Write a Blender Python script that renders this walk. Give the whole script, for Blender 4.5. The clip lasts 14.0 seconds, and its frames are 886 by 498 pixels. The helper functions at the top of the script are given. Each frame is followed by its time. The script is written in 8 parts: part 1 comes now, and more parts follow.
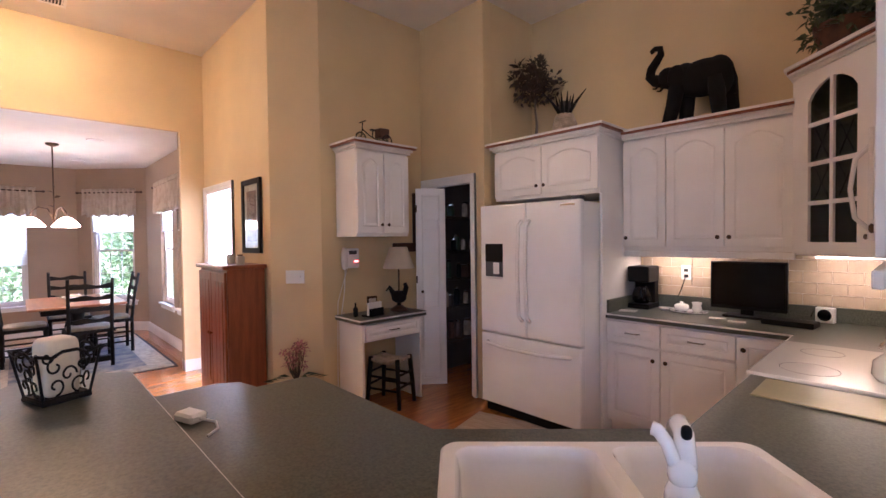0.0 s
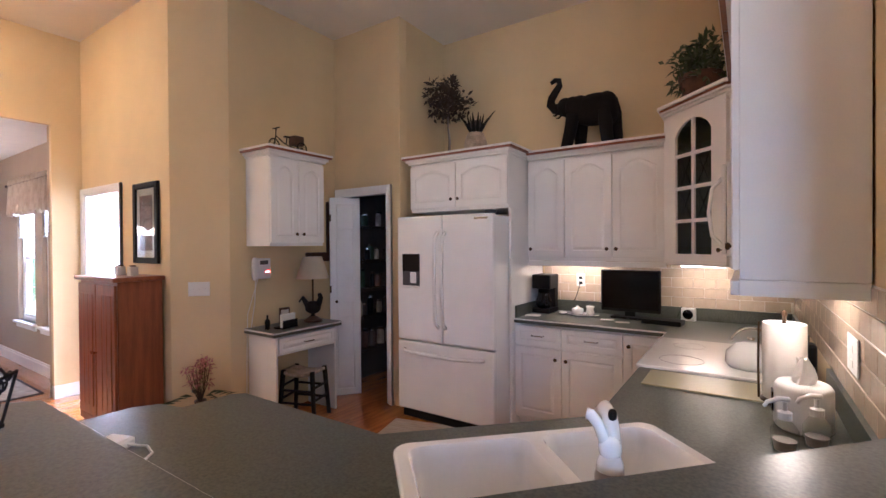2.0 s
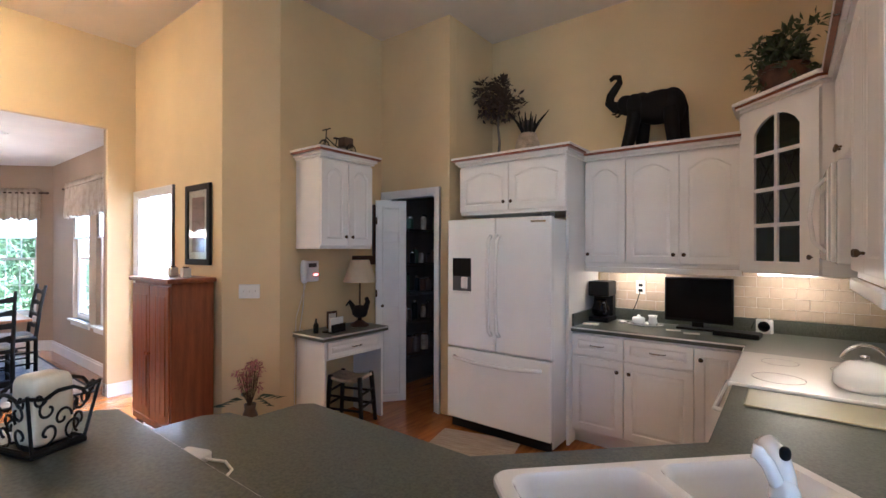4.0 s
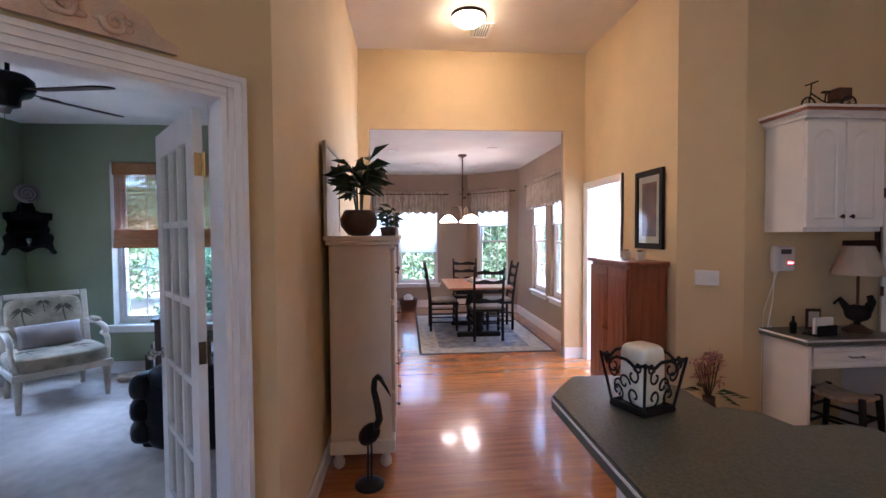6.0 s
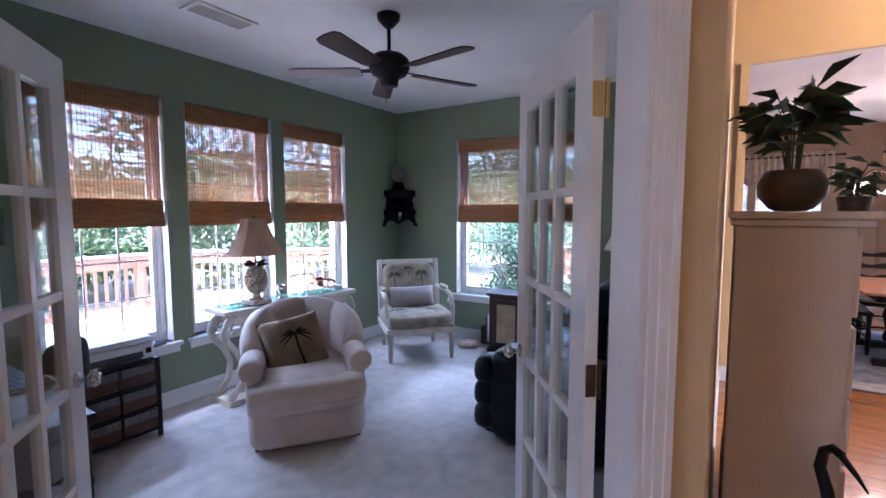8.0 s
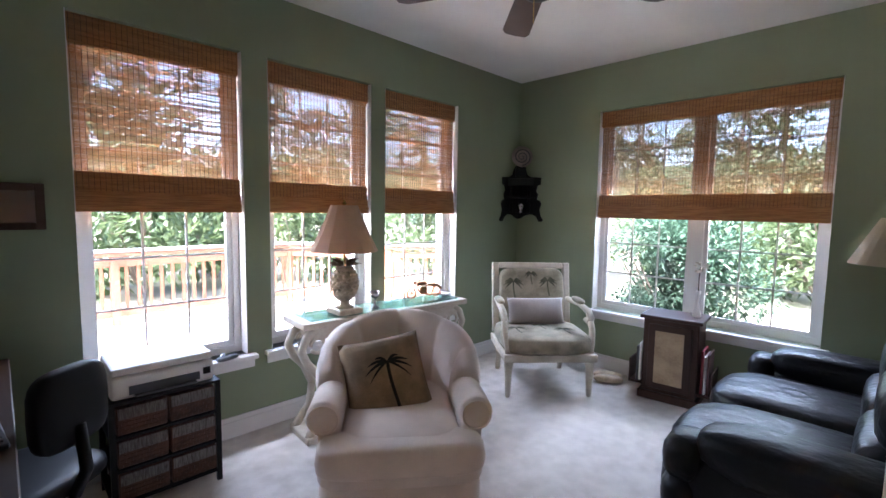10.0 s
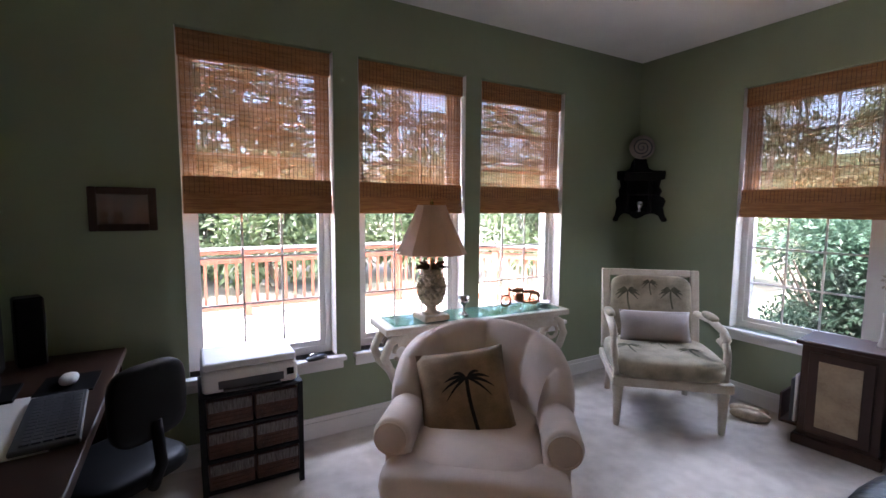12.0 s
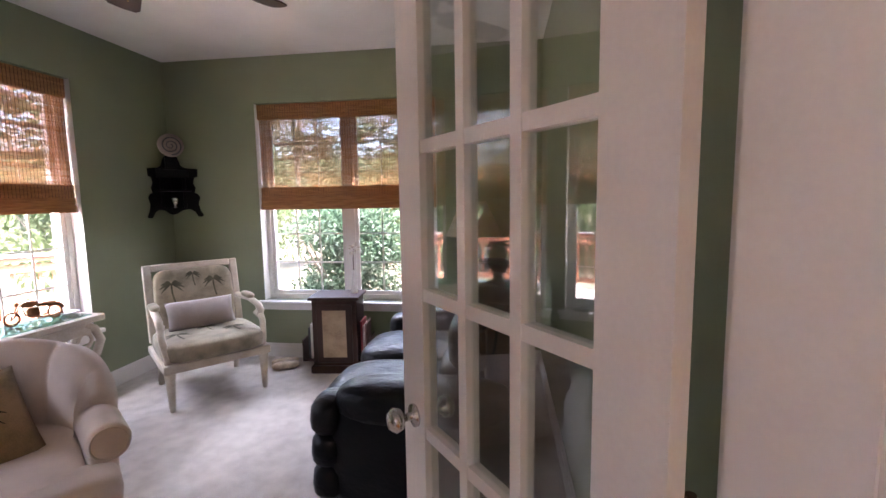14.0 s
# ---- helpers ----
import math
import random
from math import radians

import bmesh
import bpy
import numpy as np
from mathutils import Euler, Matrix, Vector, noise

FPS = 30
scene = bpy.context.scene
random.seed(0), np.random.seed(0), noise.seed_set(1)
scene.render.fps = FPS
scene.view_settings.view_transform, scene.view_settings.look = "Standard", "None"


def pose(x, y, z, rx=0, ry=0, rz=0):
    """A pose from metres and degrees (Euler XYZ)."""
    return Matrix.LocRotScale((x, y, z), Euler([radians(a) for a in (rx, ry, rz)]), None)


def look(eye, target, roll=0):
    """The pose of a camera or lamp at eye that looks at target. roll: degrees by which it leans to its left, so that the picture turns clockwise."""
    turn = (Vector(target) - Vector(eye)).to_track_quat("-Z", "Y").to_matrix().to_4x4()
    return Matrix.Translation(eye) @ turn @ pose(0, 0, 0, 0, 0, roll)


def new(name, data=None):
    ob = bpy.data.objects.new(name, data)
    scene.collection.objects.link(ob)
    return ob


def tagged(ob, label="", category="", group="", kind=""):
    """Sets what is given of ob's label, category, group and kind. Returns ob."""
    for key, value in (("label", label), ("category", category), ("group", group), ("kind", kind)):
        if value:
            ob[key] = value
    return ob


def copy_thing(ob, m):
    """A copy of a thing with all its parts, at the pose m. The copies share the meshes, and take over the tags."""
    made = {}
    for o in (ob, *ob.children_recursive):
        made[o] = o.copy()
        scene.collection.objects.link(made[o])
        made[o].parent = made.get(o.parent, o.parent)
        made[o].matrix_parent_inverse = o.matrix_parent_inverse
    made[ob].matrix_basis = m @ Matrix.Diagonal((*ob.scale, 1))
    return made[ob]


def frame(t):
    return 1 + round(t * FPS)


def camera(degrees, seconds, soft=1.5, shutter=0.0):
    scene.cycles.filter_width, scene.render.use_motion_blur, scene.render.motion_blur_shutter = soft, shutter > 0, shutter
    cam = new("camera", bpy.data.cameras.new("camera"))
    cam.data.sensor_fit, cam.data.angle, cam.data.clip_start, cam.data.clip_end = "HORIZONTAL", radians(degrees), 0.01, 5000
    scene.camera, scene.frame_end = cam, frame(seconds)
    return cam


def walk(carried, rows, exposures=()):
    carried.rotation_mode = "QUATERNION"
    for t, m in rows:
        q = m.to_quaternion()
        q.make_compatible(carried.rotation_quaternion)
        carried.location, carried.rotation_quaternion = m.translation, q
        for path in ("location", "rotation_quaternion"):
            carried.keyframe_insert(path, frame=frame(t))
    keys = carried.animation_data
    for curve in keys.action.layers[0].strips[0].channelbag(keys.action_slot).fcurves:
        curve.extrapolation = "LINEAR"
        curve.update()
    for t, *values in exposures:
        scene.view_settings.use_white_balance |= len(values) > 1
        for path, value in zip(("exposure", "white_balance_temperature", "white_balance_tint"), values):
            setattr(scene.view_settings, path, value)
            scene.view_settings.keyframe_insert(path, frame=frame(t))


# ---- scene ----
cam = camera(89.1, 14.0)
PATH = [
    (0, (0.52, 0.707, 1.484), (-0.933, 2.08, 1.44), -0.7),
    (0.5, (0.496, 0.63, 1.492), (-0.898, 2.064, 1.443), -1.2),
    (1, (0.484, 0.591, 1.494), (-0.801, 2.122, 1.444), -0.9),
    (1.5, (0.486, 0.555, 1.504), (-0.701, 2.164, 1.455), -0.6),
    (2, (0.486, 0.536, 1.511), (-0.634, 2.193, 1.495), -0.4),
    (2.2, (0.481, 0.538, 1.509), (-0.619, 2.209, 1.529), -0.3),
    (4.3, (0.196, 0.522, 1.509), (-1.089, 2.054, 1.5), 0.3),
    (4.5, (0.165, 0.525, 1.491), (-1.242, 1.946, 1.484), 0.2),
    (5, (0.122, 0.49, 1.522), (-1.602, 1.504, 1.488), -0.7),
    (5.5, (0.067, 0.336, 1.524), (-1.851, 0.903, 1.471), -0.5),
    (6, (0.033, 0.176, 1.519), (-1.96, 0.337, 1.452), -0.4),
    (6.5, (-0.045, 0.017, 1.522), (-2.037, -0.139, 1.432), -0.2),
    (7, (-0.19, -0.11, 1.515), (-2.141, -0.537, 1.398), -0.1),
    (7.5, (-0.396, -0.224, 1.525), (-2.221, -1.031, 1.39), 0.2),
    (7.7, (-0.479, -0.264, 1.521), (-2.239, -1.202, 1.368), 0.1),
    (9.8, (-1.24, -1.04, 1.432), (-2.714, -2.382, 1.269), 0.9),
    (10, (-1.293, -1.105, 1.44), (-2.695, -2.52, 1.264), 0.9),
    (10.5, (-1.381, -1.223, 1.43), (-2.568, -2.822, 1.243), 0.3),
    (11, (-1.469, -1.243, 1.458), (-2.369, -3.017, 1.253), -0.2),
    (11.5, (-1.556, -1.227, 1.465), (-2.342, -3.055, 1.264), -0.3),
    (12, (-1.578, -1.201, 1.442), (-2.568, -2.93, 1.258), 0.4),
    (12.5, (-1.458, -1.212, 1.429), (-2.962, -2.517, 1.241), -1.6),
    (13, (-1.387, -1.183, 1.438), (-3.161, -2.083, 1.226), -2.1),
    (13.5, (-1.353, -1.035, 1.447), (-3.259, -1.597, 1.223), -1.4),
    (14, (-1.302, -0.839, 1.451), (-3.272, -1.106, 1.234), -0.9),
]
EXPOSURES = [(0.0, 4.1, 5100, 30), (2.0, 4.25, 4750, 22), (4.5, 4.2, 4600, 12), (5.5, 3.8, 4700, 16), (6.5, 3.6, 4850, 30), (7.5, 3.7, 4850, 32), (10.0, 3.95, 5750, 26), (11.5, 3.4, 6050, 31), (13.0, 3.75, 5950, 33), (14.0, 4.0, 6500, 37)]
walk(cam, [(t, look(eye, target, roll)) for t, eye, target, roll in PATH], EXPOSURES)
SKY, SUN = 0.15, 5.0
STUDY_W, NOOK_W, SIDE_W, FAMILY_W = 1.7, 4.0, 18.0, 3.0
EMIT_CHANDELIER, EMIT_DOME, EMIT_STRIP, EMIT_FILL = 1.8, 8.0, 2.5, 5.4

# ---------------------------------------------------------------- light
world = bpy.data.worlds.new("world")
scene.world = world
world.use_nodes = True
wn = world.node_tree
bg = wn.nodes["Background"]
sky = wn.nodes.new("ShaderNodeTexSky")
sky.sky_type, sky.sun_disc = "NISHITA", False
sky.sun_elevation, sky.sun_rotation = radians(58), radians(86)
sky.dust_density, sky.ozone_density = 3.0, 1.0
wn.links.new(sky.outputs[0], bg.inputs[0])
bg.inputs[1].default_value = SKY
sun = new("sun", bpy.data.lights.new("sun", "SUN"))
sun.data.energy, sun.data.angle, sun.data.color = SUN, radians(12), (1, 0.95, 0.88)
sun.matrix_world = look((12.5, 1.0, 20), (0, 0, 0))


def lamp(name, kind, at, target, watts, size, colour):
    ob = new(name, bpy.data.lights.new(name, kind))
    ob.data.energy, ob.data.color = watts, colour
    if kind == "AREA":
        ob.data.shape, ob.data.size, ob.data.size_y = "RECTANGLE", size[0], size[1]
    else:
        ob.data.shadow_soft_size = size
    ob.matrix_world = look(at, target)
    return ob


def sky_lamp(p, q, s, w, z, watts, out=0.46, up=0.32, size=0.5, deep=1.5, colour=(0.94, 0.97, 1.0)):
    """Stands in for the sky's light at a window of the wall p-q: just outside, above the head of the opening."""
    d = (Vector(q) - Vector(p)).normalized()
    n = Vector((-d.y, d.x))
    at, to = Vector(p) + d * s + n * out, Vector(p) + d * s - n * deep
    lamp("window_sky", "AREA", (at.x, at.y, z + up), (to.x, to.y, 0.3), watts, (w, size), colour)


for s in (1.422, 2.381, 3.313):
    sky_lamp((-0.55, -3.94), (-5.2, -3.94), s, 0.7, 1.48, STUDY_W, 0.28, 0.0, 0.08, 2.5, (0.78, 0.92, 1.0))
sky_lamp((-5.2, -3.94), (-5.2, -0.52), 1.70, 1.5, 1.48, STUDY_W * 2, 0.28, 0.0, 0.08, 2.5, (0.78, 0.92, 1.0))
for s in (1.37, 2.33):
    sky_lamp((-8.45, 2.30), (-5.375, 2.30), s, 0.7, 2.2, NOOK_W)
sky_lamp((-9.3, 1.45), (-8.45, 2.30), 0.61, 0.7, 2.2, NOOK_W)
for s in (0.56, 1.41):
    sky_lamp((-9.3, -1.0), (-9.3, 1.45), s, 0.75, 2.2, NOOK_W)
lamp("window_sky", "AREA", (-4.9, 4.13, 1.3), (-5.3, 2.5, 1.0), SIDE_W, (1.5, 1.8), (0.92, 0.96, 1.0))
# fill from an added window, out of view, for the cabinet's bluish end
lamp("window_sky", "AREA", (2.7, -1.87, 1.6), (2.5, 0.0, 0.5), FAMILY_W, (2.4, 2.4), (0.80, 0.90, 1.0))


# ---------------------------------------------------------------- materials
def mat(name, colour, rough=0.6, vary=0.08, scale=6.0, grain=80.0, bump=0.1, metal=0.0, second=None, amount=0.5, stretch=(1, 1, 1),
        coat=0.0, emit=0.0, sheen=0.0, translucent=0.0, each=0.0, spec=0.5):
    m = bpy.data.materials.new(name)
    m.use_nodes = True
    nt = m.node_tree
    N, LK = nt.nodes, nt.links
    p = N["Principled BSDF"]
    tc, mp = N.new("ShaderNodeTexCoord"), N.new("ShaderNodeMapping")
    mp.inputs["Scale"].default_value = stretch
    LK.new(tc.outputs["Object"], mp.inputs["Vector"])
    big, fine = N.new("ShaderNodeTexNoise"), N.new("ShaderNodeTexNoise")
    for n, s, d in ((big, scale, 4), (fine, grain, 3)):
        n.inputs["Scale"].default_value, n.inputs["Detail"].default_value = s, d
        LK.new(mp.outputs[0], n.inputs["Vector"])
    ramp = N.new("ShaderNodeValToRGB")
    c2 = second or [max(0, c * (1 - 2.2 * vary)) for c in colour]
    c1 = colour if second else [min(1, c * (1 + vary)) for c in colour]
    ramp.color_ramp.elements[0].position, ramp.color_ramp.elements[1].position = 0.5 - 0.28 * amount * 2 * 0.5 - 0.06, 0.66
    ramp.color_ramp.elements[0].color, ramp.color_ramp.elements[1].color = (*c2, 1), (*c1, 1)
    mixf = N.new("ShaderNodeMath")
    mixf.operation = "MULTIPLY_ADD"
    LK.new(fine.outputs[0], mixf.inputs[0])
    mixf.inputs[1].default_value = 0.35
    sub = N.new("ShaderNodeMath")
    sub.operation = "SUBTRACT"
    LK.new(big.outputs[0], sub.inputs[0])
    sub.inputs[1].default_value = 0.175
    LK.new(sub.outputs[0], mixf.inputs[2])
    LK.new(mixf.outputs[0], ramp.inputs[0])
    out = ramp.outputs[0]
    if each:
        info, hsv, ma = N.new("ShaderNodeObjectInfo"), N.new("ShaderNodeHueSaturation"), N.new("ShaderNodeMath")
        ma.operation = "MULTIPLY_ADD"
        LK.new(info.outputs["Random"], ma.inputs[0])
        ma.inputs[1].default_value, ma.inputs[2].default_value = each, 1 - each / 2
        LK.new(ma.outputs[0], hsv.inputs["Value"])
        LK.new(out, hsv.inputs["Color"])
        out = hsv.outputs[0]
    LK.new(out, p.inputs["Base Color"])
    p.inputs["Metallic"].default_value = metal
    rr = N.new("ShaderNodeMath")
    rr.operation = "MULTIPLY_ADD"
    LK.new(big.outputs[0], rr.inputs[0])
    rr.inputs[1].default_value, rr.inputs[2].default_value = 0.16 * rough, rough * 0.92
    LK.new(rr.outputs[0], p.inputs["Roughness"])
    p.inputs["Coat Weight"].default_value = coat
    p.inputs["Specular IOR Level"].default_value = spec
    p.inputs["Coat Roughness"].default_value = 0.08
    p.inputs["Sheen Weight"].default_value = sheen
    if bump:
        b = N.new("ShaderNodeBump")
        b.inputs["Strength"].default_value, b.inputs["Distance"].default_value = bump, 0.004
        LK.new(fine.outputs[0], b.inputs["Height"])
        LK.new(b.outputs[0], p.inputs["Normal"])
    if emit:
        LK.new(out, p.inputs["Emission Color"])
        p.inputs["Emission Strength"].default_value = emit
    if translucent:
        tr, mx = N.new("ShaderNodeBsdfTranslucent"), N.new("ShaderNodeMixShader")
        LK.new(out, tr.inputs[0])
        mx.inputs[0].default_value = translucent
        LK.new(p.outputs[0], mx.inputs[1])
        LK.new(tr.outputs[0], mx.inputs[2])
        LK.new(mx.outputs[0], N["Material Output"].inputs[0])
    return m


def glass_mat(name, rough=0.02, tint=(0.95, 0.98, 0.97), least=0.045):
    m = bpy.data.materials.new(name)
    m.use_nodes = True
    nt = m.node_tree
    tr, gl, mx, lw = (nt.nodes.new("ShaderNode" + k) for k in ("BsdfTransparent", "BsdfGlossy", "MixShader", "LayerWeight"))
    pw, ma = nt.nodes.new("ShaderNodeMath"), nt.nodes.new("ShaderNodeMath")
    tr.inputs[0].default_value = (*tint, 1)
    gl.inputs["Roughness"].default_value = rough
    lw.inputs[0].default_value = 0.5
    pw.operation, ma.operation = "POWER", "MULTIPLY_ADD"
    pw.inputs[1].default_value, ma.inputs[1].default_value, ma.inputs[2].default_value = 5.0, 0.9, least
    for a, b in ((lw.outputs["Facing"], pw.inputs[0]), (pw.outputs[0], ma.inputs[0]), (ma.outputs[0], mx.inputs[0]), (tr.outputs[0], mx.inputs[1]), (gl.outputs[0], mx.inputs[2]), (mx.outputs[0], nt.nodes["Material Output"].inputs[0])):
        nt.links.new(a, b)
    return m


YELLOW = mat("cream_yellow_wall_paint", (0.64, 0.49, 0.265), 0.7, 0.04, 1.5, 260, 0.12)
GREEN = mat("sage_green_wall_paint", (0.255, 0.295, 0.185), 0.7, 0.04, 1.5, 260, 0.12)
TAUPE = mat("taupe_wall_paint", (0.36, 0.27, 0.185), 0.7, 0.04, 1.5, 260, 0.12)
CEIL = mat("ceiling_paint", (0.78, 0.76, 0.72), 0.85, 0.03, 2, 180, 0.25)
CEIL_WARM = mat("warm_ceiling_paint", (0.74, 0.68, 0.58), 0.85, 0.03, 2, 180, 0.25)
TRIM = mat("white_trim_paint", (0.78, 0.76, 0.73), 0.35, 0.03, 4, 120, 0.05)
CAB = mat("white_cabinet_foil", (0.80, 0.77, 0.73), 0.32, 0.025, 3, 200, 0.03)
APPL = mat("white_enamel", (0.80, 0.79, 0.77), 0.18, 0.02, 3, 200, 0.02, coat=0.4)
WOODFLOOR = mat("polished_oak_plank", (0.40, 0.155, 0.033), 0.24, 0.1, 3, 40, 0.03, second=(0.25, 0.08, 0.02), stretch=(9, 0.7, 1), coat=0.6, each=0.2)
CARPET = mat("beige_carpet", (0.70, 0.645, 0.58), 0.95, 0.1, 9, 240, 1.0, second=(0.48, 0.43, 0.375), amount=0.8, sheen=0.3)
LAMINATE = mat("dark_green_speckled_laminate", (0.10, 0.105, 0.085), 0.32, 0.1, 120, 330, 0.04, second=(0.022, 0.027, 0.02), amount=0.9)
CHERRY = mat("cherry_wood", (0.27, 0.075, 0.022), 0.35, 0.1, 3, 30, 0.06, second=(0.16, 0.042, 0.014), stretch=(8, 8, 0.7), coat=0.2)
CARVED = mat("matt_black_carving", (0.006, 0.0055, 0.005), 0.8, 0.1, 6, 60, 0.1, spec=0.2)
OLIVEGLASS = mat("olive_frosted_board", (0.30, 0.27, 0.16), 0.3, 0.05, 3, 90, 0.02)
BLACKWOOD = mat("black_painted_wood", (0.007, 0.006, 0.0055), 0.6, 0.1, 6, 60, 0.06, spec=0.25)
DARKWOOD = mat("dark_walnut_wood", (0.05, 0.022, 0.013), 0.45, 0.1, 4, 40, 0.06, stretch=(6, 6, 0.8), spec=0.3)
TABLEWOOD = mat("orange_pine_table_wood", (0.42, 0.19, 0.085), 0.3, 0.1, 3, 40, 0.05, second=(0.30, 0.12, 0.05), stretch=(1, 9, 1), coat=0.3)
CREAMWOOD = mat("distressed_cream_paint", (0.58, 0.52, 0.42), 0.55, 0.08, 9, 90, 0.15, second=(0.42, 0.35, 0.26), amount=0.7)
WHITEFAB = mat("cream_chenille_fabric", (0.66, 0.55, 0.475), 0.9, 0.06, 5, 260, 0.5, sheen=0.3)
FLORAL = mat("sage_floral_fabric", (0.36, 0.30, 0.205), 0.85, 0.1, 11, 200, 0.3, second=(0.17, 0.15, 0.095), amount=0.6, sheen=0.2)
SATIN = mat("grey_taupe_satin", (0.29, 0.24, 0.215), 0.45, 0.08, 6, 120, 0.1, sheen=0.3)
PILLOWFAB = mat("olive_tan_pillow_fabric", (0.31, 0.205, 0.115), 0.85, 0.12, 8, 200, 0.3, second=(0.15, 0.105, 0.055))
LEATHER = mat("black_leather", (0.006, 0.006, 0.008), 0.36, 0.1, 5, 11, 1.0, spec=0.25, stretch=(1, 0.75, 1))
for n in LEATHER.node_tree.nodes:
    if n.type == "BUMP":
        n.inputs["Distance"].default_value = 0.014
BLACKMETAL = mat("black_wrought_iron", (0.010, 0.0095, 0.009), 0.5, 0.1, 10, 90, 0.15, metal=0.3, spec=0.3)
BLACKPLASTIC = mat("black_plastic", (0.006, 0.006, 0.0065), 0.45, 0.05, 5, 150, 0.03, spec=0.15)
SCREEN = mat("dark_screen_glass", (0.004, 0.004, 0.005), 0.12, 0.02, 4, 90, 0.0, spec=0.25)
WHITEPLASTIC = mat("white_plastic", (0.74, 0.73, 0.71), 0.35, 0.03, 5, 150, 0.03)
GREYPLASTIC = mat("grey_plastic", (0.07, 0.073, 0.08), 0.5, 0.05, 5, 150, 0.05)
BRONZE = mat("aged_bronze", (0.10, 0.065, 0.04), 0.4, 0.2, 12, 80, 0.1, metal=0.9)
STEEL = mat("brushed_steel", (0.55, 0.54, 0.52), 0.25, 0.05, 6, 90, 0.03, metal=1.0)
BRASS = mat("polished_brass", (0.60, 0.42, 0.16), 0.25, 0.08, 6, 90, 0.03, metal=1.0)
PORCELAIN = mat("white_porcelain", (0.82, 0.80, 0.78), 0.08, 0.02, 3, 90, 0.0, coat=0.5)
REED = mat("woven_bamboo_reed", (0.56, 0.38, 0.24), 0.6, 0.2, 9, 60, 0.1, second=(0.40, 0.22, 0.11), stretch=(1, 1, 9), translucent=0.65)
REEDBAND = mat("folded_bamboo", (0.56, 0.28, 0.11), 0.6, 0.2, 9, 60, 0.2, second=(0.34, 0.15, 0.055), stretch=(1, 1, 14), translucent=0.2)
SHADEFAB = mat("linen_lamp_shade", (0.58, 0.43, 0.32), 0.85, 0.05, 5, 220, 0.2, translucent=0.4)
CREAMSHADE = mat("cream_lamp_shade", (0.66, 0.58, 0.44), 0.85, 0.05, 5, 220, 0.2, translucent=0.4)
VALANCE = mat("cream_print_valance", (0.62, 0.54, 0.43), 0.9, 0.1, 9, 160, 0.3, second=(0.45, 0.36, 0.26), amount=0.6, translucent=0.25)
CELLSHADE = mat("white_cellular_shade", (0.85, 0.85, 0.85), 0.8, 0.02, 5, 160, 0.1, translucent=0.75)
LEAF = mat("dark_green_leaf", (0.03, 0.058, 0.022), 0.45, 0.3, 14, 90, 0.1)
LEAFV = mat("variegated_leaf", (0.08, 0.10, 0.045), 0.5, 0.3, 60, 90, 0.1, second=(0.03, 0.055, 0.02))
DRYLEAF = mat("dried_brown_foliage", (0.055, 0.035, 0.02), 0.7, 0.3, 14, 90, 0.1)
PINKLEAF = mat("dusty_pink_petals", (0.42, 0.17, 0.15), 0.7, 0.25, 14, 90, 0.1)
FRINGE = mat("grey_woven_fringe", (0.24, 0.22, 0.20), 0.9, 0.3, 40, 160, 0.6, second=(0.07, 0.055, 0.05), stretch=(6, 1, 0.6))
WICKER = mat("brown_wicker", (0.085, 0.036, 0.02), 0.6, 0.2, 20, 120, 0.5)
PINEAPPLE = mat("tan_carved_pineapple", (0.46, 0.36, 0.25), 0.5, 0.2, 14, 90, 0.3)
WAX = mat("ivory_candle_wax", (0.72, 0.62, 0.46), 0.5, 0.05, 5, 80, 0.05)
TILE = mat("cream_subway_tile", (0.50, 0.40, 0.29), 0.18, 0.06, 8, 90, 0.03, each=0.14)
GROUT = mat("pale_grout", (0.74, 0.68, 0.60), 0.9, 0.05, 10, 200, 0.3)
RUGBLUE = mat("blue_grey_rug_pile", (0.11, 0.13, 0.17), 0.95, 0.2, 7, 200, 0.7, second=(0.30, 0.28, 0.25), amount=0.6)
RUGCREAM = mat("cream_rug_border", (0.44, 0.40, 0.33), 0.95, 0.15, 14, 200, 0.7, second=(0.24, 0.22, 0.20), amount=0.6)
RUGDARK = mat("dark_rug_edge", (0.03, 0.03, 0.035), 0.95, 0.1, 14, 200, 0.7)
MATSTRIPE = mat("woven_tan_mat", (0.52, 0.43, 0.34), 0.95, 0.15, 6, 200, 0.7, second=(0.32, 0.25, 0.19), stretch=(1, 14, 1))
DECKWOOD = mat("cedar_deck_wood", (0.34, 0.13, 0.075), 0.75, 0.1, 4, 40, 0.2, stretch=(1, 8, 1))
DECKBOARD = mat("weathered_deck_boards", (0.52, 0.45, 0.38), 0.8, 0.1, 4, 40, 0.2, stretch=(8, 1, 1))
GROUND = mat("sandy_lawn", (0.36, 0.31, 0.24), 0.95, 0.2, 0.3, 8, 0.4, second=(0.12, 0.14, 0.07))
BARK = mat("pine_bark", (0.24, 0.19, 0.155), 0.9, 0.25, 6, 30, 0.6, stretch=(1, 1, 0.3))
FOLIAGE = mat("woodland_foliage", (0.09, 0.125, 0.06), 0.6, 0.35, 0.9, 20, 0.2, second=(0.04, 0.065, 0.03), translucent=0.35)
FOLIAGE_LIGHT = mat("bright_shrub_foliage", (0.12, 0.165, 0.07), 0.6, 0.35, 1.5, 20, 0.2, second=(0.05, 0.085, 0.035), translucent=0.35)
HOLLY = mat("holly_foliage", (0.075, 0.14, 0.085), 0.5, 0.3, 1.2, 20, 0.2, second=(0.035, 0.075, 0.045), translucent=0.4)
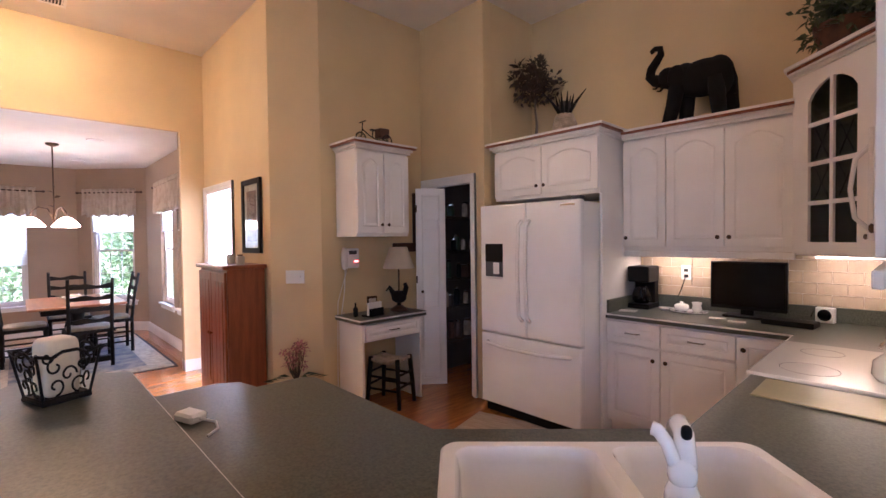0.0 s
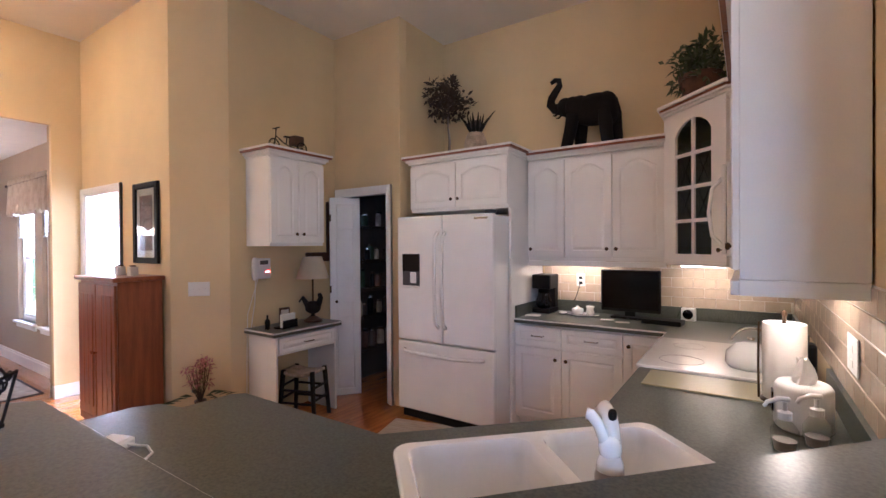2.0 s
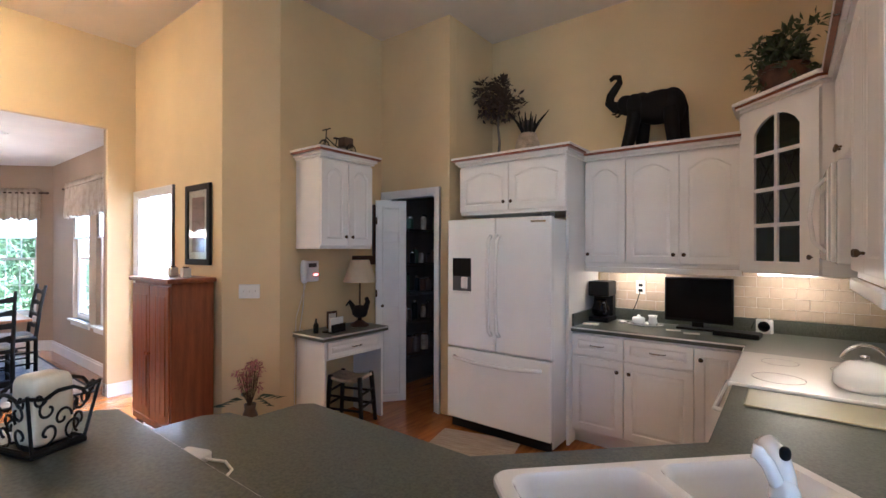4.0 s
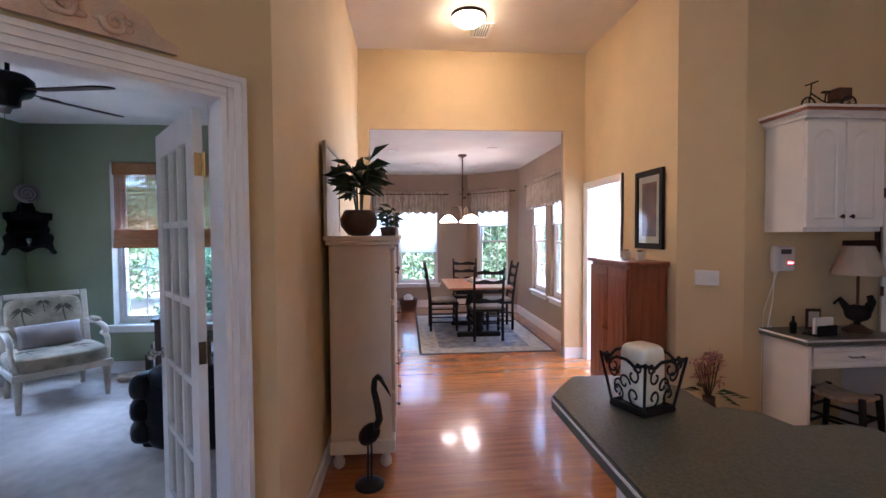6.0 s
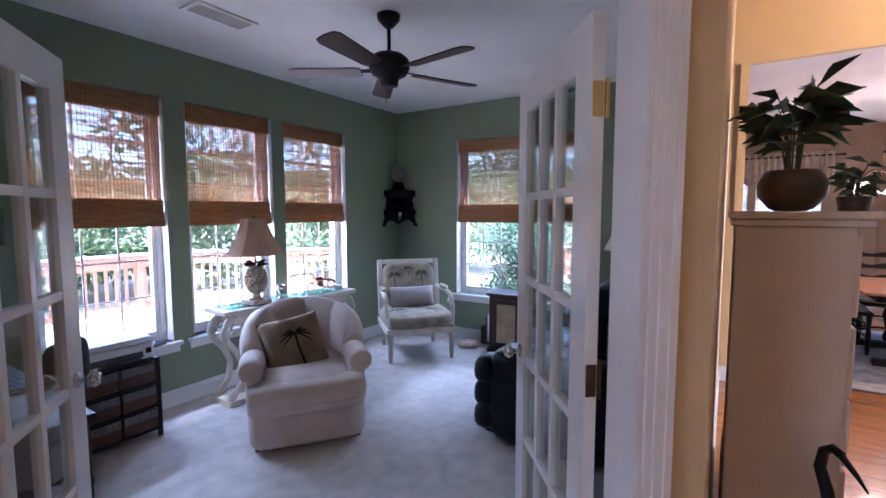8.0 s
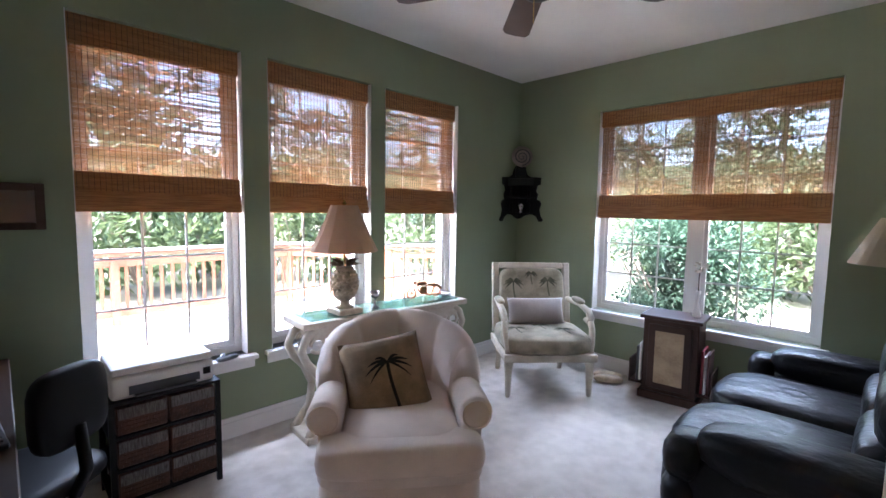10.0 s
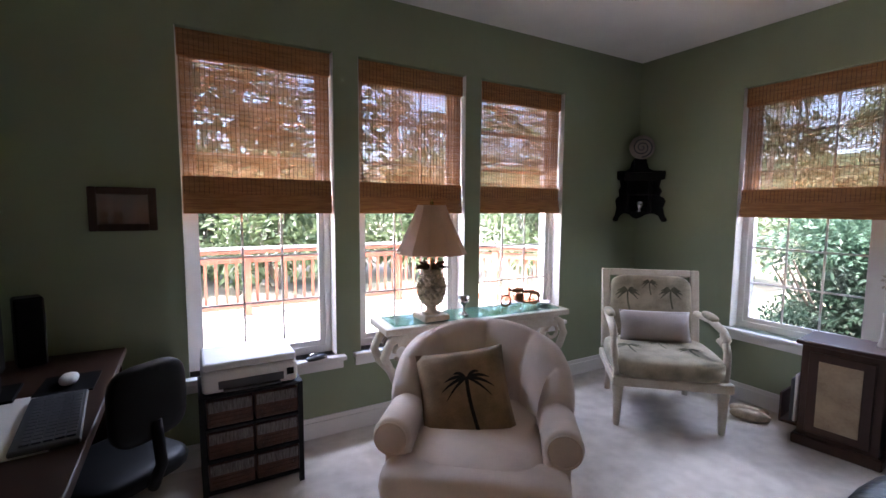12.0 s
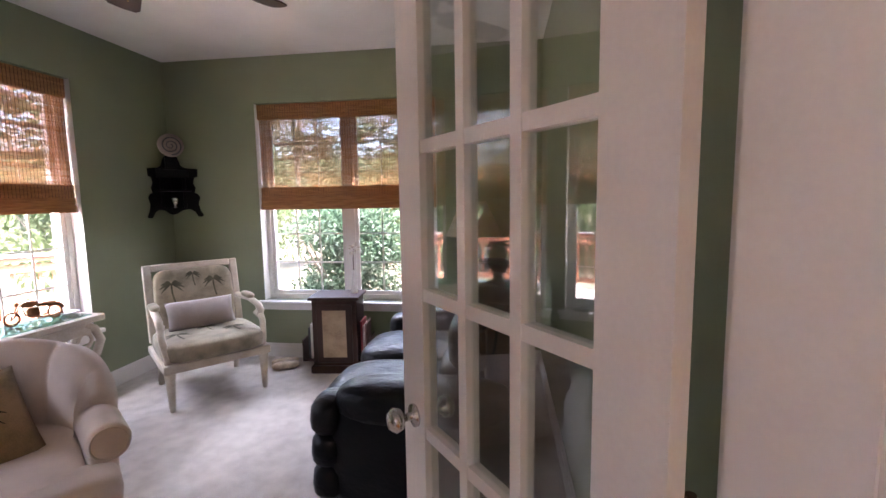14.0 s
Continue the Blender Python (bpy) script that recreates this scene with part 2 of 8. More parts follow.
# dark brown holds the unlit pantry's shade, not a known paint
PANTRYSHADE = mat("shaded_pantry_wall", (0.075, 0.055, 0.04), 0.7, 0.15, 3, 60, 0.1)
AGEDPANEL = mat("aged_tan_panel", (0.40, 0.29, 0.17), 0.6, 0.2, 7, 60, 0.1, second=(0.24, 0.16, 0.09), amount=0.6)
DECKCAP = mat("weathered_grey_rail_cap", (0.30, 0.28, 0.28), 0.8, 0.12, 4, 40, 0.2, stretch=(1, 8, 1))
PICTUREDARK = mat("dark_picture_print", (0.22, 0.09, 0.07), 0.4, 0.3, 9, 60, 0.0, second=(0.02, 0.015, 0.014), amount=0.8)
PICTUREPALE = mat("pale_picture_mount", (0.55, 0.50, 0.42), 0.6, 0.05, 6, 90, 0.02)
PLASTER = mat("carved_cream_plaster", (0.60, 0.44, 0.31), 0.8, 0.08, 9, 120, 0.2)
STONEVASE = mat("brown_ceramic", (0.07, 0.04, 0.025), 0.4, 0.2, 9, 90, 0.1)
PAPER = mat("white_paper", (0.80, 0.78, 0.74), 0.8, 0.02, 9, 120, 0.05)
REDBOOK = mat("red_book_cover", (0.40, 0.03, 0.035), 0.5, 0.05, 9, 120, 0.05)
COPPER = mat("copper_model_metal", (0.42, 0.17, 0.07), 0.35, 0.15, 9, 90, 0.05, metal=0.7)
PALMPRINT = mat("olive_palm_ink", (0.10, 0.095, 0.055), 0.85, 0.2, 12, 150, 0.2)
LIGHTGLASS = mat("lit_frosted_glass", (1.0, 0.70, 0.44), 0.5, 0.0, 4, 60, 0.0, emit=EMIT_CHANDELIER)
DOMEGLASS = mat("lit_dome_glass", (1.0, 0.66, 0.30), 0.5, 0.0, 4, 60, 0.0, emit=EMIT_DOME)
# glow of the added, unseen kitchen ceiling lights
FILLGLASS = mat("kitchen_fill_lens", (1.0, 0.64, 0.34), 0.5, 0.0, 4, 60, 0.0, emit=EMIT_FILL)
CREAMPAINT = mat("cream_furniture_paint", (0.60, 0.50, 0.385), 0.5, 0.04, 4, 90, 0.06)
STRIPGLASS = mat("lit_strip_diffuser", (1.0, 0.74, 0.44), 0.5, 0.0, 4, 60, 0.0, emit=EMIT_STRIP)
REDLED = mat("red_display", (0.9, 0.05, 0.03), 0.5, 0.0, 4, 60, 0.0, emit=2.0)
GLASS = glass_mat("clear_glass")
DOORGLASS = glass_mat("doubled_door_glass", 0.01, (0.90, 0.93, 0.91), 0.13)
TEALGLASS = glass_mat("teal_table_glass", 0.02, (0.62, 0.80, 0.76))
DARKGLASS = glass_mat("leaded_cabinet_glass", 0.05, (0.42, 0.47, 0.38))


# ---------------------------------------------------------------- shape helpers
def part(name, bm, material, parent=None, label="", smooth=False):
    me = bpy.data.meshes.new(name)
    bmesh.ops.recalc_face_normals(bm, faces=bm.faces[:])
    bm.to_mesh(me)
    bm.free()
    if smooth:
        for p in me.polygons:
            p.use_smooth = True
    me.materials.append(material)
    ob = new(name, me)
    if parent is not None:
        ob.parent = parent
    if label:
        ob["label"] = label
    return ob


def thing(name, label, category, at=(0, 0, 0), rz=0, group="", kind=""):
    ob = new(name)
    ob.empty_display_size = 0.1
    ob.matrix_world = pose(*at, 0, 0, rz)
    return tagged(ob, label, category, group, kind)


def B():
    return bmesh.new()


def box(bm, x0, y0, z0, x1, y1, z1, bev=0.0, seg=1, m=None):
    r = bmesh.ops.create_cube(bm, size=1, matrix=Matrix.Translation(((x0 + x1) / 2, (y0 + y1) / 2, (z0 + z1) / 2)) @ Matrix.Diagonal((abs(x1 - x0), abs(y1 - y0), abs(z1 - z0), 1)))
    vs = r["verts"]
    if bev:
        es = list({e for v in vs for e in v.link_edges})
        out = bmesh.ops.bevel(bm, geom=es, offset=bev, segments=seg, profile=0.5, affect="EDGES")
        vs = list({v for f in out["faces"] for v in f.verts} | {v for v in vs if v.is_valid})
    if m is not None:
        bmesh.ops.transform(bm, matrix=m, verts=vs)
    return bm


def bx(*a, **k):
    return box(B(), *a, **k)


def prism(bm, poly, z0, z1, bev=0.0, seg=2):
    vs = [bm.verts.new((x, y, z0)) for x, y in poly]
    f = bm.faces.new(vs)
    r = bmesh.ops.extrude_face_region(bm, geom=[f])
    up = [v for v in r["geom"] if isinstance(v, bmesh.types.BMVert)]
    bmesh.ops.translate(bm, vec=(0, 0, z1 - z0), verts=up)
    if bev:
        es = [e for e in bm.edges if all(abs(v.co.z - z1) < 1e-5 for v in e.verts) and e.verts[0] in up]
        bmesh.ops.bevel(bm, geom=es, offset=bev, segments=seg, affect="EDGES")
    return bm


def lathe(bm, prof, n=20, m=None, cap=True):
    rings = []
    for r, z in prof:
        rings.append([bm.verts.new((r * math.cos(2 * math.pi * i / n), r * math.sin(2 * math.pi * i / n), z)) for i in range(n)])
    for a, b in zip(rings, rings[1:]):
        for i in range(n):
            bm.faces.new((a[i], a[(i + 1) % n], b[(i + 1) % n], b[i]))
    if cap:
        for ring, r in ((rings[0], prof[0][0]), (rings[-1], prof[-1][0])):
            if r > 1e-4:
                bm.faces.new(ring)
    vs = [v for ring in rings for v in ring]
    if m is not None:
        bmesh.ops.transform(bm, matrix=m, verts=vs)
    return bm


def tube(bm, pts, r, n=8, r1=None, closed=False):
    pts = [Vector(p) for p in pts]
    rings, last = [], None
    for i, p in enumerate(pts):
        a = pts[i - 1] if i or closed else p
        b = pts[(i + 1) % len(pts)] if i < len(pts) - 1 or closed else p
        d = (b - a).normalized()
        if last is None:
            u = d.orthogonal().normalized()
        else:
            u = (last - d * last.dot(d))
            u = u.normalized() if u.length > 1e-6 else d.orthogonal().normalized()
        last = u
        v = d.cross(u)
        k = r if r1 is None else r + (r1 - r) * i / max(1, len(pts) - 1)
        rings.append([bm.verts.new(p + (u * math.cos(2 * math.pi * j / n) + v * math.sin(2 * math.pi * j / n)) * k) for j in range(n)])
    pairs = list(zip(rings, rings[1:])) + ([(rings[-1], rings[0])] if closed else [])
    for a, b in pairs:
        for j in range(n):
            bm.faces.new((a[j], a[(j + 1) % n], b[(j + 1) % n], b[j]))
    if not closed:
        bm.faces.new(rings[0]), bm.faces.new(rings[-1])
    return bm


def blob(bm, c, s, n=14, e=0.6, m=None):
    """A rounded box: a superellipsoid of half sizes s round c; a smaller e is squarer."""
    def pw(v):
        return math.copysign(abs(v) ** e, v)
    rows = []
    for i in range(n + 1):
        a = -math.pi / 2 + math.pi * i / n
        rows.append([bm.verts.new((c[0] + s[0] * pw(math.cos(a)) * pw(math.cos(t)), c[1] + s[1] * pw(math.cos(a)) * pw(math.sin(t)), c[2] + s[2] * pw(math.sin(a))))
                     for t in [2 * math.pi * j / (2 * n) for j in range(2 * n)]])
    for a, b in zip(rows, rows[1:]):
        for j in range(2 * n):
            bm.faces.new((a[j], a[(j + 1) % (2 * n)], b[(j + 1) % (2 * n)], b[j]))
    vs = [v for r in rows for v in r]
    if m is not None:
        bmesh.ops.transform(bm, matrix=m, verts=vs)
    bmesh.ops.remove_doubles(bm, verts=vs, dist=1e-5)
    return bm


def arc(cx, cz, r, a0, a1, n=10, y=0.0):
    return [(cx + r * math.cos(radians(a0 + (a1 - a0) * i / n)), y, cz + r * math.sin(radians(a0 + (a1 - a0) * i / n))) for i in range(n + 1)]


def leaf(bm, base, way, length, width, rng, bend=0.25):
    way = Vector(way).normalized()
    side = way.cross(Vector((rng.uniform(-1, 1), rng.uniform(-1, 1), 1))).normalized()
    up = side.cross(way)
    base = Vector(base)
    mid, tip = base + way * length * 0.5 + up * length * bend * 0.3, base + way * length - up * length * bend * 0.3
    v = [bm.verts.new(p) for p in (base, mid + side * width / 2, tip, mid - side * width / 2)]
    bm.faces.new((v[0], v[1], v[2])), bm.faces.new((v[0], v[2], v[3]))


def clump(bm, c, r, count, size, rng, squash=1.0, shell=0.5):
    for _ in range(count):
        d = Vector((rng.gauss(0, 1), rng.gauss(0, 1), rng.gauss(0, 1))).normalized()
        k = r * rng.uniform(shell, 1.0)
        leaf(bm, Vector(c) + Vector((d.x * k, d.y * k, d.z * k * squash)), d + Vector((rng.uniform(-.8, .8), rng.uniform(-.8, .8), rng.uniform(-.6, .6))), size * rng.uniform(0.7, 1.3), size * 0.5, rng)


def door_front(w, h, arch=0.0, frame=0.055, t=0.02, n=10):
    """A cabinet door lying in x and z, its front at y = 0, with a grooved raised panel and, if asked, an arched top."""
    bm = B()

    def loop(ins, y):
        x0, x1, z0, z1 = ins, w - ins, ins, h - ins
        pts = [(x0, z0), (x1, z0)]
        if arch:
            a = arch
            for i in range(n + 1):
                s = i / n
                x = x1 + (x0 - x1) * s
                pts.append((x, z1 - a + a * math.sin(math.pi * min(1, max(0, (s - 0.06) / 0.88))) ** 0.8 if 0 < s < 1 else z1 - a))
        else:
            pts += [(x1, z1), (x0, z1)]
        return [bm.verts.new((x, y, z)) for x, z in pts]

    m = n + 3 if arch else 4
    if arch:
        o = [(0, 0), (w, 0)] + [(w + (0 - w) * i / n, h) for i in range(n + 1)]
    else:
        o = [(0, 0), (w, 0), (w, h), (0, h)]
    back = [bm.verts.new((x, t, z)) for x, z in o]
    outer = [bm.verts.new((x, 0.003, z)) for x, z in o]
    sh = [bm.verts.new((min(max(x, 0.003), w - 0.003), 0, min(max(z, 0.003), h - 0.003))) for x, z in o]
    loops = [back, outer, sh, loop(frame, 0), loop(frame + 0.008, 0.007), loop(frame + 0.03, 0.001)]
    for a, b in zip(loops, loops[1:]):
        for i in range(m):
            bm.faces.new((a[i], a[(i + 1) % m], b[(i + 1) % m], b[i]))
    bm.faces.new(loops[-1]), bm.faces.new(back)
    return bm


KNOB = [(0.004, 0), (0.006, 0.004), (0.005, 0.012), (0.013, 0.018), (0.015, 0.024), (0.010, 0.029), (0.0, 0.030)]


def knob(parent, x, y, z, material=None):
    k = part("knob", lathe(B(), KNOB, 12, pose(x, y, z, 90, 0, 0)), material or BRONZE, parent, smooth=True)
    return k


def wall(name, p, q, h, thick, material, openings=(), z0=0.0, label="", cat="wall"):
    """A wall from p to q with its face on the line p-q and its thickness to the left of the way from p to q; openings are (start, end, bottom, top)."""
    d = Vector((q[0] - p[0], q[1] - p[1]))
    length, bm = d.length, B()
    cuts = sorted({0.0, length, *[s for o in openings for s in o[:2]]})
    for a, b in zip(cuts, cuts[1:]):
        if b - a < 1e-4:
            continue
        mid, z = (a + b) / 2, z0
        for o in sorted((o for o in openings if o[0] < mid < o[1]), key=lambda o: o[2]):
            if o[2] > z + 1e-4:
                box(bm, a, 0, z, b, thick, o[2])
            z = o[3]
        if z < h - 1e-4:
            box(bm, a, 0, z, b, thick, h)
    ob = part(name, bm, material)
    ob.matrix_world = pose(p[0], p[1], 0, 0, 0, math.degrees(math.atan2(d.y, d.x)))
    return tagged(ob, label or name.replace("_", " "), cat, kind="structure")


def wframe(p, q):
    return pose(p[0], p[1], 0, 0, 0, math.degrees(math.atan2(q[1] - p[1], q[0] - p[0])))


# ---------------------------------------------------------------- the rooms
ST_H, NK_H, KI_H = 2.74, 2.742, 3.65
# hallway, kitchen and family side, walked with the room on the right hand
wall("wall_hall_south", (-1.875, -0.365), (-5.255, -0.365), KI_H, 0.055, YELLOW, label="cream yellow painted hallway wall")
wall("wall_hall_end", (-5.255, -0.365), (-5.255, 2.32), KI_H, 0.058, YELLOW, [(0.12, 2.438, 0, 2.74)], label="cream yellow wall with a wide cased opening")
wall("wall_hall_north", (-5.255, 2.32), (-3.39, 2.32), KI_H, 0.12, YELLOW, [(0.085, 0.92, 0, 2.05)], label="cream yellow painted hallway wall with a bright doorway")
wall("wall_switch", (-3.39, 2.32), (-3.07, 2.64), KI_H, 0.10, YELLOW, label="short slanted cream yellow wall")
wall("wall_desk", (-3.07, 2.64), (-3.07, 3.80), KI_H, 0.10, YELLOW, label="cream yellow wall behind the desk")
wall("wall_pantry", (-3.07, 3.80), (-2.20, 3.80), KI_H, 0.10, YELLOW, [(0.08, 0.71, 0, 2.03)], label="cream yellow wall with the pantry doorway")
wall("wall_alcove", (-2.20, 3.902), (-2.20, 4.55), KI_H, 0.10, YELLOW, label="cream yellow side of the refrigerator alcove")
wall("wall_kitchen_back", (-2.20, 4.55), (0.77, 4.55), KI_H, 0.12, YELLOW, label="cream yellow kitchen wall above the cabinets")
wall("wall_kitchen_side", (0.77, 4.55), (0.77, 1.62), KI_H, 0.12, YELLOW, label="cream yellow kitchen side wall")
wall("wall_family_north", (0.89, 1.62), (5.0, 1.62), KI_H, 0.12, YELLOW, label="plain cream yellow wall")
wall("wall_family_east", (5.0, 1.62), (5.0, -1.84), KI_H, 0.12, YELLOW, label="plain cream yellow wall")
wall("wall_family_south", (5.0, -1.84), (-0.40, -1.84), KI_H, 0.055, YELLOW, [(1.0, 3.6, 0.3, 2.9)], label="plain cream yellow wall with an added unseen window")
wall("wall_slanted_door", (-0.40, -1.84), (-1.875, -0.365), KI_H, 0.058, YELLOW, [(0.346, 1.896, 0, 2.05)], label="cream yellow slanted wall with a double doorway")
# study
wall("wall_study_north", (-5.2, -0.52), (-1.89, -0.52), ST_H, 0.055, GREEN, label="sage green study wall")
wall("wall_study_door", (-1.89, -0.52), (-0.55, -1.86), ST_H, 0.058, GREEN, [(0.09, 1.64, 0, 2.05)], label="sage green slanted wall with a double doorway")
wall("wall_study_east", (-0.55, -1.86), (-0.55, -3.94), ST_H, 0.12, GREEN, label="sage green study wall")
S_WIN = [(1.015, 1.83), (1.985, 2.777), (2.905, 3.722)]
wall("wall_study_south", (-0.55, -3.94), (-5.2, -3.94), ST_H, 0.26, GREEN, [(a, b, 0.51, 2.36) for a, b in S_WIN], label="sage green study wall with three windows")
wall("wall_study_west", (-5.2, -3.94), (-5.2, -0.52), ST_H, 0.26, GREEN, [(0.875, 2.525, 0.54, 2.335)], label="sage green study wall with a double window")
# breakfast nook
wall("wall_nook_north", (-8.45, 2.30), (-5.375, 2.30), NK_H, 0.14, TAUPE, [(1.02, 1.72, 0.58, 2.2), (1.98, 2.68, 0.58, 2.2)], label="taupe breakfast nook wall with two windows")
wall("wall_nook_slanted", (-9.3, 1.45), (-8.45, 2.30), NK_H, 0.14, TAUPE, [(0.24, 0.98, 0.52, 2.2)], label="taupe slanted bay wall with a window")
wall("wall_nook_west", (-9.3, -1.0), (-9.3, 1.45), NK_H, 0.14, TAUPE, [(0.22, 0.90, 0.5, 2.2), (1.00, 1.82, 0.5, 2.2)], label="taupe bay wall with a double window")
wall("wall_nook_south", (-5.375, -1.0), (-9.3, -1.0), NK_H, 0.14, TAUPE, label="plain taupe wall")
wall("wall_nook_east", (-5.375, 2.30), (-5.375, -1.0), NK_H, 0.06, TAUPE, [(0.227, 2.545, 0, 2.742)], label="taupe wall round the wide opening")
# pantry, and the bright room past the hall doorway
# pantry walls are coloured dark to stand for the missing light
wall("wall_pantry_back", (-3.17, 4.85), (-2.30, 4.85), 2.5, 0.06, PANTRYSHADE, label="pantry back wall, its shade put into a dark brown colour")
wall("wall_pantry_west", (-3.17, 3.90), (-3.17, 4.85), 2.5, 0.06, PANTRYSHADE, label="pantry side wall, its shade put into a dark brown colour")
wall("wall_pantry_east", (-2.30, 4.85), (-2.30, 3.90), 2.5, 0.06, PANTRYSHADE, label="pantry side wall, its shade put into a dark brown colour")
wall("wall_side_room_back", (-6.2, 4.2), (-3.6, 4.2), 2.5, 0.06, TRIM, [(0.5, 2.1, 0.3, 2.3)], label="white wall of the bright side room")
wall("wall_side_room_west", (-6.2, 2.46), (-6.2, 4.2), 2.5, 0.06, TRIM, label="white wall of the bright side room")
wall("wall_side_room_east", (-3.6, 4.2), (-3.6, 2.46), 2.5, 0.06, TRIM, label="white wall of the bright side room")


def slab(name, poly, z0, z1, material, label, cat):
    return tagged(part(name, prism(B(), poly, z0, z1), material), label, cat, kind="structure")


slab("ceiling", [(-5.31, -0.46), (-1.86, -0.46), (-0.36, -1.95), (5.1, -1.95), (5.1, 1.75), (0.83, 1.75), (0.83, 4.66), (-2.3, 4.66), (-2.3, 3.9), (-3.17, 3.9), (-3.17, 2.66), (-3.4, 2.44), (-5.31, 2.44)], KI_H, KI_H + 0.1, CEIL_WARM, "high warm cream kitchen ceiling", "ceiling")
slab("ceiling_study", [(-5.33, -4.07), (-0.43, -4.07), (-0.43, -1.83), (-1.84, -0.465), (-5.33, -0.465)], ST_H, ST_H + 0.1, CEIL, "white textured study ceiling", "ceiling")
slab("ceiling_nook", [(-9.43, -1.13), (-5.317, -1.13), (-5.317, 2.43), (-8.5, 2.43), (-9.43, 1.5)], NK_H, NK_H + 0.1, CEIL, "white breakfast nook ceiling", "ceiling")
slab("ceiling_pantry", [(-3.17, 3.9), (-2.3, 3.9), (-2.3, 4.85), (-3.17, 4.85)], 2.5, 2.56, CEIL, "white pantry ceiling", "ceiling")
slab("ceiling_side_room", [(-6.2, 2.45), (-3.6, 2.45), (-3.6, 4.2), (-6.2, 4.2)], 2.5, 2.56, CEIL, "white side room ceiling", "ceiling")
slab("floor_study", [(-5.2, -3.94), (-0.55, -3.94), (-0.55, -1.86), (-1.84, -0.52), (-5.2, -0.52)], -0.05, 0.0, CARPET, "beige cut pile study carpet", "carpet")
floor_slab = slab("floor", [(-9.3, -1.0), (-5.3, -1.0), (-5.3, -0.46), (-1.86, -0.46), (-1.87, -0.55), (-0.45, -1.95), (5.1, -1.95), (5.1, 1.75), (0.83, 1.75), (0.83, 4.9), (-6.2, 4.9), (-6.2, 2.4), (-8.45, 2.4), (-9.3, 1.5)], -0.06, -0.004, WOODFLOOR, "polished reddish oak floor", "floor")


# ---------------------------------------------------------------- trim
def skirting(p, q, h=0.13, t=0.015, gaps=()):
    m = wframe(p, q)
    length = (Vector(q) - Vector(p)).length
    cuts = [0.0] + [v for g in gaps for v in g] + [length]
    for a, b in zip(cuts[::2], cuts[1::2]):
        bm = box(B(), a, -t, 0.0, b, -0.001, h - 0.03)
        box(bm, a, -t * 0.6, h - 0.03, b, -0.001, h)
        ob = part("baseboard", bm, TRIM)
        ob.matrix_world = m
        tagged(ob, "white painted baseboard along the wall", "baseboard", kind="structure")


skirting((-1.875, -0.365), (-5.255, -0.365))
skirting((-5.255, -0.365), (-5.255, -0.245)), skirting((-5.255, 2.073), (-5.255, 2.32))
skirting((-4.27, 2.32), (-3.39, 2.32)), skirting((-3.39, 2.32), (-3.07, 2.64))
skirting((-5.2, -0.52), (-1.95, -0.52)), skirting((-0.55, -1.86), (-0.55, -3.94))
skirting((-0.55, -3.94), (-5.2, -3.94)), skirting((-5.2, -3.94), (-5.2, -0.52))
skirting((-8.45, 2.30), (-5.375, 2.30), 0.15), skirting((-9.3, 1.45), (-8.45, 2.30), 0.15), skirting((-9.3, -1.0), (-9.3, 1.45), 0.15)
skirting((-5.375, 2.30), (-5.375, 2.073), 0.15)
# plinths round the foot of the wide opening
for y0, y1 in ((-0.26, -0.245), (2.073, 2.088)):
    tagged(part("trim", bx(-5.375, y0 if y0 > 0 else -0.245, 0, -5.255, y1 if y0 > 0 else -0.23, 0.13), TRIM), "white baseboard return of the opening", "baseboard", kind="structure")


def casing(p, q, s0, s1, top, w=0.075, side=-1, depth=0.12):
    """Door casing on the face of the wall p-q round an opening, with the lining of the opening."""
    m = wframe(p, q)
    bm = B()
    for t, k in ((0.012, 0.0), (0.02, 0.35), (0.026, 0.72)):
        a = w * k
        box(bm, s0 - w, -t, 0, s0 - a - 0.004, -0.001, top + w, m=None) if k == 0 else box(bm, s0 - w, -t, 0, s0 - a, -0.001, top + w)
        box(bm, s1 + a + (0.004 if k == 0 else 0), -t, 0, s1 + w, -0.001, top + w)
        box(bm, s0 - a, -t, top + a, s1 + a, -0.001, top + w)
    ob = part("trim", bm, TRIM)
    ob.matrix_world = m
    tagged(ob, "white fluted door casing round the doorway", "door casing", kind="structure")
    if depth:
        bm = B()
        box(bm, s0 - 0.003, -0.002, 0, s0 + 0.016, depth, top)
        box(bm, s1 - 0.016, -0.002, 0, s1 + 0.003, depth, top)
        box(bm, s0 + 0.016, -0.002, top - 0.016, s1 - 0.016, depth, top + 0.003)
        ob = part("trim", bm, TRIM)
        ob.matrix_world = m
        tagged(ob, "white door jamb lining", "door jamb", kind="structure")


casing((-0.40, -1.84), (-1.84, -0.40), 0.346, 1.896, 2.05, 0.07)
casing((-1.89, -0.52), (-0.55, -1.86), 0.09, 1.64, 2.05, 0.075, depth=0)
casing((-3.07, 3.80), (-2.20, 3.80), 0.08, 0.71, 2.03, 0.06, depth=0.1)
casing((-5.255, 2.32), (-3.39, 2.32), 0.085, 0.92, 2.05, 0.06, depth=0.12)


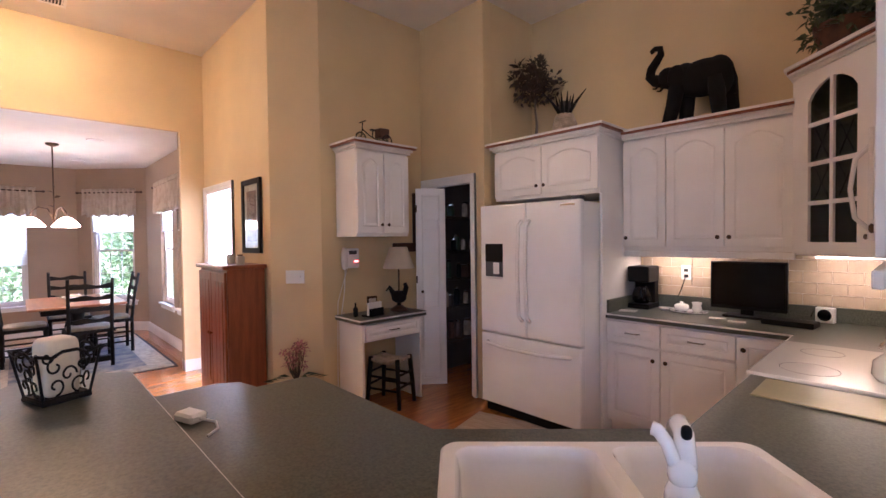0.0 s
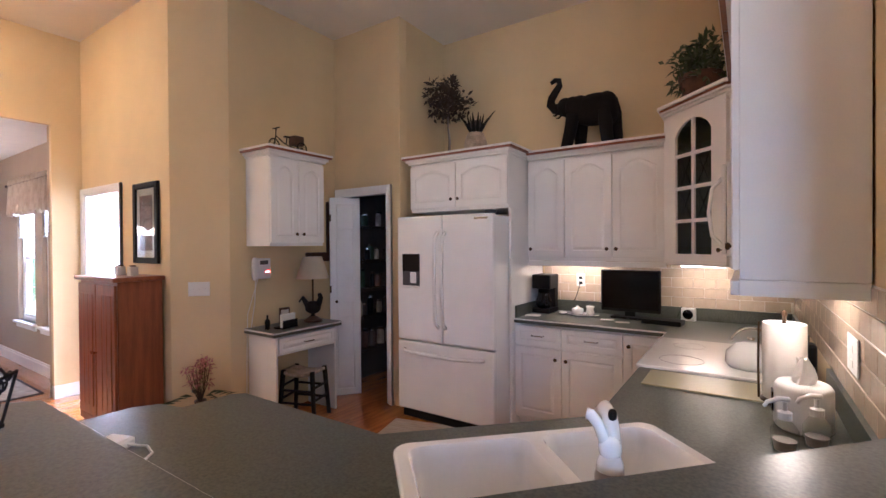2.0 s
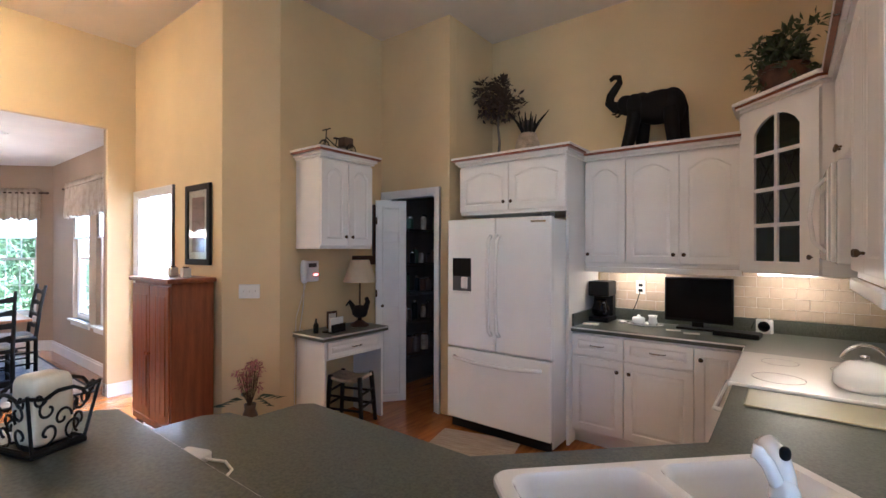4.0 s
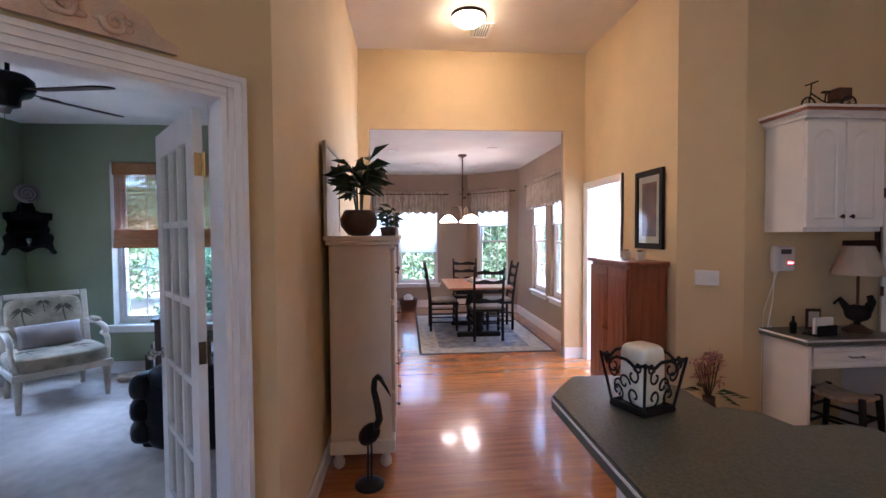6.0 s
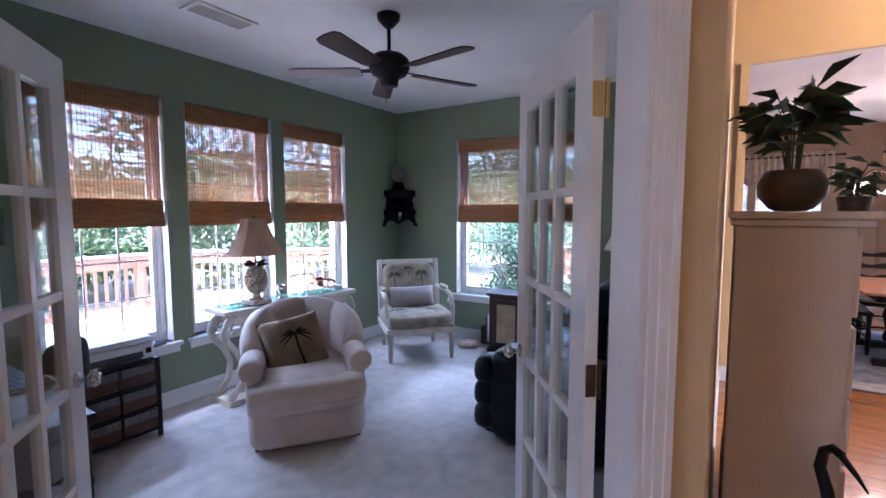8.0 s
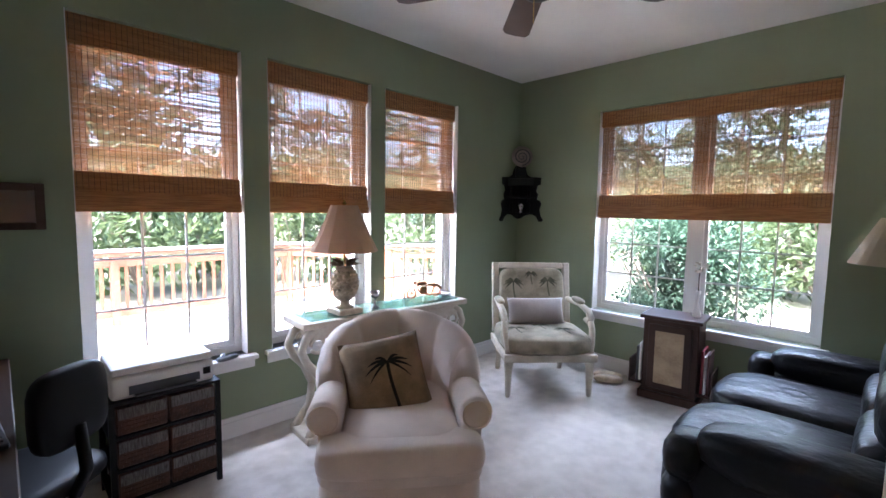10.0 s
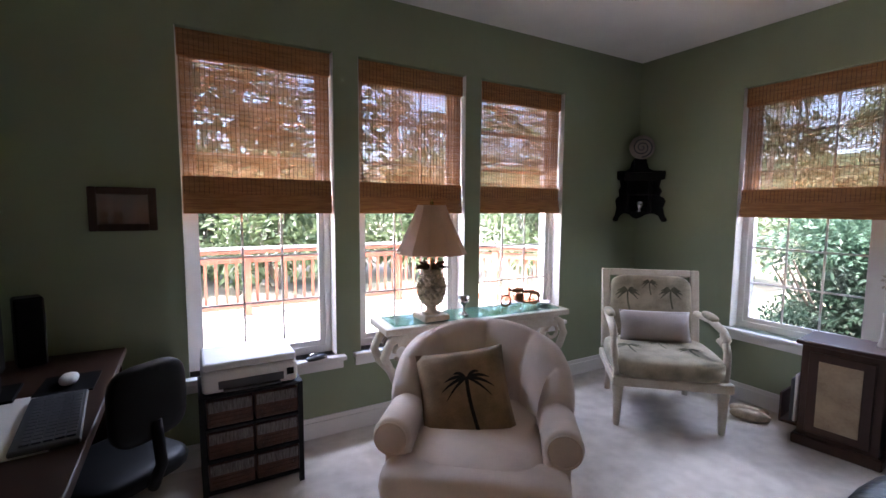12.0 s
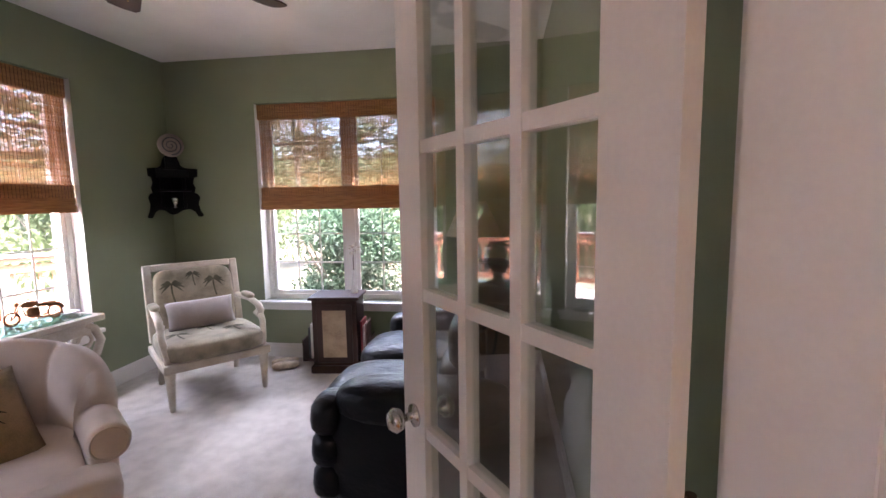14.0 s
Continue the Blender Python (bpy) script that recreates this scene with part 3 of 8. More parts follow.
# ---------------------------------------------------------------- windows
def window(name, p, q, s0, s1, z0, z1, sashes, label, cols=3, rows=3, deep=0.14, sill=0.05, mid=None, lined=False):
    """sashes: number of windows side by side; lined: white returns between the frame and the face of the wall."""
    m = wframe(p, q)
    top = thing(name, label, "window", kind="structure")
    top.matrix_world = m
    mid = mid or (z0 + z1) / 2
    w = (s1 - s0) / sashes
    for k in range(sashes):
        a, b = s0 + k * w, s0 + (k + 1) * w
        f = 0.045
        bm = B()
        y0, y1 = deep * 0.35, deep * 0.8
        for c in ((a, y0, z0, a + f, y1, z1), (b - f, y0, z0, b, y1, z1), (a + f, y0, z0, b - f, y1, z0 + f), (a + f, y0, z1 - f, b - f, y1, z1)):
            box(bm, *c)
        part("window_frame", bm, TRIM, top)
        for lo, hi, off in ((z0 + f, mid + 0.015, 0.0), (mid - 0.015, z1 - f, 0.028)):
            sb = B()
            g, ya, yb = 0.032, y0 + 0.012 + off, y0 + 0.036 + off
            for c in ((a + f, ya, lo, a + f + g, yb, hi), (b - f - g, ya, lo, b - f, yb, hi), (a + f + g, ya, lo, b - f - g, yb, lo + g), (a + f + g, ya, hi - g, b - f - g, yb, hi)):
                box(sb, *c)
            part("sash", sb, TRIM, top)
            x0, x1, zz0, zz1 = a + f + g, b - f - g, lo + g, hi - g
            pane = part("pane", bx(x0, ya + 0.010, zz0, x1, ya + 0.014, zz1), GLASS, top)
            pane.visible_shadow = False
            mb = B()
            for i in range(1, cols):
                x = x0 + (x1 - x0) * i / cols
                box(mb, x - 0.006, ya + 0.003, zz0, x + 0.006, ya + 0.009, zz1)
            for i in range(1, rows):
                z = zz0 + (zz1 - zz0) * i / rows
                box(mb, x0, ya + 0.0025, z - 0.006, x1, ya + 0.0095, z + 0.006)
            part("glazing_bar", mb, TRIM, top)
    if lined:
        y0 = deep * 0.35
        for a, b in ((s0 + 0.0005, s0 + 0.004), (s1 - 0.004, s1 - 0.0005)):
            part("jamb_liner", bx(a, 0.004, z0, b, y0, z1 - 0.001), TRIM, top)
    sl = bx(s0 - 0.05, -sill, z0 - 0.03, s1 + 0.05, deep * 0.4, z0, 0.005)
    box(sl, s0 - 0.035, -0.016, z0 - 0.085, s1 + 0.035, -0.001, z0 - 0.03)
    part("window_sill", sl, TRIM, top)
    return top


A, Z = (-0.55, -3.94), (-5.2, -3.94)
for i, (a, b) in enumerate(S_WIN):
    window("window_%d" % (i + 1), A, Z, a, b, 0.51, 2.36, 1, "white sash window with nine small panes a sash", mid=1.44, deep=0.28, lined=True)
window("window_4", (-5.2, -3.94), (-5.2, -0.52), 0.875, 2.525, 0.54, 2.335, 2, "white double sash window with small panes", mid=1.44, deep=0.28, lined=True)
window("window_5", (-8.45, 2.30), (-5.375, 2.30), 1.02, 1.72, 0.58, 2.2, 1, "white sash window of the bay", 3, 2)
window("window_6", (-8.45, 2.30), (-5.375, 2.30), 1.98, 2.68, 0.58, 2.2, 1, "white sash window of the bay", 3, 2)
window("window_7", (-9.3, 1.45), (-8.45, 2.30), 0.24, 0.98, 0.52, 2.2, 1, "white sash window of the slanted bay wall", 3, 2)
window("window_8", (-9.3, -1.0), (-9.3, 1.45), 0.22, 0.90, 0.5, 2.2, 1, "white sash window of the bay", 3, 2)
window("window_9", (-9.3, -1.0), (-9.3, 1.45), 1.00, 1.82, 0.5, 2.2, 1, "white sash window of the bay", 3, 2)
# unseen window, added as the opening for the family side fill
window("window_10", (5.0, -1.84), (-0.40, -1.84), 1.0, 3.6, 0.3, 2.9, 2, "wide white window, unseen, added to light the family side", 3, 3, deep=0.09)
window("window_11", (-6.2, 4.2), (-3.6, 4.2), 0.5, 2.1, 0.3, 2.3, 2, "wide white window of the side room", 3, 3)


# ---------------------------------------------------------------- french doors
def french_leaf(hinge, rz, flip, label, w=0.75):
    """A glazed leaf of width w along local x from its hinge."""
    h, t, st = 2.02, 0.035, 0.11
    d = thing("french_door", label, "door", hinge, rz, "french doors of the study")
    bm = B()
    box(bm, 0, 0, 0.012, st, t, h), box(bm, w - st, 0, 0.012, w, t, h)
    box(bm, st, 0, 0.012, w - st, t, 0.24), box(bm, st, 0, h - 0.12, w - st, t, h)
    part("door_frame", bm, TRIM, d)
    x0, x1, z0, z1 = st, w - st, 0.24, h - 0.12
    gb = B()
    for i in (1, 2):
        x = x0 + (x1 - x0) * i / 3
        box(gb, x - 0.014, 0.002, z0, x + 0.014, t - 0.002, z1)
    part("glazing_bar", gb, TRIM, d)
    for j in range(1, 5):
        z = z0 + (z1 - z0) * j / 5
        part("glazing_bar", bx(x0, 0.0035, z - 0.014, x1, t - 0.0035, z + 0.014), TRIM, d)
    for j in range(5):
        for i in range(3):
            g = part("pane", bx(x0 + (x1 - x0) * i / 3, t / 2 - 0.002, z0 + (z1 - z0) * j / 5, x0 + (x1 - x0) * (i + 1) / 3, t / 2 + 0.002, z0 + (z1 - z0) * (j + 1) / 5), DOORGLASS, d)
            g.visible_shadow = False
    for side in (-1, 1):
        y = t / 2 + side * t / 2
        kb = lathe(B(), [(0.028, 0), (0.028, 0.006), (0.010, 0.010), (0.010, 0.03), (0.026, 0.04), (0.030, 0.055), (0.020, 0.068), (0, 0.070)], 16, pose(w - 0.06, y, 0.93, -90 * side, 0, 0))
        part("door_knob", kb, STEEL, d, "brushed steel door knob", smooth=True)
    for z in (0.25, 1.05, 1.80):
        hb = tube(B(), [(-0.004, -0.006 if flip else t + 0.006, z - 0.05), (-0.004, -0.006 if flip else t + 0.006, z + 0.05)], 0.007, 8)
        box(hb, -0.003, 0.004, z - 0.045, 0.0, t - 0.004, z + 0.045)
        part("hinge", hb, BRASS if z > 1.5 else BRONZE, d, "brass hinge")
    return d


# right leaf stands square to the wall, left leaf likewise
french_leaf((-1.833, -0.627, 0), 217.5, True, "white glazed french door standing open into the study", 0.715)
french_leaf((-0.775, -1.675, 0), 232, False, "white glazed french door standing open into the study")


# ---------------------------------------------------------------- kitchen
def crown(bm, x0, x1, y0, z, left=True, right=True, back=0.0):
    """Stepped crown round the front (at y0) and the sides of a cabinet top."""
    for a, b, out in ((0.0, 0.02, 0.012), (0.02, 0.045, 0.03), (0.045, 0.06, 0.05), (0.06, 0.075, 0.058)):
        box(bm, x0 - (out if left else 0), y0 - out, z + a, x1 + (out if right else 0), back, z + b)
    return bm


def wall_cabinet(name, label, at, rz, w, depth, h, doors, arch=0.05, crowned=True, group="white kitchen cabinets", knobs="low", sides=(True, True)):
    """A cabinet whose front faces local -y; its back lies on local y = 0 and its left edge on x = 0."""
    c = thing(name, label, "cabinet", at, rz, group)
    part("body", bx(0, -depth, 0, w, -0.003, h, 0.002), CAB, c)
    dw = w / doors
    for i in range(doors):
        d = part("door", door_front(dw - 0.006, h - 0.05, arch), CAB, c)
        d.location = (i * dw + 0.003, -depth - 0.021, 0.03)
        kx = dw - 0.04 if (doors == 1 or i % 2 == 0) else 0.03
        kx = {"left": 0.03, "right": dw - 0.04}.get(knobs, kx)
        knob(d, kx, 0, 0.07)
    if crowned:
        part("crown", crown(B(), 0, w, -depth - 0.02, h, *sides, back=-0.004), CAB, c)
        o = 0.05
        part("crown_stripe", bx(-(o + 0.003 if sides[0] else 0), -depth - 0.02 - o - 0.003, h + 0.043, w + (o + 0.003 if sides[1] else 0), -0.006, h + 0.0585), CHERRY, c, "thin brown stripe in the crown")
    return c


def base_cabinet(at, rz, w, layout, h=0.875, depth=0.60, label="white base cabinet with a drawer and a raised panel door", group="white kitchen cabinets"):
    c = thing("base_cabinet", label, "cabinet", at, rz, group)
    bm = bx(0, -depth, 0.10, w, -0.003, h)
    part("body", bm, CAB, c)
    part("plinth", bx(0.0, -depth + 0.06, 0, w, -0.01, 0.098), CAB, c)
    for kind, x0, z0, x1, z1 in layout:
        d = part("drawer_front" if kind == "drawer" else "door", door_front(x1 - x0 - 0.006, z1 - z0 - 0.006, 0, 0.04 if kind == "drawer" else 0.055), CAB, c)
        d.location = (x0 + 0.003, -depth - 0.021, z0 + 0.003)
        if kind == "drawer":
            hb = tube(B(), [((x1 - x0) / 2 - 0.05, 0, (z1 - z0) / 2), ((x1 - x0) / 2 - 0.045, -0.025, (z1 - z0) / 2), ((x1 - x0) / 2 + 0.045, -0.025, (z1 - z0) / 2), ((x1 - x0) / 2 + 0.05, 0, (z1 - z0) / 2)], 0.005, 8)
            part("handle", hb, STEEL, d, "slim steel bar handle", smooth=True)
        else:
            knob(d, 0.04 if kind == "door_l" else x1 - x0 - 0.045, 0, z1 - z0 - 0.08)
    return c


WY = 4.55
# uppers: over the fridge, then the run, then the glazed corner unit and the side run
wall_cabinet("wall_cabinet", "white arched two door cabinet above the refrigerator", (-2.12, WY, 1.815), 0, 1.0, 0.68, 0.44, 2, 0.05)
panel = thing("tall_panel", "white panel beside the refrigerator", "cabinet panel", (-1.12, WY, 0), 0, "white kitchen cabinets")
part("panel", bx(0, -0.68, 0.0, 0.02, -0.003, 1.812), CAB, panel)
wall_cabinet("wall_cabinet", "white single door wall cabinet with an arched panel", (-1.10, WY, 1.375), 0, 0.325, 0.32, 0.865, 1, 0.06, knobs="left", sides=(False, False))
wall_cabinet("wall_cabinet", "white two door wall cabinet with arched panels", (-0.775, WY, 1.375), 0, 0.765, 0.32, 0.865, 2, 0.06, sides=(False, False))
rail = thing("cabinet_rail", "white light rail under the wall cabinets", "trim", (-1.10, WY, 1.33), 0)
part("rail", bx(0, -0.335, 0, 1.09, -0.31, 0.043, 0.004), CAB, rail)

# glazed corner unit, set across the corner
GA, GB = Vector((-0.005, 4.21)), Vector((0.395, 3.80))
cor = thing("corner_cabinet", "white corner cabinet with an arched leaded glass door", "cabinet", (0, 0, 0), 0, "white kitchen cabinets")
poly = [(GA.x, WY - 0.003), (GA.x, GA.y), (GB.x, GB.y), (0.767, GB.y), (0.767, WY - 0.003)]
part("body", prism(B(), poly, 1.36, 1.375), CAB, cor)
part("body_top", prism(B(), poly, 2.42, 2.44), CAB, cor)
part("side", bx(GA.x, GA.y, 1.375, GA.x + 0.016, WY - 0.003, 2.42), CAB, cor)
part("side", bx(GB.x, GB.y, 1.375, 0.767, GB.y + 0.016, 2.42), CAB, cor)
part("back", bx(GA.x + 0.016, WY - 0.02, 1.375, 0.70, WY - 0.004, 2.42), CAB, cor)
part("back", bx(0.70, GB.y + 0.016, 1.375, 0.766, WY - 0.004, 2.42), CAB, cor)
for z in (1.66, 1.92, 2.18):
    part("shelf", prism(B(), [(GA.x + 0.02, WY - 0.03), (GA.x + 0.03, GA.y + 0.03), (GB.x - 0.0, GB.y + 0.04), (0.69, GB.y + 0.02), (0.69, WY - 0.03)], z, z + 0.012), CAB, cor)
fw = (GB - GA).length
fa = math.degrees(math.atan2(GB.y - GA.y, GB.x - GA.x))
gdoor = thing("door", "", "", (GA.x, GA.y, 1.37), fa)
for key in ("label", "category"):
    if key in gdoor:
        del gdoor[key]
gdoor.parent = cor
st, hh = 0.07, 1.05
bm = B()
box(bm, 0.0, -0.02, 0, st + 0.05, 0, hh), box(bm, fw - st - 0.05, -0.02, 0, fw, 0, hh), box(bm, st + 0.05, -0.02, 0, fw - st - 0.05, 0, st)
# arched head
n = 12
xa, xb = st + 0.05, fw - st - 0.05
lo = [(xa + (xb - xa) * i / n, hh - 0.16 + 0.10 * math.sin(math.pi * i / n) ** 0.7) for i in range(n + 1)]
for (p0, q0), (p1, q1) in zip(lo, lo[1:]):
    vs = [bm.verts.new((x, y, z)) for y in (-0.02, 0) for x, z in ((p0, q0), (p1, q1), (p1, hh), (p0, hh))]
    for f in ((0, 1, 2, 3), (7, 6, 5, 4), (0, 4, 5, 1), (3, 2, 6, 7)):
        bm.faces.new([vs[i] for i in f])
part("door_frame", bm, CAB, gdoor)
part("glazing_bar", bx((xa + xb) / 2 - 0.012, -0.018, st, (xa + xb) / 2 + 0.012, -0.004, hh - 0.06), CAB, gdoor)
for i in (1, 2, 3):
    z = st + (hh - 0.16 - st) * i / 3.6
    part("glazing_bar", bx(xa, -0.017, z - 0.012, xb, -0.005, z + 0.012), CAB, gdoor)
part("pane", bx(xa - 0.01, -0.0035, st - 0.01, xb + 0.01, -0.001, hh - 0.05), DARKGLASS, gdoor)
lead = B()
for k in (0, 1):
    cx = xa + (xb - xa) * (0.25 + 0.5 * k)
    for i in (1, 2):
        zc = st + (hh - 0.16 - st) * (i + 0.5) / 3.6
        for sx in (-1, 1):
            tube(lead, [(cx - 0.045, -0.0045, zc - sx * 0.085), (cx + 0.045, -0.0045, zc + sx * 0.085)], 0.0028, 5)
part("leading", lead, BLACKMETAL, gdoor, "dark crossed lead lines")
knob(gdoor, fw - 0.04, -0.02, 0.10)
cr = B()
nrm = Vector((GB.y - GA.y, GA.x - GB.x)).normalized()
for a, b, o in ((0.0, 0.02, 0.015), (0.02, 0.05, 0.04), (0.05, 0.07, 0.06)):
    prism(cr, [(GA.x - o, WY - 0.004), (GA.x - o, GA.y - o * 0.41), (GB.x - o * 0.41, GB.y - o), (0.766, GB.y - o), (0.766, WY - 0.004)], 2.44 + a, 2.44 + b)
part("crown", cr, CAB, cor)
o = 0.044
part("crown_stripe", prism(B(), [(GA.x - o, WY - 0.006), (GA.x - o, GA.y - o * 0.41), (GB.x - o * 0.41, GB.y - o), (0.764, GB.y - o), (0.764, WY - 0.006)], 2.473, 2.489), CHERRY, cor, "thin brown stripe in the crown")

# side run on the wall x = 0.72; local x runs along -y
wall_cabinet("wall_cabinet", "white two door wall cabinet above the microwave oven", (0.767, 3.775, 1.90), -90, 0.78, 0.30, 0.54, 2, 0.05, sides=(False, False))
wall_cabinet("wall_cabinet", "tall white wall cabinet at the end of the run", (0.767, 2.975, 1.40), -90, 0.80, 0.30, 1.04, 2, 0.06, sides=(False, True))
rail = thing("cabinet_rail", "white light rail under the end wall cabinet", "trim", (0.767, 2.975, 1.352), -90)
rb = bx(0, -0.325, 0, 0.80, -0.30, 0.046, 0.004)
box(rb, 0.775, -0.30, 0, 0.80, -0.004, 0.046)
part("rail", rb, CAB, rail)
mw = thing("microwave_oven", "white microwave oven hung under the cabinets", "microwave", (0.767, 3.765, 1.45), -90)
part("body", bx(0, -0.36, 0, 0.76, -0.004, 0.44, 0.006), APPL, mw)
part("door", bx(0.0, -0.385, 0.01, 0.58, -0.362, 0.43, 0.006), APPL, mw)
part("window", bx(0.08, -0.3865, 0.09, 0.48, -0.3855, 0.35), SCREEN, mw, "dark oven window")
part("control_panel", bx(0.585, -0.38, 0.01, 0.757, -0.362, 0.43, 0.004), APPL, mw)
part("handle", tube(B(), [(0.55, -0.385, 0.05), (0.55, -0.43, 0.10), (0.55, -0.445, 0.22), (0.55, -0.43, 0.34), (0.55, -0.385, 0.39)], 0.009, 8), APPL, mw, "white bowed handle", smooth=True)

# refrigerator
fr = thing("refrigerator", "white french door refrigerator with a bottom freezer drawer", "refrigerator", (-2.06, 3.585, 0), 0)
part("body", bx(0.008, 0.065, 0.03, 0.935, 0.84, 1.745, 0.01, 2), APPL, fr)
for x0, x1 in ((0.0, 0.468), (0.474, 0.943)):
    part("door", bx(x0, 0, 0.70, x1, 0.062, 1.76, 0.014, 3), APPL, fr)
part("freezer_drawer", bx(0, 0, 0.10, 0.943, 0.062, 0.688, 0.014, 3), APPL, fr)
part("toe_grille", bx(0.02, 0.05, 0.015, 0.923, 0.07, 0.095), BLACKPLASTIC, fr, "black toe grille")
for x in (0.435, 0.508):
    part("handle", tube(B(), [(x, 0.0, 0.83), (x, -0.045, 0.87), (x, -0.06, 1.15), (x, -0.06, 1.3), (x, -0.045, 1.58), (x, 0.0, 1.62)], 0.014, 8), APPL, fr, "long white bowed handle", smooth=True)
part("handle", tube(B(), [(0.08, 0, 0.615), (0.11, -0.045, 0.62), (0.30, -0.06, 0.607), (0.64, -0.06, 0.607), (0.83, -0.045, 0.62), (0.86, 0, 0.615)], 0.016, 8), APPL, fr, "wide white bowed handle", smooth=True)
# no hollow here: the scoop's shadow is a flat grey panel
ds = B()
box(ds, 0.06, -0.003, 1.165, 0.245, 0.01, 1.44, 0.002)
part("dispenser", ds, GREYPLASTIC, fr, "flat grey panel standing for the shaded dispenser recess")
part("display", bx(0.06, -0.006, 1.29, 0.245, -0.002, 1.44, 0.002), BLACKPLASTIC, fr, "black dispenser display")
part("dispenser_lever", bx(0.15, -0.016, 1.19, 0.215, -0.003, 1.285, 0.006), WHITEPLASTIC, fr, "white water paddle")
part("drip_tray", bx(0.06, -0.02, 1.15, 0.245, 0.004, 1.168, 0.005), WHITEPLASTIC, fr)
part("hinge_cover", bx(0.86, 0.01, 1.762, 0.93, 0.10, 1.785, 0.005), GREYPLASTIC, fr)
part("badge", bx(0.78, -0.0015, 1.715, 0.90, -0.0005, 1.73), STEEL, fr)

# base cabinets along the back wall and in the corner
base_cabinet((-1.10, WY, 0), 0, 0.39, [("drawer", 0, 0.70, 0.39, 0.86), ("door_r", 0, 0.12, 0.39, 0.69)])
base_cabinet((-0.71, WY, 0), 0, 0.455, [("drawer", 0, 0.70, 0.455, 0.86), ("door_l", 0, 0.12, 0.455, 0.69)])
base_cabinet((-0.255, WY, 0), 0, 0.28, [("door_l", 0, 0.12, 0.26, 0.86)], label="narrow white base cabinet with one door")


def counter(name, poly, z, label, strip=True, thick=0.038, mat_=None):
    c = thing(name, label, "countertop")
    part("top", prism(B(), poly, z - thick, z, 0.004), mat_ or LAMINATE, c)
    return c


def edge_strip(c, pts, z, h=0.007):
    bm = B()
    for (xa, ya), (xb, yb) in zip(pts, pts[1:]):
        d = Vector((xb - xa, yb - ya))
        if d.length < 1e-4:
            continue
        ang = math.degrees(math.atan2(d.y, d.x))
        box(bm, 0, -0.0025, z - 0.013, d.length, 0.0015, z - 0.013 + h, m=pose(xa, ya, 0, 0, 0, ang))
    part("edge_stripe", bm, TRIM, c, "thin white stripe in the laminate edge")


ct = counter("back_countertop", [(-1.10, WY - 0.004), (-1.10, 3.915), (0.03, 3.915), (0.03, 3.66), (0.766, 3.66), (0.766, WY - 0.004)], 0.914, "dark green laminate countertop along the back wall")
edge_strip(ct, [(-1.10, 3.915), (0.03, 3.915), (0.03, 3.66)], 0.914, 0.011)
part("upstand", bx(-1.10, WY - 0.024, 0.914, 0.766, WY - 0.005, 1.01), LAMINATE, ct)
part("upstand", bx(-1.098, 3.93, 0.914, -1.08, WY - 0.025, 1.01), LAMINATE, ct)
part("upstand", bx(0.747, 3.66, 0.914, 0.7655, WY - 0.025, 1.01), LAMINATE, ct)

# range with a smooth white top
rg = thing("range", "white electric range with a smooth glass top", "range", (0.03, 2.885, 0), 0)
part("body", bx(0.02, 0.006, 0.02, 0.68, 0.77, 0.895, 0.006), APPL, rg)
part("cooktop", bx(0.0, 0.004, 0.90, 0.684, 0.772, 0.925, 0.008, 2), APPL, rg, "white glass cooktop")
part("oven_door", bx(-0.02, 0.02, 0.15, 0.019, 0.757, 0.80, 0.008), APPL, rg)
part("oven_handle", tube(B(), [(-0.02, 0.10, 0.76), (-0.06, 0.12, 0.76), (-0.06, 0.66, 0.76), (-0.02, 0.68, 0.76)], 0.012, 8), APPL, rg, smooth=True)
for x, y, r in ((0.18, 0.2, 0.10), (0.18, 0.57, 0.08), (0.48, 0.2, 0.08), (0.48, 0.57, 0.10)):
    ringb = B()
    tube(ringb, [(x + r * math.cos(a), y + r * math.sin(a), 0.9245) for a in [2 * math.pi * i / 32 for i in range(32)]], 0.0015, 5, closed=True)
    part("burner_ring", ringb, GREYPLASTIC, rg, "thin grey burner ring")

# side counter, diagonal sink counter and the lower peninsula in one piece of laminate round the sink
LOW = [(-1.42, 0.957), (-1.42, 1.27), (-1.37, 1.35), (-1.26, 1.375), (-1.25, 1.56), (-1.21, 1.60), (-0.48, 1.60), (0.05, 2.13), (0.05, 2.88), (0.766, 2.88), (0.766, 1.949), (-0.146, 0.957)]
SINK_C, SINK_W, SINK_D = Vector((0.088, 1.665)), 0.84, 0.48
u, v = Vector((1, 1)).normalized(), Vector((-1, 1)).normalized()
pen = thing("peninsula_countertop", "dark green speckled laminate countertop round the white sink", "countertop")


def strip_fill(poly, hole, z0, z1):
    """A slab of outline poly with a four-cornered hole."""
    bm = B()
    ov, hv = [bm.verts.new((x, y, z1)) for x, y in poly], [bm.verts.new((x, y, z1)) for x, y in hole]
    es = [bm.edges.new((a[i], a[(i + 1) % len(a)])) for a in (ov, hv) for i in range(len(a))]
    r = bmesh.ops.triangle_fill(bm, use_beauty=True, use_dissolve=False, edges=es)
    fs = [f for f in r["geom"] if isinstance(f, bmesh.types.BMFace)]
    ex = bmesh.ops.extrude_face_region(bm, geom=fs)
    bmesh.ops.translate(bm, vec=(0, 0, z0 - z1), verts=[q for q in ex["geom"] if isinstance(q, bmesh.types.BMVert)])
    return bm


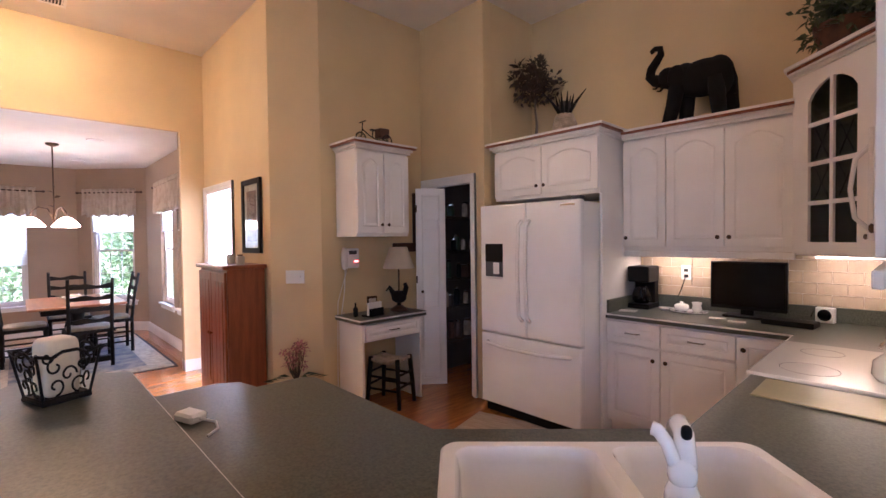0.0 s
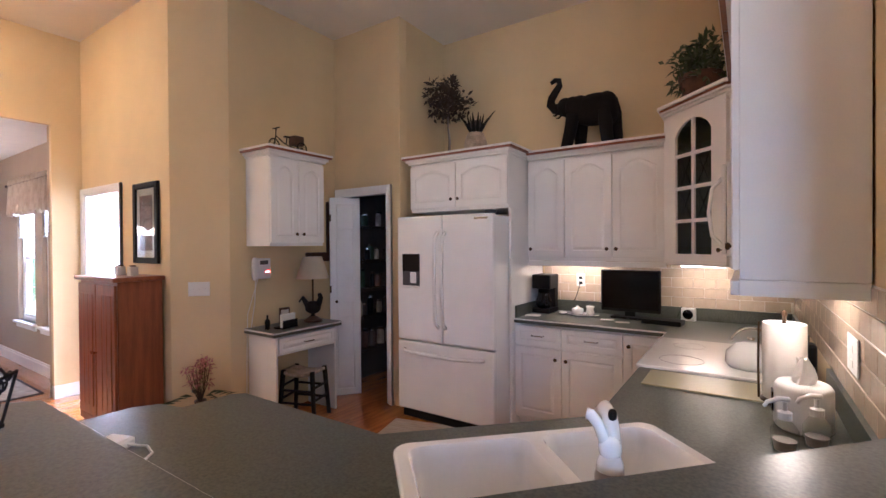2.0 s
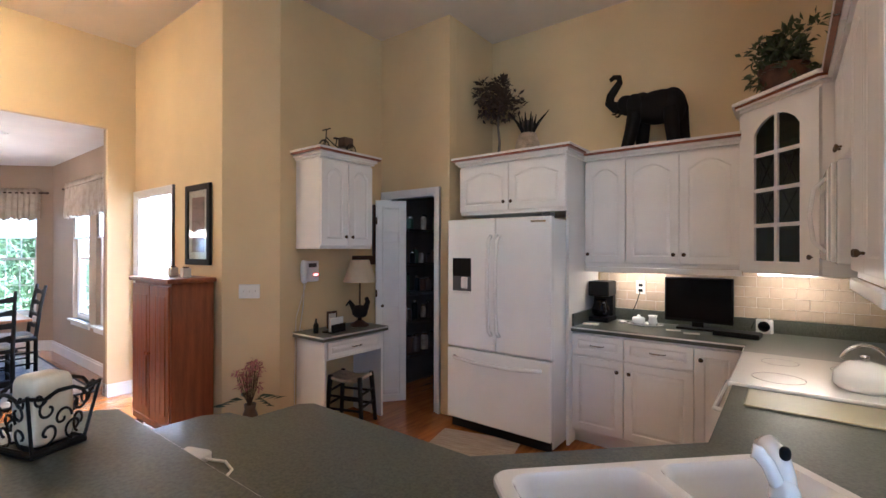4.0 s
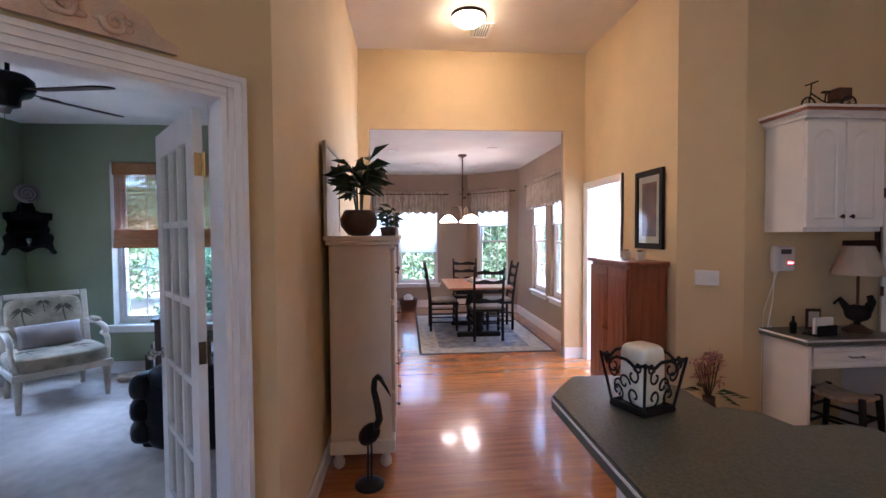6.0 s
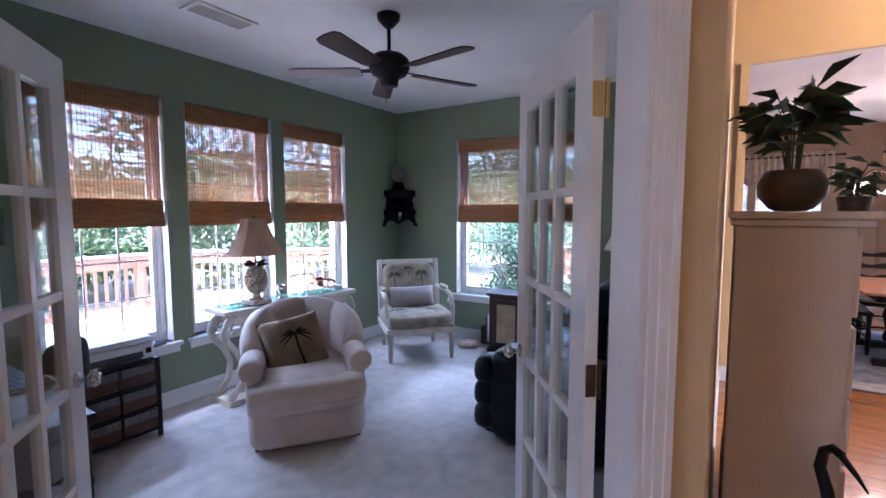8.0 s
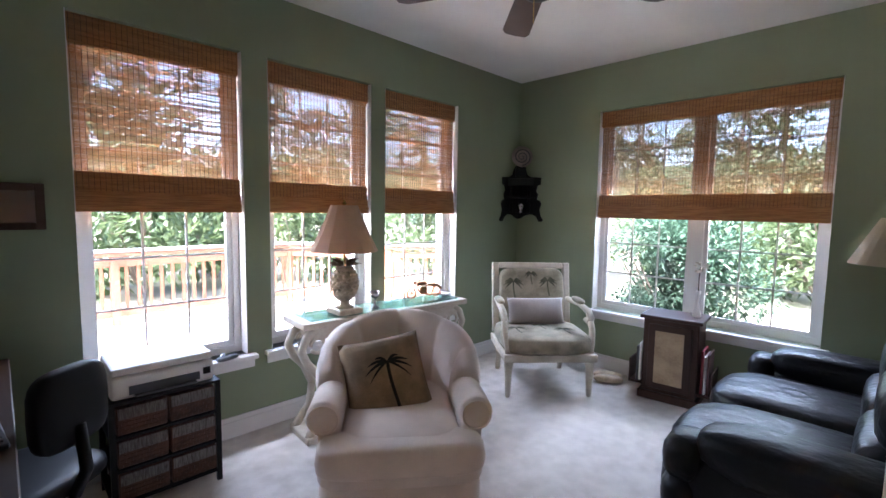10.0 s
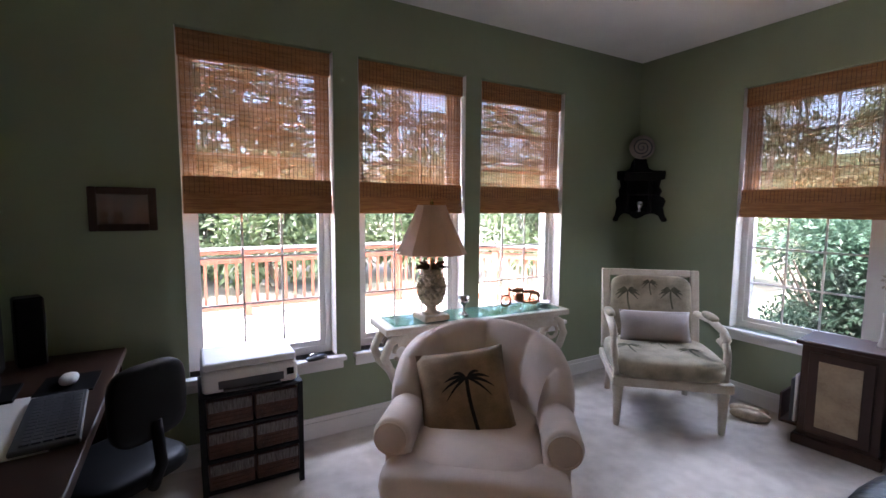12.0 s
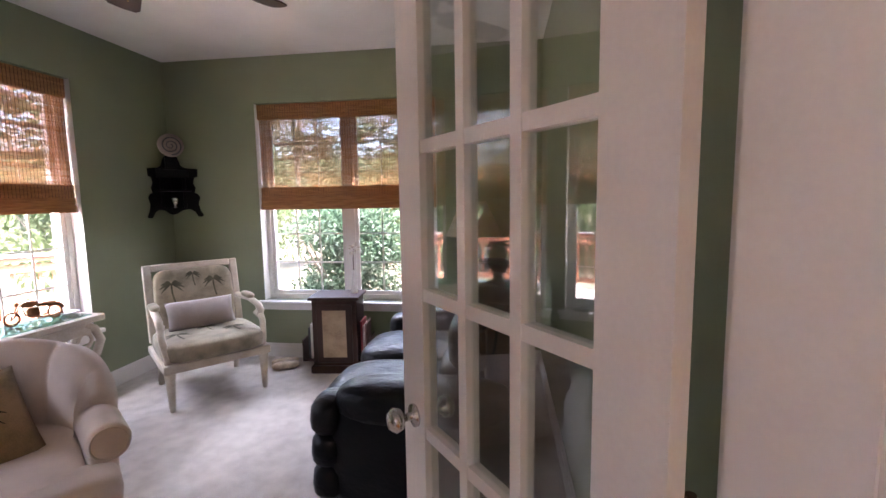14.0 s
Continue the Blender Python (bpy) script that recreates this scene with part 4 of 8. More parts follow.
hole = [tuple(SINK_C + u * a * (SINK_W / 2 - 0.02) + v * b * (SINK_D / 2 - 0.02)) for a, b in ((-1, -1), (1, -1), (1, 1), (-1, 1))]
part("top", strip_fill(LOW, hole, 0.876, 0.914), LAMINATE, pen)
edge_strip(pen, LOW[2:9], 0.914)
part("upstand", bx(0.747, 1.95, 0.914, 0.7655, 2.88, 1.01), LAMINATE, pen)
# cabinets under the lower counter
und = thing("base_cabinet", "white base cabinet under the peninsula", "cabinet", group="white kitchen cabinets")
part("body", prism(B(), [(-1.20, 0.985), (-1.20, 1.55), (-0.46, 1.55), (-0.40, 1.0)], 0.10, 0.874), CAB, und)
part("plinth", prism(B(), [(-1.18, 1.0), (-1.18, 1.48), (-0.46, 1.48), (-0.40, 1.0)], 0, 0.099), CAB, und)
und2 = thing("base_cabinet", "white base cabinet beside the range", "cabinet", group="white kitchen cabinets")
part("body", prism(B(), [(0.09, 2.20), (0.09, 2.87), (0.71, 2.87), (0.71, 2.20)], 0.0, 0.874), CAB, und2)
und3 = thing("base_cabinet", "white slanted cabinet under the sink", "cabinet", group="white kitchen cabinets")
part("front", prism(B(), [(-0.455, 1.53), (-0.44, 1.56), (0.07, 2.07), (0.085, 2.04)], 0.1, 0.874), CAB, und3)

# double bowl sink
sk = thing("sink", "white double bowl kitchen sink with rounded rim", "sink", (SINK_C.x, SINK_C.y, 0.914), 45)


def bowl(bm, x0, x1, y0, y1, depth, r=0.05, n=5):
    def rr(ins, rad):
        pts = []
        for cx, cy, a0 in ((x1 - ins - rad, y1 - ins - rad, 0), (x0 + ins + rad, y1 - ins - rad, 90), (x0 + ins + rad, y0 + ins + rad, 180), (x1 - ins - rad, y0 + ins + rad, 270)):
            pts += [(cx + rad * math.cos(radians(a0 + 90 * i / n)), cy + rad * math.sin(radians(a0 + 90 * i / n))) for i in range(n + 1)]
        return pts
    loops = []
    for ins, z in ((0.0, 0.018), (0.006, 0.010), (0.012, -0.02), (0.018, -depth + 0.04), (0.035, -depth + 0.01), (0.06, -depth)):
        loops.append([bm.verts.new((x, y, z)) for x, y in rr(ins, r)])
    for a, b in zip(loops, loops[1:]):
        for i in range(len(a)):
            bm.faces.new((a[i], a[(i + 1) % len(a)], b[(i + 1) % len(b)], b[i]))
    bm.faces.new(loops[-1])
    return rr(0.0, r)


bm = B()
W2, D2 = SINK_W / 2, SINK_D / 2
p1 = bowl(bm, -W2 + 0.04, -0.02, -D2 + 0.085, D2 - 0.035, 0.19)
p2 = bowl(bm, 0.02, W2 - 0.04, -D2 + 0.085, D2 - 0.035, 0.19)
part("bowl", bm, PORCELAIN, sk, smooth=True)


def rounded(x0, x1, y0, y1, r, n=5):
    pts = []
    for cx, cy, a0 in ((x1 - r, y1 - r, 0), (x0 + r, y1 - r, 90), (x0 + r, y0 + r, 180), (x1 - r, y0 + r, 270)):
        pts += [(cx + r * math.cos(radians(a0 + 90 * i / n)), cy + r * math.sin(radians(a0 + 90 * i / n))) for i in range(n + 1)]
    return pts


bm = B()
ov = [bm.verts.new((x, y, 0.018)) for x, y in rounded(-W2 + 0.008, W2 - 0.008, -D2 + 0.008, D2 - 0.008, 0.045)]
h1, h2 = ([bm.verts.new((x, y, 0.018)) for x, y in p] for p in (p1, p2))
es = [bm.edges.new((a[i], a[(i + 1) % len(a)])) for a in (ov, h1, h2) for i in range(len(a))]
bmesh.ops.triangle_fill(bm, use_beauty=True, edges=es)
prev = ov
for ins, z in ((0.002, 0.014), (0.0, 0.006), (0.0, 0.0005)):
    ring = [bm.verts.new((x, y, z)) for x, y in rounded(-W2 + ins, W2 - ins, -D2 + ins, D2 - ins, 0.05)]
    for i in range(len(ring)):
        bm.faces.new((prev[i], prev[(i + 1) % len(ring)], ring[(i + 1) % len(ring)], ring[i]))
    prev = ring
part("rim", bm, PORCELAIN, sk)
for x in (-0.21, 0.21):
    part("drain", lathe(B(), [(0.04, -0.1885), (0.045, -0.1865), (0.03, -0.184), (0.0, -0.186)], 20, pose(x, 0.02, 0)), STEEL, sk, "steel drain")

fc = thing("faucet", "white single lever kitchen faucet", "faucet", (0.241, 1.534, 0.9325), 45)
fc.scale = (0.95, 0.95, 1.1)
part("base", lathe(B(), [(0.036, 0), (0.036, 0.012), (0.034, 0.016), (0.034, 0.074), (0.031, 0.082), (0.031, 0.086)], 24), SATIN, fc, "grey faucet base", smooth=True)
part("collar", lathe(B(), [(0.031, 0.086), (0.029, 0.10), (0.023, 0.112), (0.020, 0.116)], 24), PORCELAIN, fc, smooth=True)
part("body", blob(B(), (0.0, 0.0, 0.128), (0.025, 0.025, 0.024), 10, 0.9), PORCELAIN, fc, smooth=True)
part("spout", tube(B(), [(0.006, 0.0, 0.122), (0.012, 0.012, 0.15), (0.018, 0.03, 0.178), (0.022, 0.055, 0.186), (0.026, 0.08, 0.172)], 0.020, 14, 0.017), PORCELAIN, fc, smooth=True)
part("spray_button", blob(B(), (0.014, 0.012, 0.188), (0.010, 0.008, 0.012), 8, 0.8), BLACKPLASTIC, fc, "dark spray button", smooth=True)
part("lever", tube(B(), [(-0.004, 0, 0.125), (-0.014, 0.004, 0.148), (-0.022, 0.012, 0.172), (-0.034, 0.022, 0.188), (-0.042, 0.028, 0.19)], 0.013, 10, 0.012), PORCELAIN, fc, smooth=True)

# raised bar with its half wall
BAR = [(-1.18, 0.575), (-1.335, 0.69), (-1.335, 0.82), (-1.22, 0.965), (-0.145, 0.965), (0.766, 1.961), (0.766, 1.62), (0.84, 1.618), (0.84, 1.54), (-0.115, 0.575)]
hw = thing("bar_wall", "cream half wall under the raised bar", "half wall", kind="structure")
part("half_wall", prism(B(), [(-1.15, 0.75), (-1.15, 0.955), (-0.141, 0.955), (0.766, 1.946), (0.766, 1.66), (-0.19, 0.75)], 0, 1.03), TRIM, hw)
bar = thing("bar_top", "dark green laminate raised bar top with a white edge stripe", "countertop")
part("top", prism(B(), BAR, 1.031, 1.069, 0.004), LAMINATE, bar)
edge_strip(bar, BAR[4:6][::-1], 1.069), edge_strip(bar, BAR[4::-1] + [BAR[-1], BAR[-2]], 1.069)

# desk with its cabinet
wall_cabinet("desk_cabinet", "white two door wall cabinet above the desk", (-3.067, 2.785, 1.515), 90, 0.56, 0.325, 0.745, 2, 0.05)
dk = thing("desk", "white built in desk with a dark laminate top and one drawer", "desk", (-3.067, 2.755, 0), 90)
dk.scale = (0.985, 0.90, 1.018)
part("side_panel", bx(0.04, -0.42, 0, 0.06, -0.003, 0.758), CAB, dk)
part("side_panel", bx(0.68, -0.42, 0, 0.70, -0.003, 0.758), CAB, dk)
part("apron", bx(0.06, -0.41, 0.60, 0.68, -0.39, 0.758), CAB, dk)
dr = part("drawer_front", door_front(0.60, 0.13, 0, 0.03), CAB, dk)
dr.location = (0.07, -0.431, 0.615)
part("handle", tube(B(), [(0.25, 0, 0.065), (0.255, -0.022, 0.065), (0.345, -0.022, 0.065), (0.35, 0, 0.065)], 0.005, 8), STEEL, dr, "slim steel bar handle", smooth=True)
part("desktop", bx(0.0, -0.46, 0.76, 0.74, -0.003, 0.80, 0.004), LAMINATE, dk)
edge_strip(dk, [(0.0, -0.01), (0.0, -0.46), (0.74, -0.46)], 0.80, 0.011)
part("edge_stripe", bx(-0.0015, -0.4625, 0.785, 0.7415, -0.01, 0.792), TRIM, dk, "thin white stripe in the laminate edge")

# pantry bifold door, shelves
bd = thing("pantry_door", "white panelled bifold door folded open", "door", (-2.985, 3.645, 0), 52)
bd.scale = (1.0, 1.0, 1.025)
lf = door_front(0.30, 1.95, 0, 0.06, 0.03)
part("leaf", lf, TRIM, bd)
part("knob", lathe(B(), KNOB, 12, pose(0.06, 0, 0.93, 90)), BRONZE, bd, smooth=True)
for z0, z1 in ((0.12, 0.78), (0.92, 1.55), (1.64, 1.86)):
    part("panel", bx(0.07, -0.006, z0, 0.23, 0.0, z1, 0.005), TRIM, bd)
lf2 = part("leaf", bx(0.0, 0.034, 0.01, 0.30, 0.06, 1.95), TRIM, bd)
for z in (0.3, 1.05, 1.75):
    part("hinge", bx(-0.004, -0.004, z - 0.035, 0.012, 0.03, z + 0.035, 0.001), BRONZE, bd)
rng = random.Random(4)
for z in (0.42, 0.76, 1.06, 1.36, 1.72):
    sh = thing("pantry_shelf", "white wire pantry shelf, made grey for the pantry's shade", "shelf", (-2.845, 3.94, z), 90, "pantry shelves")
    bm = B()
    for i in range(9):
        tube(bm, [(0.02, 0.32 * i / 8, 0), (0.82, 0.32 * i / 8, 0)], 0.003, 5)
    tube(bm, [(0.02, 0, -0.025), (0.82, 0, -0.025)], 0.003, 5)
    for i in range(20):
        tube(bm, [(0.03 + 0.041 * i, 0, -0.025), (0.03 + 0.041 * i, 0, 0.004), (0.03 + 0.041 * i, 0.32, 0.004)], 0.0013, 4)
    # steel grey instead of white: the pantry's shade is in the colour
    part("wire_deck", bm, STEEL, sh)
    x = 0.05
    while x < 0.78:
        r, h = rng.uniform(0.025, 0.045), rng.uniform(0.10, 0.2)
        mt = rng.choice([WICKER, STEEL, BRONZE, PINEAPPLE, STONEVASE, STONEVASE, LEAF, BLACKPLASTIC])
        jar = thing("pantry_jar", "small jar or tin on the pantry shelf", "jar", (-2.845 - rng.uniform(0.06, 0.14), 3.94 + x, z + 0.0065), 0, "pantry goods")
        part("jar", lathe(B(), [(r, 0), (r * 1.02, 0.01), (r, h * 0.75), (r * 0.7, h * 0.85), (r * 0.7, h * 0.88)], 12), mt, jar, smooth=True)
        part("lid", lathe(B(), [(r * 0.75, h * 0.88), (r * 0.75, h), (0, h)], 12), rng.choice([STEEL, BRONZE, BLACKPLASTIC]), jar)
        x += r * 2 + rng.uniform(0.015, 0.07)

# rug by the refrigerator
mt = thing("kitchen_mat", "striped tan woven mat on the wood floor", "mat", (-1.68, 3.41, 0.002), 14)
part("mat", bx(-0.33, -0.22, 0, 0.33, 0.22, 0.008, 0.003), MATSTRIPE, mt)


# ---------------------------------------------------------------- hallway
bc = thing("cherry_cabinet", "reddish cherry wood cupboard with plank doors", "cabinet", (-4.229, 1.962, 0), 0)
bc.scale = (0.86, 1.0, 1.017)
part("body", bx(0.012, 0.02, 0.10, 0.868, 0.34, 1.225, 0.004), CHERRY, bc)
part("top", bx(-0.02, -0.02, 1.225, 0.90, 0.35, 1.26, 0.008, 2), CHERRY, bc)
for i in range(2):
    dd = part("door", bx(0.02 + 0.425 * i, 0, 0.14, 0.433 + 0.425 * i, 0.019, 1.20, 0.003), CHERRY, bc)
    for j in range(3):
        part("plank", bx(0.075 + 0.425 * i + 0.102 * j, -0.006, 0.22, 0.173 + 0.425 * i + 0.102 * j, -0.0005, 1.12, 0.003), CHERRY, dd)
    part("knob", lathe(B(), [(0.006, 0), (0.006, 0.012), (0.015, 0.02), (0.012, 0.03), (0, 0.032)], 12, pose(0.405 + 0.06 * i, 0, 0.66, 90)), CHERRY, dd, smooth=True)
part("skirt", bx(0.0, 0.008, 0.075, 0.88, 0.345, 0.13, 0.004), CHERRY, bc)
for x in (0.05, 0.83):
    for y in (0.05, 0.30):
        part("foot", lathe(B(), [(0.018, 0), (0.03, 0.02), (0.034, 0.045), (0.02, 0.075)], 14, pose(x, y, 0)), CHERRY, bc, smooth=True)
for x in (-3.86, -3.62):
    vt = thing("votive_holder", "small stone candle holder on the cupboard", "candle holder", (x, 2.14, 1.2825), 0, "candle holders")
    part("holder", bx(-0.03, -0.03, 0, 0.03, 0.03, 0.075, 0.004), PICTUREPALE, vt)
    part("cup", lathe(B(), [(0.02, 0.075), (0.024, 0.085), (0.02, 0.085), (0.018, 0.077), (0, 0.077)], 12), STONEVASE, vt)


def picture(name, label, at, rz, w, h, frame=0.05, mount=0.06, fm=None, im=None, mm=None, t=0.03):
    p = thing(name, label, "picture", at, rz)
    bm = B()
    for c in ((0, -t, 0, frame, -0.002, h), (w - frame, -t, 0, w, -0.002, h), (frame, -t, 0, w - frame, -0.002, frame), (frame, -t, h - frame, w - frame, -0.002, h)):
        box(bm, *c, bev=0.004)
    part("frame", bm, fm or BLACKWOOD, p)
    part("mount", bx(frame - 0.003, -0.014, frame - 0.003, w - frame + 0.003, -0.008, h - frame + 0.003), mm or PICTUREPALE, p)
    part("print", bx(frame + mount, -0.0165, frame + mount, w - frame - mount, -0.0145, h - frame - mount), im or PICTUREDARK, p)
    g = part("glazing", bx(frame, -0.0205, frame, w - frame, -0.0185, h - frame), GLASS, p)
    g.visible_shadow = False
    return p


picture("picture", "black framed dark print with a pale mount", (-4.0, 2.32, 1.375), 0, 0.45, 0.69)
sw = thing("light_switch", "white three gang switch plate on the slanted wall", "switch", (-3.297, 2.413, 1.11), 45)
part("plate", bx(0, -0.007, 0, 0.165, -0.001, 0.115, 0.003), WHITEPLASTIC, sw)
for i in range(3):
    part("toggle", bx(0.034 + 0.045 * i, -0.016, 0.047, 0.042 + 0.045 * i, -0.0072, 0.068, 0.002), WHITEPLASTIC, sw)

# tall cream cabinet with things on it
wc = thing("white_tall_cabinet", "cream painted tall chest with turned feet", "cabinet", (-2.84, -0.325, 0), 90)
W, D, H = 0.415, 0.80, 1.51
part("body", bx(0.01, 0.01, 0.13, W - 0.02, D, H - 0.06, 0.004), CREAMPAINT, wc)
part("top", bx(-0.01, -0.015, H - 0.06, W + 0.03, D + 0.02, H - 0.03, 0.006), CREAMPAINT, wc)
part("cornice", bx(-0.02, -0.03, H - 0.03, W + 0.045, D + 0.03, H, 0.008, 2), CREAMPAINT, wc)
part("base", bx(0.0, -0.004, 0.11, W, D + 0.005, 0.2, 0.006), CREAMPAINT, wc)
for x in (0.05, W - 0.06):
    for y in (0.06, D - 0.06):
        part("foot", lathe(B(), [(0.02, 0), (0.036, 0.02), (0.038, 0.05), (0.024, 0.075), (0.034, 0.09), (0.034, 0.11)], 14, pose(x, y, 0)), CREAMPAINT, wc, smooth=True)
for k, (z0, z1) in enumerate(((0.22, 0.48), (0.50, 0.76), (0.78, 1.06), (1.10, 1.42))):
    dd = part("drawer_front", bx(W - 0.02, 0.05, z0, W + 0.004, D - 0.05, z1, 0.005), CREAMPAINT, wc)
    for y in (0.22, 0.58):
        part("knob", lathe(B(), KNOB, 10, pose(W + 0.004, y, (z0 + z1) / 2, 0, 90, 0)), BRONZE, dd, smooth=True)


def leafy(name, label, at, pot, seed, count, size, r, h, lm, rz=0, squash=1.0, stems=9):
    t = thing(name, label, "plant", at, rz)
    part("pot", lathe(B(), pot, 22), STONEVASE, t, smooth=True)
    g = random.Random(seed)
    top = pot[-1][1]
    sb = B()
    lb = B()
    for i in range(stems):
        a = 2 * math.pi * i / stems + g.uniform(-0.3, 0.3)
        k = g.uniform(0.35, 1.0)
        hh = h * g.uniform(0.55, 1.0)
        pts = [(0.02 * math.cos(a), 0.02 * math.sin(a), top - 0.02), (r * k * 0.4 * math.cos(a), r * k * 0.4 * math.sin(a), top + hh * 0.6), (r * k * math.cos(a), r * k * math.sin(a), top + hh)]
        tube(sb, pts, 0.004, 5, 0.002)
        for j in range(count // stems):
            s = g.uniform(0.25, 1.0)
            q = Vector(pts[0]).lerp(Vector(pts[1]), min(1, s * 2)) if s < 0.5 else Vector(pts[1]).lerp(Vector(pts[2]), (s - 0.5) * 2)
            leaf(lb, q, (math.cos(a + g.uniform(-1.2, 1.2)), math.sin(a + g.uniform(-1.2, 1.2)), g.uniform(-0.4, 0.5) * squash), size * g.uniform(0.6, 1.2), size * 0.36, g, 0.5)
    part("stem", sb, LEAF, t)
    part("foliage", lb, lm, t)
    return t


POT = [(0.05, 0), (0.075, 0.01), (0.115, 0.06), (0.12, 0.11), (0.10, 0.15), (0.09, 0.165)]
leafy("potted_plant", "broad leaved plant in a round brown pot", (-2.93, -0.13, 1.5105), POT, 3, 66, 0.17, 0.15, 0.36, LEAF, stems=11)
lean = thing("leaning_picture", "pale framed print standing on the cabinet against the wall", "picture", (-3.50, -0.39, 1.5105), 180)
lean.matrix_world = pose(-2.86, -0.344, 1.512, 0, 0, 180)
bm = B()
for c in ((0, -0.02, 0, 0.03, 0, 0.60), (0.57, -0.02, 0, 0.60, 0, 0.60), (0.03, -0.02, 0, 0.57, 0, 0.03), (0.03, -0.02, 0.57, 0.57, 0, 0.60)):
    box(bm, *c)
part("frame", bm, CREAMWOOD, lean)
part("print", bx(0.028, -0.012, 0.028, 0.572, -0.004, 0.572), PICTUREPALE, lean)
leafy("variegated_plant", "small bushy variegated plant beside the brown pot", (-2.90, 0.06, 1.5105), [(0.045, 0), (0.055, 0.05), (0.05, 0.055), (0, 0.05)], 9, 60, 0.065, 0.085, 0.13, LEAFV, stems=10)

hr = thing("heron_statue", "dark metal heron statue on a round base", "statue", (-2.67, -0.06, 0.0), 40)
hr.scale = (1.05, 1.05, 1.05)
bm = lathe(B(), [(0.085, 0), (0.085, 0.015), (0.05, 0.03), (0, 0.032)], 20)
blob(bm, (0.0, 0, 0.30), (0.11, 0.04, 0.055), 8, 0.95, Matrix.Translation((0, 0, 0.30)) @ Matrix.Rotation(radians(-38), 4, "Y") @ Matrix.Translation((0, 0, -0.30)))
tube(bm, [(0.0, 0.012, 0.02), (0.005, 0.012, 0.26)], 0.006, 6), tube(bm, [(0.0, -0.012, 0.02), (0.005, -0.012, 0.26)], 0.006, 6)
tube(bm, [(0.06, 0, 0.34), (0.10, 0, 0.42), (0.08, 0, 0.50), (0.05, 0, 0.57), (0.06, 0, 0.63), (0.09, 0, 0.655), (0.12, 0, 0.645)], 0.022, 10, 0.014)
tube(bm, [(0.11, 0, 0.65), (0.17, 0, 0.605), (0.205, 0, 0.57)], 0.013, 8, 0.002)
part("heron", bm, BLACKMETAL, hr, smooth=True)

# plaque over the french doors
pq = thing("carved_plaque", "cream carved scroll plaque above the french doors", "plaque", (0, 0, 0), 0)
pq.matrix_world = wframe((-0.40, -1.84), (-1.84, -0.40)) @ pose(1.106, -0.001, 2.14)
out = [(-0.62, 0), (0.62, 0), (0.62, 0.03), (0.56, 0.05), (0.53, 0.10), (0.40, 0.13), (0.2, 0.20), (0, 0.235), (-0.2, 0.20), (-0.40, 0.13), (-0.53, 0.10), (-0.56, 0.05), (-0.62, 0.03)]
bm = B()
vs = [bm.verts.new((x, -0.002, z)) for x, z in out]
f = bm.faces.new(vs)
r = bmesh.ops.extrude_face_region(bm, geom=[f])
bmesh.ops.translate(bm, vec=(0, -0.02, 0), verts=[q for q in r["geom"] if isinstance(q, bmesh.types.BMVert)])
part("board", bm, PLASTER, pq)
bm = B()
g = random.Random(8)
for sx in (-1, 1):
    for k in range(4):
        cx, cz, rr_ = sx * (0.08 + 0.12 * k), 0.10 - 0.018 * k, 0.05 - 0.006 * k
        tube(bm, [(cx + rr_ * (1 - s * 0.75) * math.cos(sx * s * 9 + k), -0.026, cz + rr_ * (1 - s * 0.75) * math.sin(sx * s * 9 + k)) for s in [i / 18 for i in range(19)]], 0.013, 6, 0.006)
        for i in range(5):
            a = g.uniform(0, 6.28)
            blob(bm, (cx + rr_ * 1.1 * math.cos(a), -0.024, cz + rr_ * 0.9 * math.sin(a)), (0.02, 0.008, 0.012), 4, 1.0)
part("scroll_carving", bm, PLASTER, pq, smooth=True)

# ceiling light of the hall
dl = thing("ceiling_light", "lit frosted dome ceiling light", "ceiling light", (-4.39, 0.80, KI_H), 0)
part("canopy", lathe(B(), [(0.17, 0), (0.175, -0.015), (0.165, -0.03)], 28), BRONZE, dl)
part("shade", lathe(B(), [(0.16, -0.03), (0.155, -0.05), (0.11, -0.085), (0.05, -0.10), (0, -0.102)], 28), DOMEGLASS, dl, "lit frosted glass bowl", smooth=True)


def vent(at, w, d, label):
    vn = thing("ceiling_vent", label, "vent", at)
    bm = B()
    for c in ((-w / 2, -d / 2, -0.012, w / 2, -d / 2 + 0.025, -0.0005), (-w / 2, d / 2 - 0.025, -0.012, w / 2, d / 2, -0.0005), (-w / 2, -d / 2 + 0.025, -0.012, -w / 2 + 0.025, d / 2 - 0.025, -0.0005), (w / 2 - 0.025, -d / 2 + 0.025, -0.012, w / 2, d / 2 - 0.025, -0.0005)):
        box(bm, *c)
    part("frame", bm, TRIM, vn)
    part("backing", bx(-w / 2 + 0.02, -d / 2 + 0.02, -0.003, w / 2 - 0.02, d / 2 - 0.02, -0.0006), BLACKPLASTIC, vn)
    for i in range(7):
        y = -d / 2 + 0.03 + (d - 0.06) * i / 6
        part("slat", bx(-w / 2 + 0.025, y - 0.006, -0.0105, w / 2 - 0.025, y + 0.002, -0.0035), TRIM, vn)


